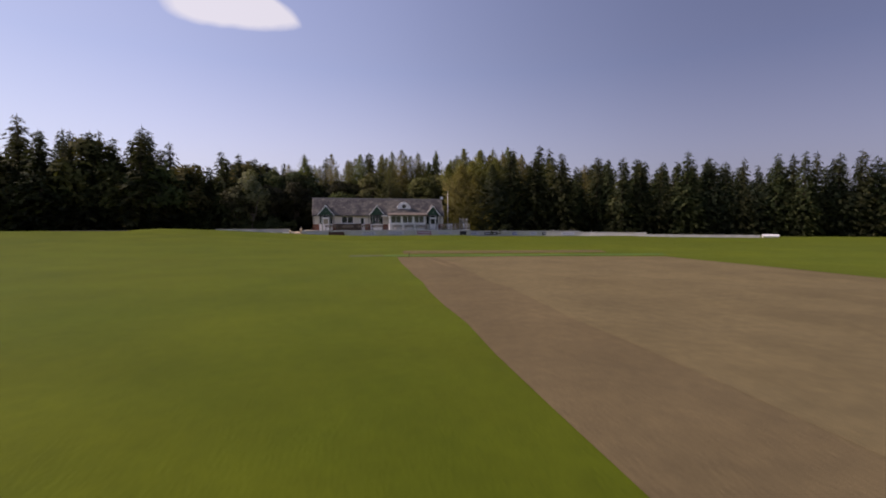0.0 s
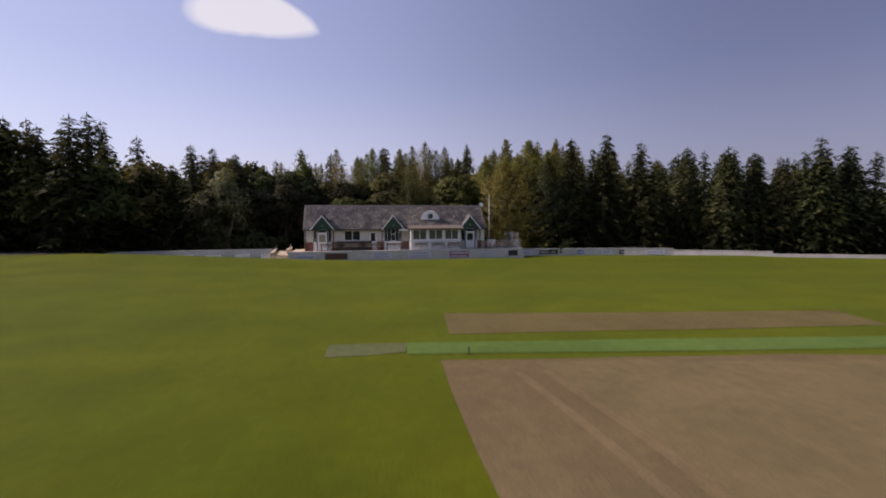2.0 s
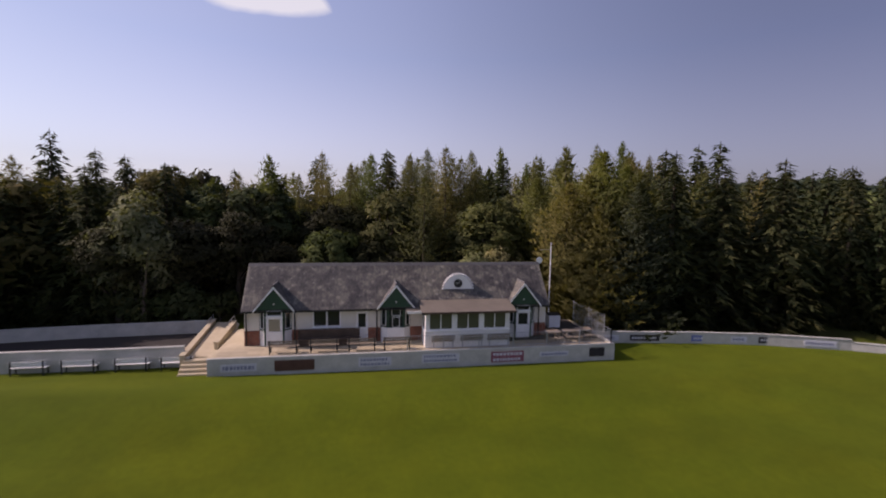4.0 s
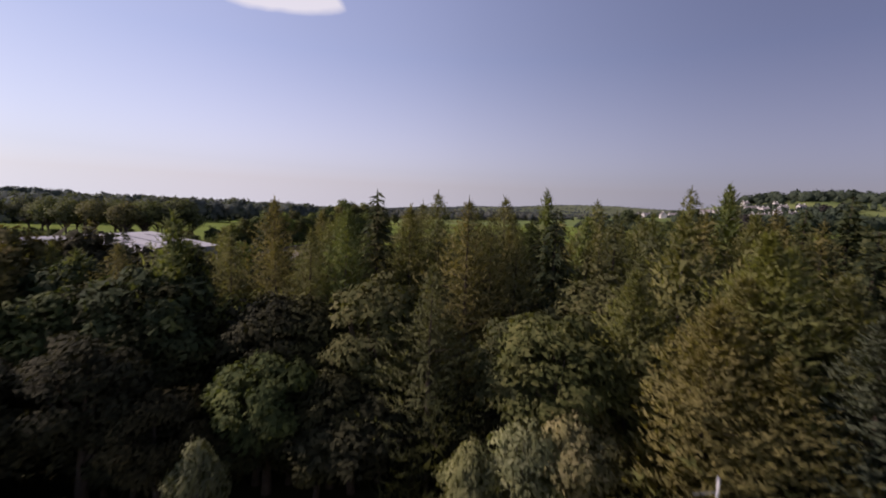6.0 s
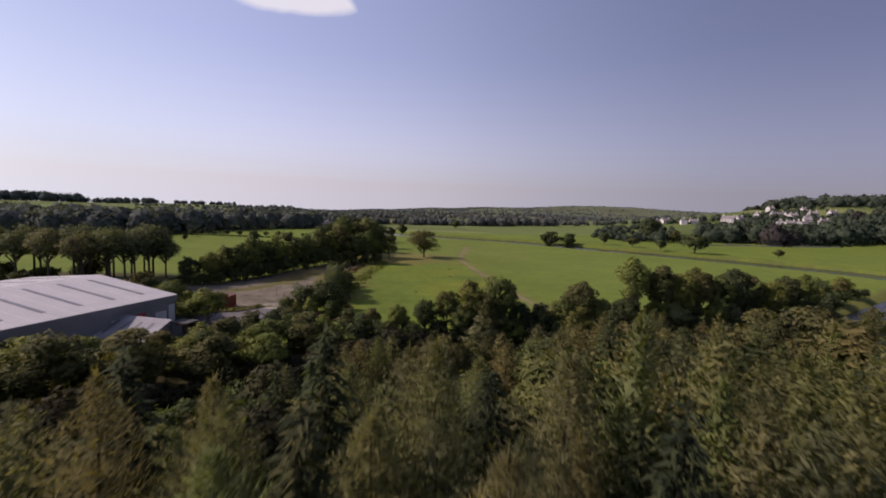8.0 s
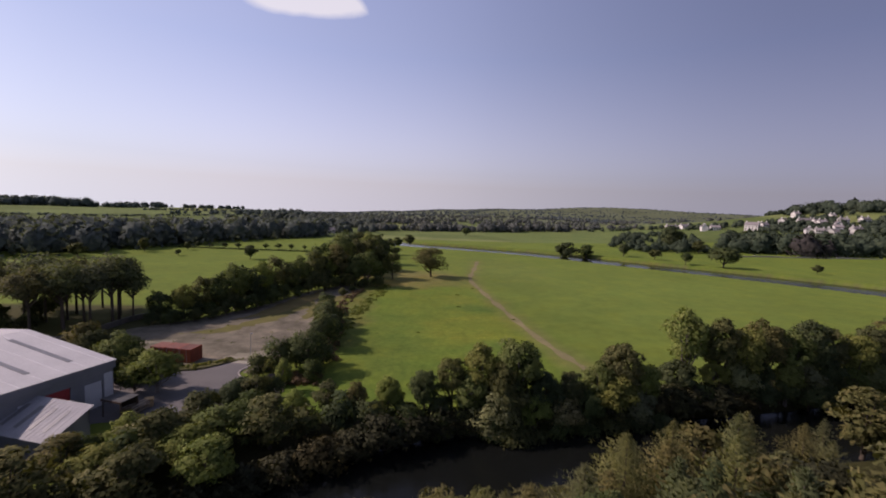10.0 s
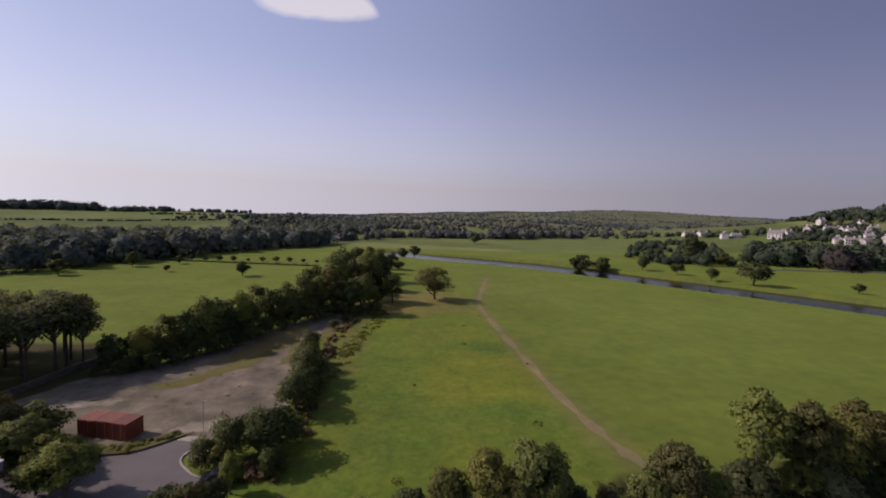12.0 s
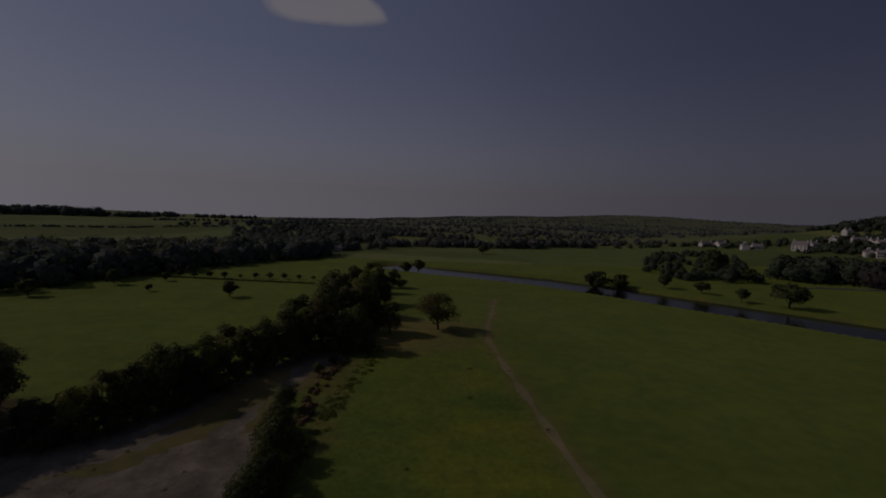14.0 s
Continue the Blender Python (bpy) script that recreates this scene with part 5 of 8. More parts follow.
for kind_, x_, y_, z_ in [("pine", -13.2, 89, 13.2), ("larch_near", -10.6, 88.5, 13.6), ("alder", -8.6, 87.5, 12.2), ("pine", -7.2, 90, 13.8), ("spruce", -11.8, 91.5, 14.2), ("larch_near", -15.5, 90.5, 13.4), ("alder", -12.4, 86.4, 11.2)]:
    plant(kind_, x_, y_, 1.0, 1.1, group="trees of the plantation", top=z_)
plant("pale", -15.6, 78.6, 1.62, 0.85, "pale silvery whitebeam at the wood's edge")
for x_, y_, z_ in [(-35, 76.5, 15.6), (-37.6, 75.6, 16.2), (-32.4, 76.2, 15.4), (-40.5, 76.4, 16.4), (-44, 75.6, 16.0)]:
    plant("spruce", x_, y_, 1.0, 1.25, group="trees of the plantation", top=z_)
plant("pale", -2.9, 79.0, 0.8, 0.72, "pale green willow bush behind the pavilion roof")
plant("pale", 12.5, 78.5, 0.95, 0.9)
plant("pale", 9.8, 78.3, 0.75, 0.9)
plant("pale", 15.2, 78.4, 1.1, 0.9)
# far bank of the river
BANK = [(-31, 138, 0.55), (-18, 143, 0.7), (-12, 146, 0.7), (-7, 149, 0.65), (-2, 150, 0.6), (2, 151, 0.55), (102, 169, 0.9), (112, 174, 0.9), (124, 182, 0.9), (140, 190, 0.9), (-38, 136, 0.9), (-46, 132, 1.0)]
for i, (x_, y_, s_) in enumerate(BANK):
    plant(("oak_mid", "ash_mid", "oak_mid", "alder_mid", "ash_mid")[i % 5], x_ + 0.5, y_, s_ * 0.84, 1.15, group="trees along the river bank")
    plant("shrub", x_ + 2.6, y_ - 3.4, trng.uniform(0.9, 1.3), 1.1, group="shrubs along the river bank")
    plant(("oak_mid", "alder_mid", "ash_mid")[i % 3], x_ - 2.4, y_ - 2.6, s_ * trng.uniform(0.5, 0.68), 1.2, group="trees along the river bank")
# the taller trees opposite the plantation, by the height of their tops
TALL_BANK = [(6.4, 148.5, 6.6), (10.5, 148.5, 7.2), (15, 149, 8.0), (18.6, 150, 9.4), (22.6, 150, 11.5), (25.2, 148.5, 9.4), (27.5, 150, 11.9), (31, 149.5, 7.6), (35, 150, 7.4), (39, 150.5, 8.8), (42.5, 151, 11.3), (46, 151, 8.2), (54.2, 154.5, 15.4), (60.2, 155, 13.9), (64.5, 155, 12.4), (68.6, 156, 13.4), (72.5, 155, 12.2), (76.2, 156, 13.4), (81, 157, 11.8), (86, 157, 10.9), (91, 159, 11.6), (97, 161, 12.0)]
for i, (x_, y_, z_) in enumerate(TALL_BANK):
    if abs(x_ - 54.2) < 0.1:
        plant("slender", x_, y_, 1.0, 0.78, "slender light green tree on the river bank", "trees along the river bank", z_)
    else:
        plant(("oak", "ash", "alder", "oak", "ash")[i % 5], x_, y_, 1.0, 0.9, group="trees along the river bank", top=z_)
    plant(("alder", "ash", "pale")[i % 3], x_ - 1.6, y_ - 1.2, 1.0, 1.2, group="trees along the river bank", top=min(8.0, z_ * trng.uniform(0.5, 0.68)))
    plant("bush", x_ + 1.6, y_ - 2.0, trng.uniform(0.9, 1.3), 1.1, group="shrubs along the river bank")
for x_, y_, s_ in [(-45, 127, 0.8), (-38, 129, 0.85), (-31, 131, 0.85), (-24, 133, 0.7), (-17, 137, 0.7), (-10, 140, 0.7), (-3, 144, 0.7), (-38, 145, 0.6), (-41, 140, 0.7), (-52, 130, 0.9), (-60, 126, 0.9), (-58, 134, 0.8), (-48, 121, 0.75), (-41, 123, 0.8), (-34, 125, 0.8), (-27, 128, 0.8), (-20, 131, 0.75), (-13, 134, 0.7), (-7, 137, 0.65), (-14, 141, 0.75), (-21, 138.5, 0.55), (-28, 136, 0.6), (-35, 134, 0.8), (-54, 118, 0.8), (-8, 144, 0.7)]:
    plant(("ash_mid", "alder_mid", "ash_mid", "oak_mid")[int(abs(x_) + y_) % 4], x_, y_, s_ * trng.uniform(0.82, 1.0), 1.55, group="trees along the river bank")
for k in range(36):
    x_ = -58 + k * 3.4
    y_ = float(np.interp(x_, [p[0] for p in RIVER_NEAR], [p[1] for p in RIVER_NEAR]))
    plant("beech_low", x_, y_ + 6.4, trng.uniform(0.9, 1.3), 1.2, "dark shrub overhanging the river", "shrubs along the river bank")
    if x_ < 8:
        plant("beech_low", x_ + 1.5, y_ - 7.5, trng.uniform(0.8, 1.1), 1.3, "dark shrub overhanging the river", "shrubs along the river bank")
# yard side bushes, hedgerow, pines and lone trees
for x_, y_, s_ in [(-7.2, 165.2, 1.55), (-2.8, 167, 1.85), (-5.2, 168.4, 1.3), (-9.8, 164.2, 1.0), (-1.0, 170.5, 1.0), (-2.5, 179.5, 1.75), (-2.0, 184.6, 1.45), (-3.4, 187.5, 1.3), (-2.8, 191.5, 1.75), (-4.4, 196.4, 1.55), (-5.2, 201.5, 1.3), (-6.4, 208.6, 1.25), (-11, 154, 0.9), (-9.4, 153.6, 1.15), (-7.4, 154.0, 1.2), (-6.0, 156.0, 1.0), (-12.8, 152.6, 0.8), (-1.4, 162.4, 0.9), (-4, 228, 0.7), (-2, 235, 0.6), (0, 241, 0.6)]:
    plant("bush", x_, y_, s_, 0.95, group="bushes beside the yard")
plant("ash_mid", -5.0, 159.0, 0.54, 0.8, "light green bushy young tree beside the parked car", "bushes beside the yard")
plant("ash_mid", -7.9, 163.2, 0.42, 0.8, "light green bushy young tree beside the parked car", "bushes beside the yard")
plant("ash_mid", -4.4, 199.4, 0.42, 1.0, "light green bushy young tree at the meadow's edge", "bushes beside the yard")
HEDGE = [(-40.5, 197, 8.8), (-36.5, 199.5, 9.4), (-34, 203, 10.4), (-32, 206, 11.2), (-29, 210, 13.0), (-27, 214, 12.0), (-25, 219, 12.9), (-23, 224, 13.2), (-20, 229, 12.0), (-18, 234, 12.8), (-14, 239, 14.0), (-11, 244, 13.0), (-7, 246, 15.5), (-2, 245, 12.5), (2, 246, 13.5), (-14, 250, 16.0), (-8, 256, 18.0), (-3, 260, 16.5), (2, 264, 17.5), (0, 285, 18.0), (-8, 275, 18.0), (-14, 290, 15.5), (-6, 300, 16.5), (3, 305, 16.0), (-16, 312, 13.5), (-8, 322, 14.5), (2, 330, 14.0), (-4, 345, 13.0), (8, 345, 11.0)]
for i, (x_, y_, z_) in enumerate(HEDGE):
    plant(("alder_mid", "ash_mid", "oak_mid", "alder_mid", "ash_mid")[i % 5], x_, y_, 1.0, 0.95, "bushy dark green hedgerow tree", "hedgerow trees", z_ * trng.uniform(0.95, 1.03))
    plant(("shrub", "alder_mid")[i % 2], x_ + 3.2, y_ - 2.2, 1.0, 1.2, "low bushy hedgerow shrub", "hedgerow shrubs", z_ * trng.uniform(0.36, 0.55))
    if i < 12:
        plant("bush", x_ - 0.6, y_ - 2.6, 1.0, 1.3, "low bushy hedgerow shrub", "hedgerow shrubs", z_ * trng.uniform(0.38, 0.6))
for x_, y_, s_ in [(-49, 195, 1.0), (-54, 194, 0.9), (-50, 199, 1.0), (-54, 188, 0.95), (-57, 192, 0.95), (-56, 207, 0.85), (-60, 198, 0.9), (-64, 192, 0.95), (-68, 200, 0.9), (-73, 195, 0.9), (-78, 200, 0.95), (-84, 196, 0.9), (-62, 204, 0.9), (-52, 203, 0.9), (-58, 185, 0.9), (-66, 187, 0.95), (-74, 189, 0.9), (-60, 210, 0.85), (-70, 207, 0.9), (-47, 199, 0.75), (-80, 192, 0.95), (-90, 200, 0.95), (-96, 194, 0.95), (-63, 196, 0.95), (-51, 191, 0.9), (-61, 189, 0.9)]:
    plant("scots", x_, y_, s_ * 1.12, 1.05, group="pines beside the works")
    if x_ < -63:
        plant("shrub", x_ + 2.5, y_ - 2.0, trng.uniform(0.9, 1.4), 1.1, group="bushes under the pines")
plant("oak_lone", 25.5, 269, 1.05, 1.2)
plant("oak_lone", 10.5, 262, 0.9, 0.85, "wide-crowned oak beside the hedgerow")
plant("ash_mid", -22.2, 158.8, 0.78, 1.25, "yellowing tree beside the works road")
for kind_, x_, y_, s_ in [("ash_mid", -30.5, 164.6, 0.82), ("oak_mid", -35.6, 166.6, 0.7), ("ash_mid", -27.0, 163.2, 0.62), ("oak_mid", -38, 168.5, 0.78), ("alder_mid", -25.6, 159.4, 0.5)]:
    plant(kind_, x_, y_, s_, 1.2, "bushy light olive tree beside the works road", "bushes beside the yard")
plant("bush", -33, 170.5, 1.5, 1.0, group="bushes beside the yard")
plant("bush", -30, 164, 1.4, 1.1, group="bushes beside the yard")
plant("bush", -36, 167, 1.6, 1.1, group="bushes beside the yard")
plant("bush", -26.5, 166.5, 0.8, 1.1, group="bushes beside the yard")
for x_, y_, s_, w_ in [(-56, 311, 0.85, 1.0), (-125, 302, 0.85, 1.1), (-91, 318, 0.4, 1.0), (-98, 344, 0.55, 1.0), (-113, 331, 0.9, 0.9), (122, 373, 1.6, 1.2), (134, 370, 1.3, 1.1), (158, 367, 1.1, 1.0), (190, 319, 1.5, 1.3), (230, 430, 2.3, 0.9), (238, 436, 1.9, 0.9), (226, 424, 1.5, 1.0), (229, 394, 1.2, 1.1), (176, 331, 0.9, 1.0), (227, 300, 0.65, 1.0), (170, 352, 0.85, 1.2), (206, 345, 0.7, 1.0), (85, 552, 1.1, 1.2), (21, 401, 1.05, 1.0), (13, 409, 1.05, 1.0)]:
    plant("far", x_, y_, s_, w_, group="trees in the pasture")
for i in range(14):
    plant("far", -120 + i * 7.2, 356 + 0.4 * i + trng.uniform(-1, 1), trng.uniform(0.22, 0.45), 1.1, "small hedge tree in a row", "row of hedge trees")


# ---- far woods ----
def crown_forms(count, around, up, seed):
    """Rough lobed domes, as points on a grid of bearing and height, for crowns seen from far off."""
    rg = np.random.default_rng(seed)
    an, el = np.meshgrid(np.arange(around) * 2 * math.pi / around, np.linspace(-0.62, 1.5, up))
    d = np.stack([np.cos(an) * np.cos(el), np.sin(an) * np.cos(el), np.sin(el)], -1).reshape(-1, 3)
    forms = []
    for _ in range(count):
        lobe = rg.normal(0, 1, (13, 3))
        lobe[:, 2] = np.abs(lobe[:, 2]) * 0.9 - 0.25
        lobe /= np.linalg.norm(lobe, axis=1, keepdims=True)
        swell = np.max(np.exp(-((1 - d @ lobe.T) / rg.uniform(0.07, 0.16, 13))) * rg.uniform(0.6, 1.0, 13), axis=1)
        forms.append(d * (0.36 + 0.32 * swell + rg.normal(0, 0.05, len(d)))[:, None])
    q = np.arange(up - 1)[:, None] * around + np.arange(around)[None]
    nxt = np.arange(up - 1)[:, None] * around + (np.arange(around)[None] + 1) % around
    faces = np.stack([q, nxt, nxt + around, q, nxt + around, q + around], -1).reshape(-1, 3)
    return forms, faces


def canopy(name, spots, leaf, label, n=70, size=2.2, seed=3, category="woodland", form=(11, 7), dome=True):
    """Many distant tree crowns in one mesh, each a lobed dome with loose sprays standing out of it."""
    rg = np.random.default_rng(seed)
    forms, faces = crown_forms(7, form[0], form[1], seed)
    out, nrm = [], []
    for x_, y_, h_, r_ in spots:
        base = np.array((x_, y_, sheet_z(x_, y_) + h_ * (0.22 if dome else 0.1)))
        turn = rg.uniform(0, 6.283)
        c_, s_ = math.cos(turn), math.sin(turn)
        f = forms[rg.integers(7)] @ np.array(((c_, s_, 0), (-s_, c_, 0), (0, 0, 1))) * np.array((r_ * rg.uniform(0.9, 1.1), r_ * rg.uniform(0.9, 1.1), h_ * 0.6))
        q = f[faces]
        fn = np.cross(q[:, 1] - q[:, 0], q[:, 2] - q[:, 0])
        vn = np.zeros_like(f)
        for k in range(3):
            np.add.at(vn, faces[:, k], fn)
        vn /= np.linalg.norm(vn, axis=1, keepdims=True) + 1e-9
        if dome:
            out.append((q + base).reshape(-1, 3))
            nrm.append(vn[faces].reshape(-1, 3))
        d_ = rg.normal(0, 1, (n, 3))
        d_ /= np.linalg.norm(d_, axis=1, keepdims=True)
        d_[:, 2] = np.abs(d_[:, 2]) * 1.38 - 0.5
        tuft = rg.normal(0, 1, (9, 3))
        tuft[:, 2] = np.abs(tuft[:, 2]) - 0.3
        tuft /= np.linalg.norm(tuft, axis=1, keepdims=True)
        swell = np.max(np.exp(-(1 - d_ @ tuft.T) / 0.12), axis=1)
        p = d_ * np.array((r_, r_, h_ * 0.6)) * (0.66 + 0.34 * swell + rg.uniform(-0.08, 0.08, n))[:, None] + base
        q = leaves(p, d_, np.full(n, size * r_ / 5), rg, 0.0, 0.8).reshape(-1, 3, 3)
        fn = np.cross(q[:, 1] - q[:, 0], q[:, 2] - q[:, 0])
        fn /= np.linalg.norm(fn, axis=1, keepdims=True) + 1e-9
        flip = (fn * d_).sum(1) < 0
        q[flip] = q[flip][:, ::-1]
        fn[flip] *= -1
        nn = 0.75 * d_ + 0.35 * fn + np.array((0, 0, 0.15))
        out.append(q.reshape(-1, 3))
        nrm.append(np.repeat(nn / np.linalg.norm(nn, axis=1, keepdims=True), 3, 0))
    me, nrm = quads_mesh(name, np.vstack(out), leaf, 3), np.vstack(nrm)
    if len(me.loops) == len(nrm):
        me.polygons.foreach_set("use_smooth", np.ones(len(me.polygons), dtype=bool))
        me.normals_split_custom_set(nrm.tolist())
    return tagged(new(name, me), label, category, kind="stuff")


def at(bearing, distance):
    """A place in the far country by its bearing and distance from the plantation."""
    return 13 + distance * math.sin(radians(bearing)), 105 + distance * math.cos(radians(bearing))


def belt(n, b0, d0, b1, d1, depth, h0, h1, seed):
    """Trees along a line from one bearing and distance to another."""
    rg = np.random.default_rng(seed)
    out = []
    for s_ in rg.uniform(0, 1, n):
        x_, y_ = at(b0 + (b1 - b0) * s_, d0 + (d1 - d0) * s_ + rg.uniform(-1, 1) * depth)
        h = rg.uniform(h0, h1)
        out.append((x_, y_, h, h * rg.uniform(0.42, 0.6)))
    return out


def spread(n, cx_, cy_, sx, sy, h0, h1, seed, angle=0.0):
    rg = np.random.default_rng(seed)
    a = rg.uniform(-1, 1, (n, 2)) * (sx, sy)
    c_, s_ = math.cos(angle), math.sin(angle)
    hs = rg.uniform(h0, h1, n)
    return [(cx_ + p[0] * c_ - p[1] * s_, cy_ + p[0] * s_ + p[1] * c_, h, h * rg.uniform(0.38, 0.55)) for p, h in zip(a, hs)]


def filled(poly, n, h0, h1, seed):
    rg = np.random.default_rng(seed)
    p = np.array(poly, float)
    out = []
    while len(out) < n:
        q = rg.uniform(p.min(0), p.max(0), (n, 2))
        for x_, y_ in q[in_poly(q[:, 0], q[:, 1], poly)]:
            h = rg.uniform(h0, h1)
            out.append((x_, y_, h, h * rg.uniform(0.4, 0.56)))
    return out[:n]


canopy("hillside_wood", belt(26, -10, 430, -3, 470, 10, 9, 13, 63) + filled([(-260, 270), (-148, 296), (-138, 318), (-122, 336), (-116, 356), (-110, 378), (-96, 402), (-78, 424), (-60, 452), (-46, 500), (-80, 520), (-130, 490), (-175, 455), (-230, 425), (-320, 400), (-330, 330)], 400, 19, 25, 1) + belt(24, -41, 316, -21, 340, 5, 9, 13, 60) + belt(150, -19, 520, -3, 600, 60, 12, 17, 64) + belt(120, -16, 760, 0, 780, 60, 11, 16, 65) + belt(130, -20, 670, -2, 690, 60, 11, 15, 66), M["leaf_hazed"], "dark broad-leaved wood along the foot of the hill", 130, 1.2)
canopy("hilltop_wood", belt(110, -52, 985, -32, 995, 16, 19, 27, 3) + belt(44, -34, 990, -26, 995, 14, 12, 18, 4) + belt(18, -27, 990, -18, 990, 8, 7, 13, 24) + belt(150, -52, 735, -29, 745, 3, 3, 5, 44) + belt(60, -30, 745, -20, 800, 3, 3, 5, 45) + belt(70, -28, 900, -18, 910, 5, 4, 7, 48) + belt(50, -34, 1000, -18, 990, 10, 8, 13, 46) + belt(14, -26, 800, -20, 830, 14, 7, 11, 47) + belt(90, -19, 850, -10, 950, 40, 9, 13, 49), M["leaf_hazed"], "hedges and lines of trees over the hill", 44, 1.5)
canopy("valley_wood", belt(50, -4, 505, 4, 520, 14, 10, 14, 81) + belt(44, 4, 520, 10, 535, 10, 10, 14, 82) + belt(110, -14, 1020, 30, 980, 120, 8, 13, 83) + belt(60, 5, 770, 27, 750, 40, 7, 11, 84) + belt(50, 22, 950, 46, 1000, 90, 8, 12, 85) + belt(40, 22, 640, 30, 700, 16, 7, 11, 86) + belt(70, -13, 520, -3, 600, 22, 9, 13, 5) + belt(90, -10, 700, 8, 640, 24, 9, 14, 25) + belt(40, 2, 560, 9, 560, 8, 9, 13, 26) + belt(120, -10, 900, 22, 860, 45, 8, 13, 6) + belt(34, 11, 540, 16, 560, 12, 14, 20, 7) + belt(32, 16, 590, 22, 600, 10, 13, 19, 27) + belt(150, -14, 1250, 24, 1200, 70, 8, 12, 28), M["leaf_hazed"], "dark woods and hedges along the valley", 60, 1.4, form=(9, 6))
canopy("riverside_wood", filled([(252, 410), (272, 392), (330, 374), (420, 362), (420, 390), (330, 400), (272, 426)], 66, 19, 27, 8) + spread(16, 216, 402, 26, 9, 7, 13, 9, 0.1) + filled([(180, 398), (245, 405), (300, 500), (290, 560), (240, 540), (185, 440)], 130, 5, 10, 28) + [(219, 396, 19, 4.5)], M["leaf_village"], "belt of dark trees below the village", 170, 0.9)
canopy("copper_beeches", filled([(296, 374), (322, 368), (330, 388), (302, 398)], 7, 20, 26, 73) + filled([(470, 450), (520, 480), (500, 510), (460, 480)], 8, 10, 14, 74), M["leaf_copper"], "dark purplish copper beeches below the village", 170, 0.9, 75)
canopy("village_wood", filled([(485, 590), (500, 545), (560, 520), (640, 500), (760, 500), (860, 620), (760, 760), (600, 760)], 300, 10, 15, 11) + filled([(520, 470), (640, 440), (760, 470), (640, 520), (530, 530)], 60, 10, 15, 76) + spread(26, 385, 575, 30, 14, 7, 11, 12, -0.3) + spread(40, 428, 496, 34, 14, 6, 10, 29, -0.4) + spread(30, 458, 540, 34, 14, 6, 10, 33, -0.4) + spread(16, 395, 520, 20, 8, 6, 9, 35) + filled([(490, 590), (520, 572), (560, 536), (600, 505), (640, 530), (570, 610), (515, 625)], 80, 17, 23, 51) + filled([(440, 436), (480, 446), (525, 470), (500, 502), (452, 470)], 34, 10, 14, 52) + filled([(402, 462), (440, 452), (478, 490), (490, 560), (440, 560), (415, 500)], 80, 7, 11, 53) + spread(30, 330, 640, 70, 8, 6, 10, 34) + filled([(395, 455), (440, 440), (500, 480), (500, 560), (450, 575), (400, 545), (385, 500)], 70, 5, 8, 71) + spread(22, 362, 590, 14, 30, 5, 8, 72, 0.4), M["leaf_village"], "trees among and behind the village houses", 70, 1.2)
rgf = np.random.default_rng(15)
far_spots = []
for _ in range(1100):
    x_, y_ = at(rgf.uniform(-16, 50), rgf.uniform(1150, 4000))
    run, steep = rgf.uniform(10, 60), rgf.uniform(-0.2, 0.2)
    far_spots += [(x_ + run * u_, y_ + run * u_ * steep, rgf.uniform(6, 11), rgf.uniform(5, 9)) for u_ in (-1, 0, 1)]
canopy("distant_woods", far_spots, M["leaf_hazed"], "scattered hedges and copses of the distance", 8, 1.9, 16, form=(6, 4))
rgh = np.random.default_rng(61)
canopy("hedge", [(-116 + 0.88 * k, 356.4 - 0.09 * k + rgh.uniform(-0.3, 0.3), rgh.uniform(1.1, 1.9), rgh.uniform(0.9, 1.3)) for k in range(98)], M["leaf_dark"], "low dark field hedge across the pasture", 12, 1.5, 62, "hedge", (7, 4))

rgt = np.random.default_rng(21)
tufts = []
for _ in range(120):
    x_, y_ = rgt.uniform(-6, 42), rgt.uniform(158, 262)
    if x_ > -2 + (y_ - 165) * 0.03 and rgt.random() < 0.12:
        tufts.append((x_, y_, rgt.uniform(0.12, 0.25), rgt.uniform(0.4, 1.2)))
for _ in range(200):
    s_ = rgt.uniform(0, 1)
    tufts.append((-4 + 12 * s_ + rgt.uniform(-2, 2), 172 + 76 * s_ + rgt.uniform(-5, 5), rgt.uniform(0.4, 0.9), rgt.uniform(0.5, 1.1)))
canopy("tussocks", tufts, M["leaf_grass"], "tufts of rank yellowish grass and weeds in the meadow", 46, 1.3, 22, "grass", (5, 3), False)
weeds = [(-29 + 1.1 * k + rgt.uniform(-0.5, 0.5), 167.8 + 0.33 * k + rgt.uniform(-0.5, 0.5), rgt.uniform(0.5, 1.1), rgt.uniform(0.5, 0.9)) for k in range(15)]
weeds += [(rgt.uniform(-36, -8), rgt.uniform(180, 226), rgt.uniform(0.1, 0.25), rgt.uniform(0.3, 0.7)) for _ in range(40)]
canopy("dead_scrub", [(float(np.interp(y_, [172, 204, 222, 236], [-0.6, -2.6, -2.4, -0.4])) + rgt.uniform(-1.5, 1.5), y_, rgt.uniform(0.7, 1.5), rgt.uniform(0.7, 1.4)) for y_ in rgt.uniform(172, 238, 90)] + [(rgt.uniform(-6, -0.5), rgt.uniform(161, 165), rgt.uniform(1.0, 1.9), rgt.uniform(0.8, 1.4)) for _ in range(16)], M["leaf_scrub"], "brownish dead scrub and bramble along the meadow's edge", 60, 1.1, 24, "scrub", (6, 4))
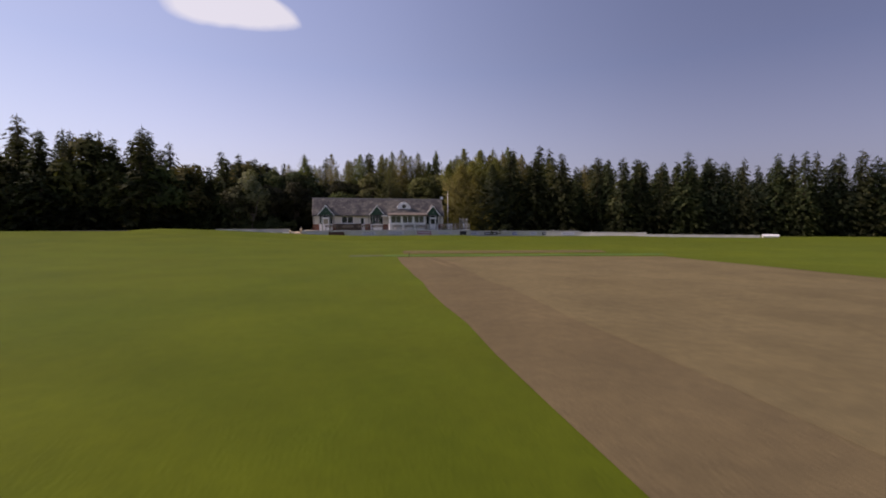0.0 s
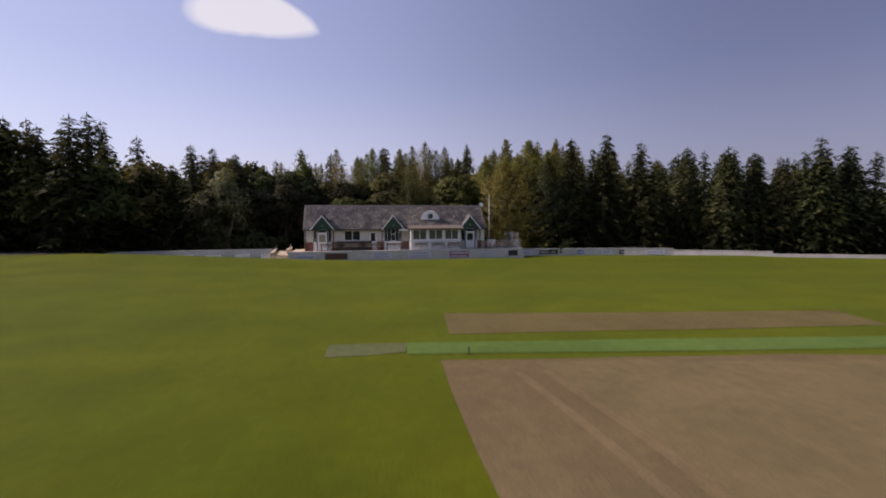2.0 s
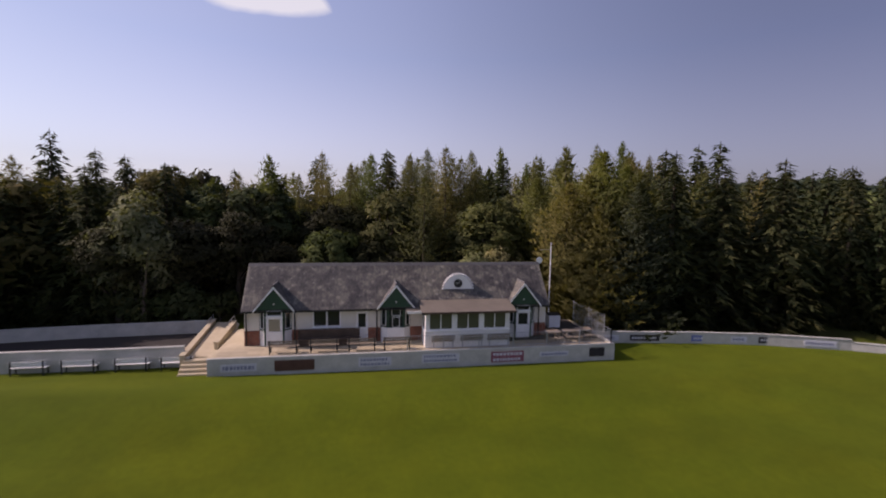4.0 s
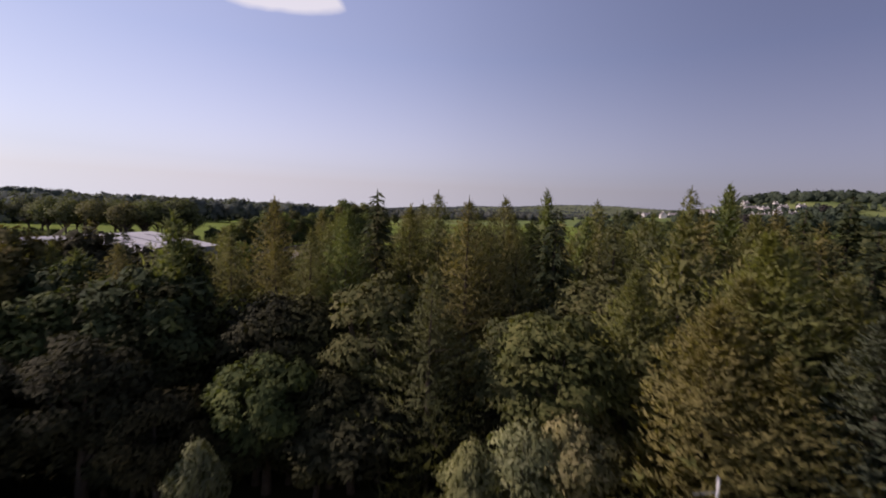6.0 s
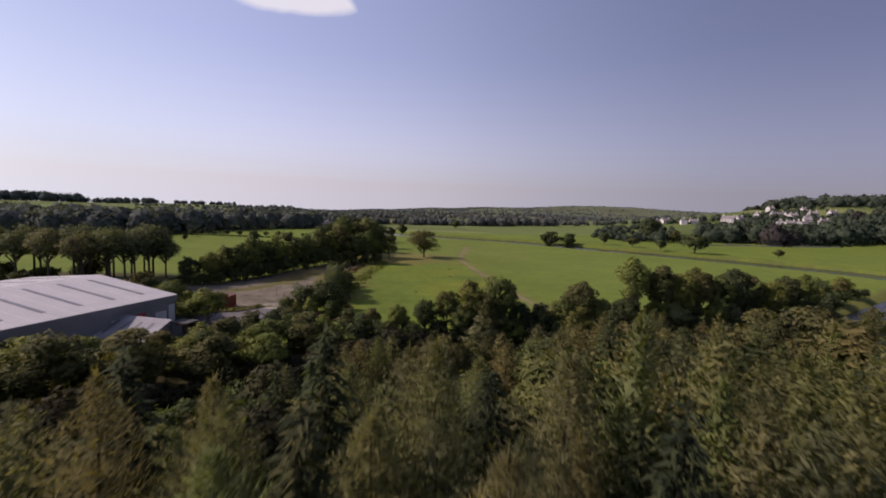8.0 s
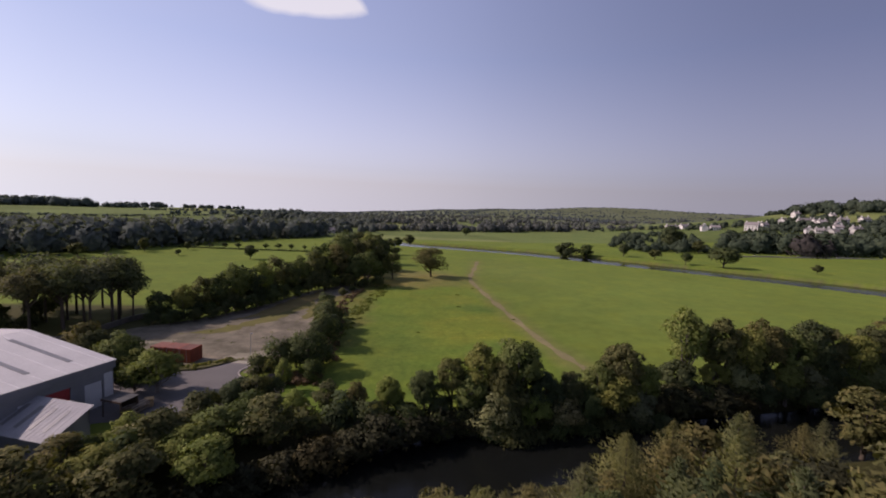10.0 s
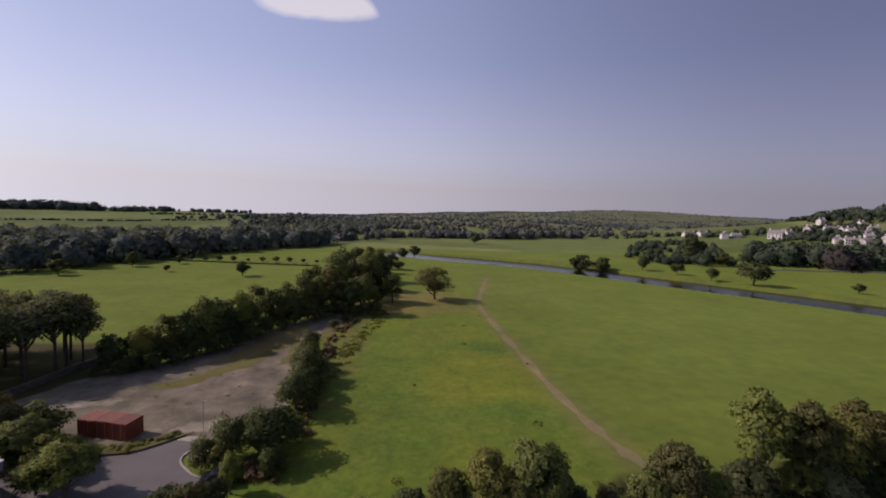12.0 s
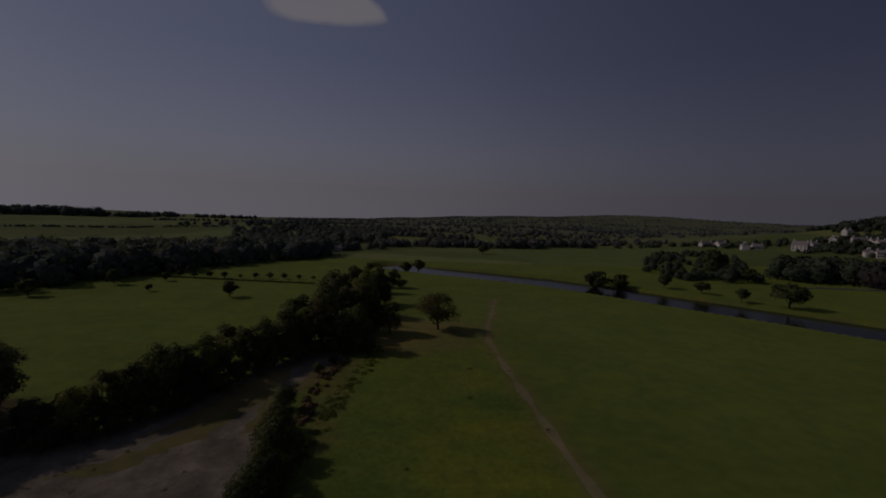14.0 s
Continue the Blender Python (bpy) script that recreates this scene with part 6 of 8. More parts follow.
canopy("bank_scrub", [(x_, float(np.interp(x_, [-33, -27, -21, -16.5], [168.5, 168.0, 168.6, 172.6])) + rgt.uniform(-0.8, 0.8), rgt.uniform(0.55, 1.1), rgt.uniform(0.45, 0.9)) for x_ in rgt.uniform(-32, -16.6, 75)], M["leaf_grass"], "nettles and rank grass on the earth bank", 50, 1.5, 26, "weeds", (6, 4))
canopy("weeds", [w for w in weeds if in_poly(np.array([w[0]]), np.array([w[1]]), [(-44, 166), (-8, 166), (-7, 200), (-4, 236), (-16, 212), (-26, 196), (-40, 186)])[0]], M["leaf_grass"], "straggling weeds along the yard's kerb and gravel", 46, 1.0, 23, "weeds", (5, 3), False)

# ---- the pavilion ----
PX0, PX1, PY, FLOOR_Z = -5.3, 15.05, 68.2, 1.12
EAVE_Y, EAVE_Z, RIDGE_Y, RIDGE_Z, BACK_Y = 67.82, 3.42, 70.2, 6.12, 72.2
pav = thing("pavilion", "long white cricket pavilion with grey slate roof and green gables", "pavilion", pose(4.9, 70, FLOOR_Z))


def pp(name, bm, mat, label="", under=None):
    return part(name, bm, mat, under or pav, label, placed=under is None)


PORCHES = [(-3.4, "door"), (4.33, "window"), (13.22, "door")]
openings = [(-1.1, 0.74, 2.14, 3.3), (1.7, 2.5, FLOOR_Z, 3.16)] + [(c - 1.0, c + 1.0, FLOOR_Z, 3.42) for c, _ in PORCHES]
for row in wall_rows(PX0, PX1, PY, PY + 0.25, 2.05, 3.5, openings):
    pp("wall", boxes(row), M["render_white"], "cream-white rendered front wall")
for row in wall_rows(PX0 - 0.02, PX1 + 0.02, PY - 0.03, PY + 0.25, FLOOR_Z - 0.1, 2.05, [(a, b, c - 0.2, d) for a, b, c, d in openings if c < 2]):
    pp("plinth", boxes(row), M["brick"], "red brick plinth")
gable = [(PY + 0.25, FLOOR_Z - 0.1), (PY + 0.25, 3.55), (RIDGE_Y, RIDGE_Z - 0.3), (BACK_Y, 3.55), (BACK_Y, FLOOR_Z - 0.1)]
pp("gable_wall", prism(gable, 0.25, "x", PX0), M["render_white"])
pp("gable_wall", prism(gable, 0.25, "x", PX1 - 0.25), M["render_white"])
pp("back_wall", boxes((PX0, PX1, BACK_Y, BACK_Y + 0.25, FLOOR_Z - 0.1, 3.5)), M["render_white"])
RX0, RX1 = PX0 - 0.12, PX1 + 0.12
roof = pp("roof", prism([(EAVE_Y, EAVE_Z - 0.1), (EAVE_Y, EAVE_Z), (RIDGE_Y, RIDGE_Z), (2 * RIDGE_Y - EAVE_Y, EAVE_Z), (2 * RIDGE_Y - EAVE_Y, EAVE_Z - 0.1), (RIDGE_Y, RIDGE_Z - 0.14)], RX1 - RX0, "x", RX0), M["slate"], "weathered grey-purple slate roof")
pp("gutter", boxes((RX0, RX1, EAVE_Y - 0.12, EAVE_Y - 0.01, EAVE_Z - 0.12, EAVE_Z - 0.02)), M["black_metal"], "black gutter under the slates")
for x_ in (PX0 + 0.12, -2.2, 3.08, 14.5):
    pp("downpipe", tube(bmesh.new(), (x_, PY - 0.09, FLOOR_Z), (x_, PY - 0.09, EAVE_Z - 0.1), 0.04, 0.04), M["black_metal"])
for k in range(46):
    a_ = RX0 + (RX1 - RX0) * k / 46
    pp("ridge_tile", prism([(RIDGE_Y - 0.16, RIDGE_Z - 0.13), (RIDGE_Y, RIDGE_Z + 0.06), (RIDGE_Y + 0.16, RIDGE_Z - 0.13), (RIDGE_Y, RIDGE_Z + 0.02)], (RX1 - RX0) / 46 - 0.012, "x", a_), M["slate_lead"], under=roof)
for x_ in (RX0 + 0.02, RX1 - 0.06):
    pp("bargeboard", prism([(EAVE_Y, EAVE_Z - 0.22), (EAVE_Y, EAVE_Z - 0.02), (RIDGE_Y, RIDGE_Z - 0.02), (RIDGE_Y, RIDGE_Z - 0.24)], 0.05, "x", x_), M["dark_wood"])


def frame_bars(x0, x1, z0, z1, y, bar, depth, ups=(), acrosses=()):
    rows = [(x0, x1, y, y + depth, z0, z0 + bar), (x0, x1, y, y + depth, z1 - bar, z1), (x0, x0 + bar, y, y + depth, z0 + bar, z1 - bar), (x1 - bar, x1, y, y + depth, z0 + bar, z1 - bar)]
    rows += [(u_ - bar / 2, u_ + bar / 2, y, y + depth, z0 + bar, z1 - bar) for u_ in ups]
    rows += [(x0 + bar, x1 - bar, y + 0.01, y + depth, a_ - bar / 2, a_ + bar / 2) for a_ in acrosses]
    return boxes(*rows, bevel=0.006)


def window_at(x0, x1, z0, z1, y, ups=(), acrosses=(), glass="glass", bar=0.07):
    w = pp("window", frame_bars(x0, x1, z0, z1, y, bar, 0.09, ups, acrosses), M["white_paint"], "white-framed window")
    edges = [x0] + list(ups) + [x1]
    for a_, b_ in zip(edges[:-1], edges[1:]):
        part("pane", boxes((a_ + bar / 2, b_ - bar / 2, y + 0.05, y + 0.062, z0 + bar / 2, z1 - bar / 2)), M[glass], w, "dark window glass")
    part("sill", boxes((x0 - 0.06, x1 + 0.06, y - 0.07, y + 0.05, z0 - 0.07, z0), bevel=0.01), M["white_paint"], w)
    return w


window_at(-1.1, 0.74, 2.14, 3.3, PY + 0.03, (-0.18,), (), bar=0.1)


def door_at(x0, x1, z1, y, glass):
    d_ = pp("door", boxes((x0 + 0.06, x1 - 0.06, y + 0.02, y + 0.07, FLOOR_Z + 0.01, FLOOR_Z + 0.95), (x0 + 0.06, x0 + 0.16, y + 0.02, y + 0.07, FLOOR_Z + 0.95, z1 - 0.06), (x1 - 0.16, x1 - 0.06, y + 0.02, y + 0.07, FLOOR_Z + 0.95, z1 - 0.06), (x0 + 0.16, x1 - 0.16, y + 0.02, y + 0.07, z1 - 0.16, z1 - 0.06), bevel=0.006), M["white_paint"], "white half-glazed door")
    part("frame", boxes((x0, x0 + 0.06, y - 0.01, y + 0.1, FLOOR_Z, z1), (x1 - 0.06, x1, y - 0.01, y + 0.1, FLOOR_Z, z1), (x0 + 0.06, x1 - 0.06, y - 0.01, y + 0.1, z1 - 0.06, z1)), M["white_paint"], d_)
    part("pane", boxes((x0 + 0.16, x1 - 0.16, y + 0.035, y + 0.05, FLOOR_Z + 0.95, z1 - 0.16)), M[glass], d_)
    part("handle", boxes((x1 - 0.15, x1 - 0.11, y - 0.02, y + 0.02, FLOOR_Z + 0.92, FLOOR_Z + 1.06), bevel=0.008), M["grey_metal"], d_, "small metal handle")


door_at(1.7, 2.5, 3.16, PY + 0.05, "glass")


def porch(c, what):
    """A gabled porch over a canted bay: white lower panels, a door or windows, green gable and white bargeboards."""
    yf, half, foot, apex = 67.62, 1.18, 3.5, 4.96
    canted = [(c - 1.05, PY + 0.1), (c - 0.56, 67.8), (c + 0.56, 67.8), (c + 1.05, PY + 0.1)]
    for i, ((ax, ay), (bx, by)) in enumerate(zip(canted[:-1], canted[1:])):
        L, an = math.hypot(bx - ax, by - ay), math.atan2(by - ay, bx - ax)
        m_ = Matrix.LocRotScale((ax, ay, 0), Euler((0, 0, an)), None)
        front = i == 1
        if not (front and what == "door"):
            bm = boxes((0.0, L, 0, 0.1, FLOOR_Z - 0.05, 2.08))
            bmesh.ops.transform(bm, matrix=m_, verts=bm.verts)
            pp("panel", bm, M["white_paint"], "white panelled lower wall")
            bm = frame_bars(0.02, L - 0.02, 2.08, 3.4, 0.0, 0.07, 0.08 if not front else 0.06, (), (2.86,))
            bmesh.ops.transform(bm, matrix=m_, verts=bm.verts)
            w = pp("window", bm, M["green_paint"], "dark green bay window with white sashes" if front else "green-framed side window")
            for f0, f1, z0, z1 in ((0.24, 0.76, 2.9, 3.39), (0.28, 0.72, 2.12, 2.82)) if front else ((0.2, 0.8, 2.2, 3.3),):
                bm = frame_bars(L * f0, L * f1, z0, z1, -0.02, 0.03, 0.07, (), ())
                bmesh.ops.transform(bm, matrix=m_, verts=bm.verts)
                part("sash", bm, M["white_paint"], w, "white sash")
            bm = boxes((0.05, L - 0.05, 0.04, 0.055, 2.12, 3.36))
            bmesh.ops.transform(bm, matrix=m_, verts=bm.verts)
            part("pane", bm, M["glass"], w)
        if i != 1:
            bm = boxes((-0.035, 0.035, -0.02, 0.1, 2.08, 3.45))
            bmesh.ops.transform(bm, matrix=m_, verts=bm.verts)
            pp("post", bm, M["green_paint"], "dark green corner post")
    if what == "door":
        door_at(c - 0.5, c + 0.5, 3.02, 67.76, "glass_pale" if c < 0 else "glass")
        window_at(c - 0.5, c + 0.5, 3.04, 3.42, 67.78, (), (), "glass")
        for s_ in (-1, 1):
            pp("post", boxes((c + s_ * 0.56 - 0.045, c + s_ * 0.56 + 0.045, 67.74, 67.9, FLOOR_Z, 3.45)), M["green_paint"], "dark green corner post")
    pp("gable_board", prism([(c - half + 0.12, foot), (c, apex - 0.14), (c + half - 0.12, foot)], 0.08, "y", yf + 0.1), M["green_paint"], "dark green gable board")
    bm = bmesh.new()
    tube(bm, (c, yf + 0.06, 3.86), (c, yf + 0.12, 3.86), 0.07, 0.07, 4)
    pp("boss", bm, M["wall_white"], "small pale diamond boss")
    back = EAVE_Y + (apex - EAVE_Z) / (RIDGE_Z - EAVE_Z) * (RIDGE_Y - EAVE_Y) + 0.1
    for s_ in (-1, 1):
        k = (apex - foot) / half
        pts = [(c + s_ * (half + 0.08), foot - 0.08 * k - 0.1), (c + s_ * (half + 0.08), foot - 0.08 * k + 0.06), (c, apex + 0.06), (c, apex - 0.12)]
        pp("bargeboard", prism(pts, 0.05, "y", yf - 0.01), M["white_paint"], "white bargeboard")
        # the slope of the little roof, from its front to where it dies into the main roof
        e = (c + s_ * (half + 0.06), foot - 0.06 * k)
        bm = bmesh.new()
        yb_e = EAVE_Y + 0.02
        vs = [(c, yf, apex + 0.06), (e[0], yf, e[1] + 0.06), (e[0], yb_e, e[1] + 0.06), (c, back, apex + 0.06)]
        lo = [(x_, y_, z_ - 0.07) for x_, y_, z_ in vs]
        va, vb = [bm.verts.new(p) for p in vs], [bm.verts.new(p) for p in lo]
        bm.faces.new(va)
        bm.faces.new(vb[::-1])
        for q in range(4):
            bm.faces.new((va[q], vb[q], vb[(q + 1) % 4], va[(q + 1) % 4]))
        pp("porch_roof", bm, M["slate"], "small slate slope")
    bm = bmesh.new()
    tube(bm, (c, yf - 0.02, apex + 0.08), (c, back, apex + 0.08), 0.07, 0.07, 8)
    pp("porch_ridge", bm, M["slate_lead"])


for c_, w_ in PORCHES:
    porch(c_, w_)
# half-round ventilator on the roof
vx, vy, vz, vr = 8.72, 68.72, 4.42, 1.02
arc = [(vx + vr * math.cos(a_), vz + vr * 1.05 * math.sin(a_)) for a_ in np.linspace(0, math.pi, 21)]
vent = pp("roof_vent", prism([(vx - vr, vz - 0.12)] + arc[::-1] + [(vx + vr, vz - 0.12)], 0.12, "y", vy), M["white_paint"], "white half-round roof ventilator")
arc_in = [(vx + (vr - 0.03) * math.cos(a_), vz + (vr - 0.03) * 1.05 * math.sin(a_)) for a_ in np.linspace(0, math.pi, 13)]
part("barrel", prism(arc_in, 1.25, "y", vy + 0.13), M["slate_lead"], vent, "lead-covered barrel behind the ventilator")
part("base", boxes((vx - vr + 0.02, vx + vr - 0.02, vy + 0.02, vy + 1.0, 3.9, vz - 0.13)), M["slate"], vent)
for k in range(17):
    a_ = math.pi * (k + 0.5) / 17
    bm = boxes((-0.045, 0.045, -0.05, 0.14, 0, 0.11), bevel=0.01)
    bmesh.ops.transform(bm, matrix=Matrix.Translation((vx + vr * math.cos(a_), vy, vz + vr * 1.05 * math.sin(a_))) @ Matrix.Rotation(math.pi / 2 - a_, 4, "Y"), verts=bm.verts)
    part("tooth", bm, M["white_paint"], vent)
bm = bmesh.new()
tube(bm, (vx, vy - 0.03, vz + 0.45), (vx, vy + 0.02, vz + 0.45), 0.3, 0.3, 20)
dial = part("clock_dial", bm, M["black_metal"], vent, "dark round clock dial")
for a_ in (0.6, -1.1):
    bm = boxes((-0.012, 0.012, -0.012, 0, 0, 0.2))
    bmesh.ops.transform(bm, matrix=Matrix.Translation((vx, vy - 0.032, vz + 0.45)) @ Matrix.Rotation(a_, 4, "Y"), verts=bm.verts)
    part("clock_hand", bm, M["white_paint"], vent)
# glazed veranda
VX0, VX1, VY = 6.12, 11.75, 66.3
pp("veranda_wall", boxes((VX0, VX1, VY, VY + 0.18, FLOOR_Z - 0.1, 2.16), (VX0, VX0 + 0.18, VY + 0.18, PY - 0.04, FLOOR_Z - 0.1, 2.16), (VX1 - 0.18, VX1, VY + 0.18, PY - 0.04, FLOOR_Z - 0.1, 2.16)), M["white_paint"], "white low veranda wall")
pp("veranda_sill", boxes((VX0 - 0.06, VX1 + 0.06, VY - 0.08, VY + 0.1, 2.16, 2.23), bevel=0.01), M["white_paint"])
for k in range(4):
    x_ = VX0 + (VX1 - VX0 - 0.22) * k / 3
    pp("veranda_post", boxes((x_, x_ + 0.22, VY + 0.0, VY + 0.2, 2.23, 3.36), bevel=0.01), M["white_paint"], "white veranda post")
    if k < 3:
        window_at(x_ + 0.23, x_ + (VX1 - VX0 - 0.22) / 3 - 0.01, 2.24, 3.34, VY + 0.06, (x_ + 0.11 + (VX1 - VX0 - 0.22) / 6,), (), "glass_green", 0.06)
for x_ in (VX0, VX1 - 0.12):
    w = pp("side_window", boxes((x_, x_ + 0.12, VY + 0.2, VY + 0.3, 2.17, 3.36), (x_, x_ + 0.12, PY - 0.15, PY - 0.05, 2.17, 3.36), (x_, x_ + 0.12, VY + 0.95, VY + 1.03, 2.17, 3.36), (x_, x_ + 0.12, VY + 0.3, PY - 0.15, 3.28, 3.36)), M["white_paint"], "white side window")
    part("pane", boxes((x_ + 0.05, x_ + 0.065, VY + 0.3, PY - 0.15, 2.17, 3.28)), M["glass_green"], w)
pp("veranda_roof", prism([(VY - 0.28, 3.4), (VY - 0.28, 3.48), (EAVE_Y + 0.28, 3.86), (EAVE_Y + 0.28, 3.78)], VX1 - VX0 + 0.65, "x", VX0 - 0.27), M["felt"], "brown felt veranda roof")
pp("fascia", boxes((VX0 - 0.29, VX1 + 0.4, VY - 0.31, VY - 0.282, 3.34, 3.49)), M["dark_wood"])
pp("canopy", prism([(66.95, 3.28), (66.95, 3.36), (EAVE_Y - 0.13, 3.46), (EAVE_Y - 0.13, 3.38)], 1.0, "x", 4.98), M["felt"], "small flat canopy beside the veranda")
pp("fascia", boxes((4.98, 5.98, 66.91, 66.948, 3.22, 3.4)), M["white_paint"])
pp("ceiling_board", boxes((VX0 + 0.02, VX1 - 0.02, VY + 0.2, PY - 0.02, 3.36, 3.39)), M["white_paint"])
# slates: 15 courses on the slope that faces the field
U = Vector((0, RIDGE_Y - EAVE_Y, RIDGE_Z - EAVE_Z))
SL = U.length
U.normalize()
NRM = Vector((0, -U.z, U.y))
srng = random.Random(9)
COURSES, WIDE = 18, 0.25


def slate_mesh(k):
    w, l, t_ = WIDE * 0.5 - 0.006, SL / COURSES + 0.05, 0.014
    r_ = random.Random(k)
    j = [r_.uniform(-0.006, 0.006) for _ in range(4)]
    vs = []
    for zz in (0.004, 0.004 + t_):
        for (a_, b_), q in zip(((-w, 0), (w, 0), (w, l), (-w, l)), j):
            tilt = 0.008 * (1 - b_ / l)
            p = Vector((a_, 0, 0)) + U * (b_ + q) + NRM * (zz + tilt)
            vs.append(p)
    fs = [(0, 3, 2, 1), (4, 5, 6, 7), (0, 1, 5, 4), (1, 2, 6, 5), (2, 3, 7, 6), (3, 0, 4, 7)]
    return vs, fs


SLATES = [slate_mesh(k) for k in range(5)]
SLATE_ME = [mesh_from("slate", vs, fs, M["slate"]) for vs, fs in SLATES]
rest_v, rest_f = [], []
for r_ in range(COURSES):
    n_ = int((RX1 - RX0) / WIDE)
    for k in range(n_):
        x_ = RX0 + WIDE * (k + 0.5 + (0.25 if r_ % 2 else -0.0)) + 0.1
        if x_ > RX1 - 0.12:
            continue
        o = Vector((x_, EAVE_Y, EAVE_Z)) + U * (SL / COURSES * r_ - 0.02)
        q = srng.randrange(5)
        if 4.6 < x_ < 9.4 and 2 <= r_ <= 16:
            s_ = part("slate", SLATE_ME[q], None, roof)
            s_.matrix_basis = Matrix.Translation(o)
        else:
            b_ = len(rest_v)
            rest_v += [o + p for p in SLATES[q][0]]
            rest_f += [tuple(b_ + i for i in f) for f in SLATES[q][1]]
slates = part("slate_course", mesh_from("slate_course", rest_v, rest_f, M["slate"]), None, roof, "courses of weathered grey slates")
slates["kind"] = "stuff"

# ---- terrace ----
TX0, TX1, TY = -6.75, 18.95, 65.5
terrace = thing("terrace", "raised paved terrace with white front wall before the pavilion", "terrace", pose(6, 67, 0), kind="structure")
part("terrace_floor", boxes((TX0 + 0.02, TX1 - 0.02, TY + 0.2, PY + 4.2, -0.3, FLOOR_Z - 0.045)), M["sandstone"], terrace, placed=True)
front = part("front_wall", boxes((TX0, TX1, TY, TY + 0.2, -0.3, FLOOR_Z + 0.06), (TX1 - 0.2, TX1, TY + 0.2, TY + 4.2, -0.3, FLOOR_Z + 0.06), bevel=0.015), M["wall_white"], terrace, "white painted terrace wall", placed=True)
flag = [mesh_from("flag", [(x_, y_, z_) for z_ in (-0.04, 0) for x_, y_ in ((-0.42, -0.29), (0.42, -0.29), (0.42, 0.29), (-0.42, 0.29))], [(0, 3, 2, 1), (4, 5, 6, 7), (0, 1, 5, 4), (1, 2, 6, 5), (2, 3, 7, 6), (3, 0, 4, 7)], M["paving"])]
for j in range(4):
    for k in range(29):
        x_, y_ = TX0 + 0.7 + 0.85 * k, TY + 0.52 + 0.6 * j
        if x_ < TX1 - 0.65 and not (VX0 - 0.4 < x_ < VX1 + 0.4 and y_ > VY - 0.3) and y_ < 67.5:
            f_ = part("flagstone", flag[0], None, terrace)
            f_.matrix_parent_inverse = terrace.matrix_basis.inverted()
            f_.matrix_basis = Matrix.Translation((x_, y_, FLOOR_Z - 0.002))


def bars(x0, x1, z0, z1, y, mat, parent, seed, lines=1):
    """Writing too small to read: plain bars."""
    r_ = random.Random(seed)
    rows = []
    for ln in range(lines):
        za = z1 - (z1 - z0) * (ln + 0.85) / lines
        zb = z1 - (z1 - z0) * (ln + 0.2) / lines
        x_ = x0
        while x_ < x1 - 0.05:
            w_ = min(r_.uniform(0.06, 0.16), x1 - x_)
            rows.append((x_, x_ + w_, y - 0.004, y, za, zb))
            x_ += w_ + 0.05
    for row in rows:
        part("lettering_bar", boxes(row), mat, parent)


def board(x0, x1, z0, z1, y, mat, label, ink, seed, lines=2):
    b_ = thing("advert_board", label, "sign", pose((x0 + x1) / 2, y, z0), "advertising boards on the boundary walls")
    part("panel", boxes((x0, x1, y - 0.03, y - 0.002, z0, z1), bevel=0.004), mat, b_, placed=True)
    if ink:
        r_ = random.Random(seed)
        rows = []
        for ln in range(lines):
            za, zb = z1 - (z1 - z0) * (ln + 0.78) / lines, z1 - (z1 - z0) * (ln + 0.25) / lines
            x_ = x0 + 0.12
            while x_ < x1 - 0.2:
                w_ = min(r_.uniform(0.08, 0.2), x1 - 0.12 - x_)
                rows.append((x_, x_ + w_, y - 0.036, y - 0.031, za, zb))
                x_ += w_ + 0.06
        for row in rows:
            part("lettering_bar", boxes(row), ink, b_, placed=True)


M["board_brown"] = surf("brown_board", (0.06, 0.028, 0.022), (0.1, 0.048, 0.036), 2, 0.6, 20, 0.03)
M["board_red"] = surf("red_board", (0.2, 0.055, 0.08), (0.28, 0.09, 0.12), 2, 0.6, 20, 0.03)
M["board_blue"] = surf("blue_board", (0.1, 0.13, 0.3), (0.15, 0.19, 0.4), 2, 0.6, 20, 0.03)
M["board_black"] = surf("black_board", (0.02, 0.02, 0.025), (0.035, 0.03, 0.035), 2, 0.6, 20, 0.03)
M["board_pale"] = surf("pale_board", (0.46, 0.47, 0.52), (0.58, 0.58, 0.62), 2, 0.6, 20, 0.03)
M["ink"] = surf("faded_ink", (0.15, 0.16, 0.24), (0.24, 0.25, 0.33), 2, 0.7, 20, 0.0)
board(-6.0, -4.0, 0.38, 0.82, TY - 0.002, M["board_pale"], "pale advertising board with unreadable blue lettering", M["ink"], 1, 1)
board(-3.0, -0.7, 0.3, 0.95, TY - 0.002, M["board_brown"], "dark brown advertising board on the terrace wall", None, 2)
board(1.9, 3.9, 0.35, 0.9, TY - 0.002, M["board_pale"], "pale advertising board with faded lettering", M["ink"], 3)
board(5.8, 8.2, 0.4, 0.95, TY - 0.002, M["board_pale"], "pale advertising board with dark lettering", M["ink"], 4)
board(10.3, 12.5, 0.25, 0.95, TY - 0.002, M["board_red"], "faded red advertising board with pale lettering", M["board_pale"], 5)
board(13.6, 15.6, 0.5, 0.8, TY - 0.002, M["board_pale"], "pale advertising board with a line of dark lettering", M["ink"], 6, 1)
board(17.1, 18.2, 0.35, 0.95, TY - 0.002, M["board_black"], "black advertising board on the terrace wall", None, 7)

# the slab's dark colour stands for the shade right of the veranda
side = part("side_floor_shade", boxes((VX1 + 0.15, TX1 - 0.25, 67.15, 72.3, FLOOR_Z - 0.044, FLOOR_Z + 0.012)), M["tarmac"], terrace, "dark slab standing for the shade round the pavilion's end", placed=True)
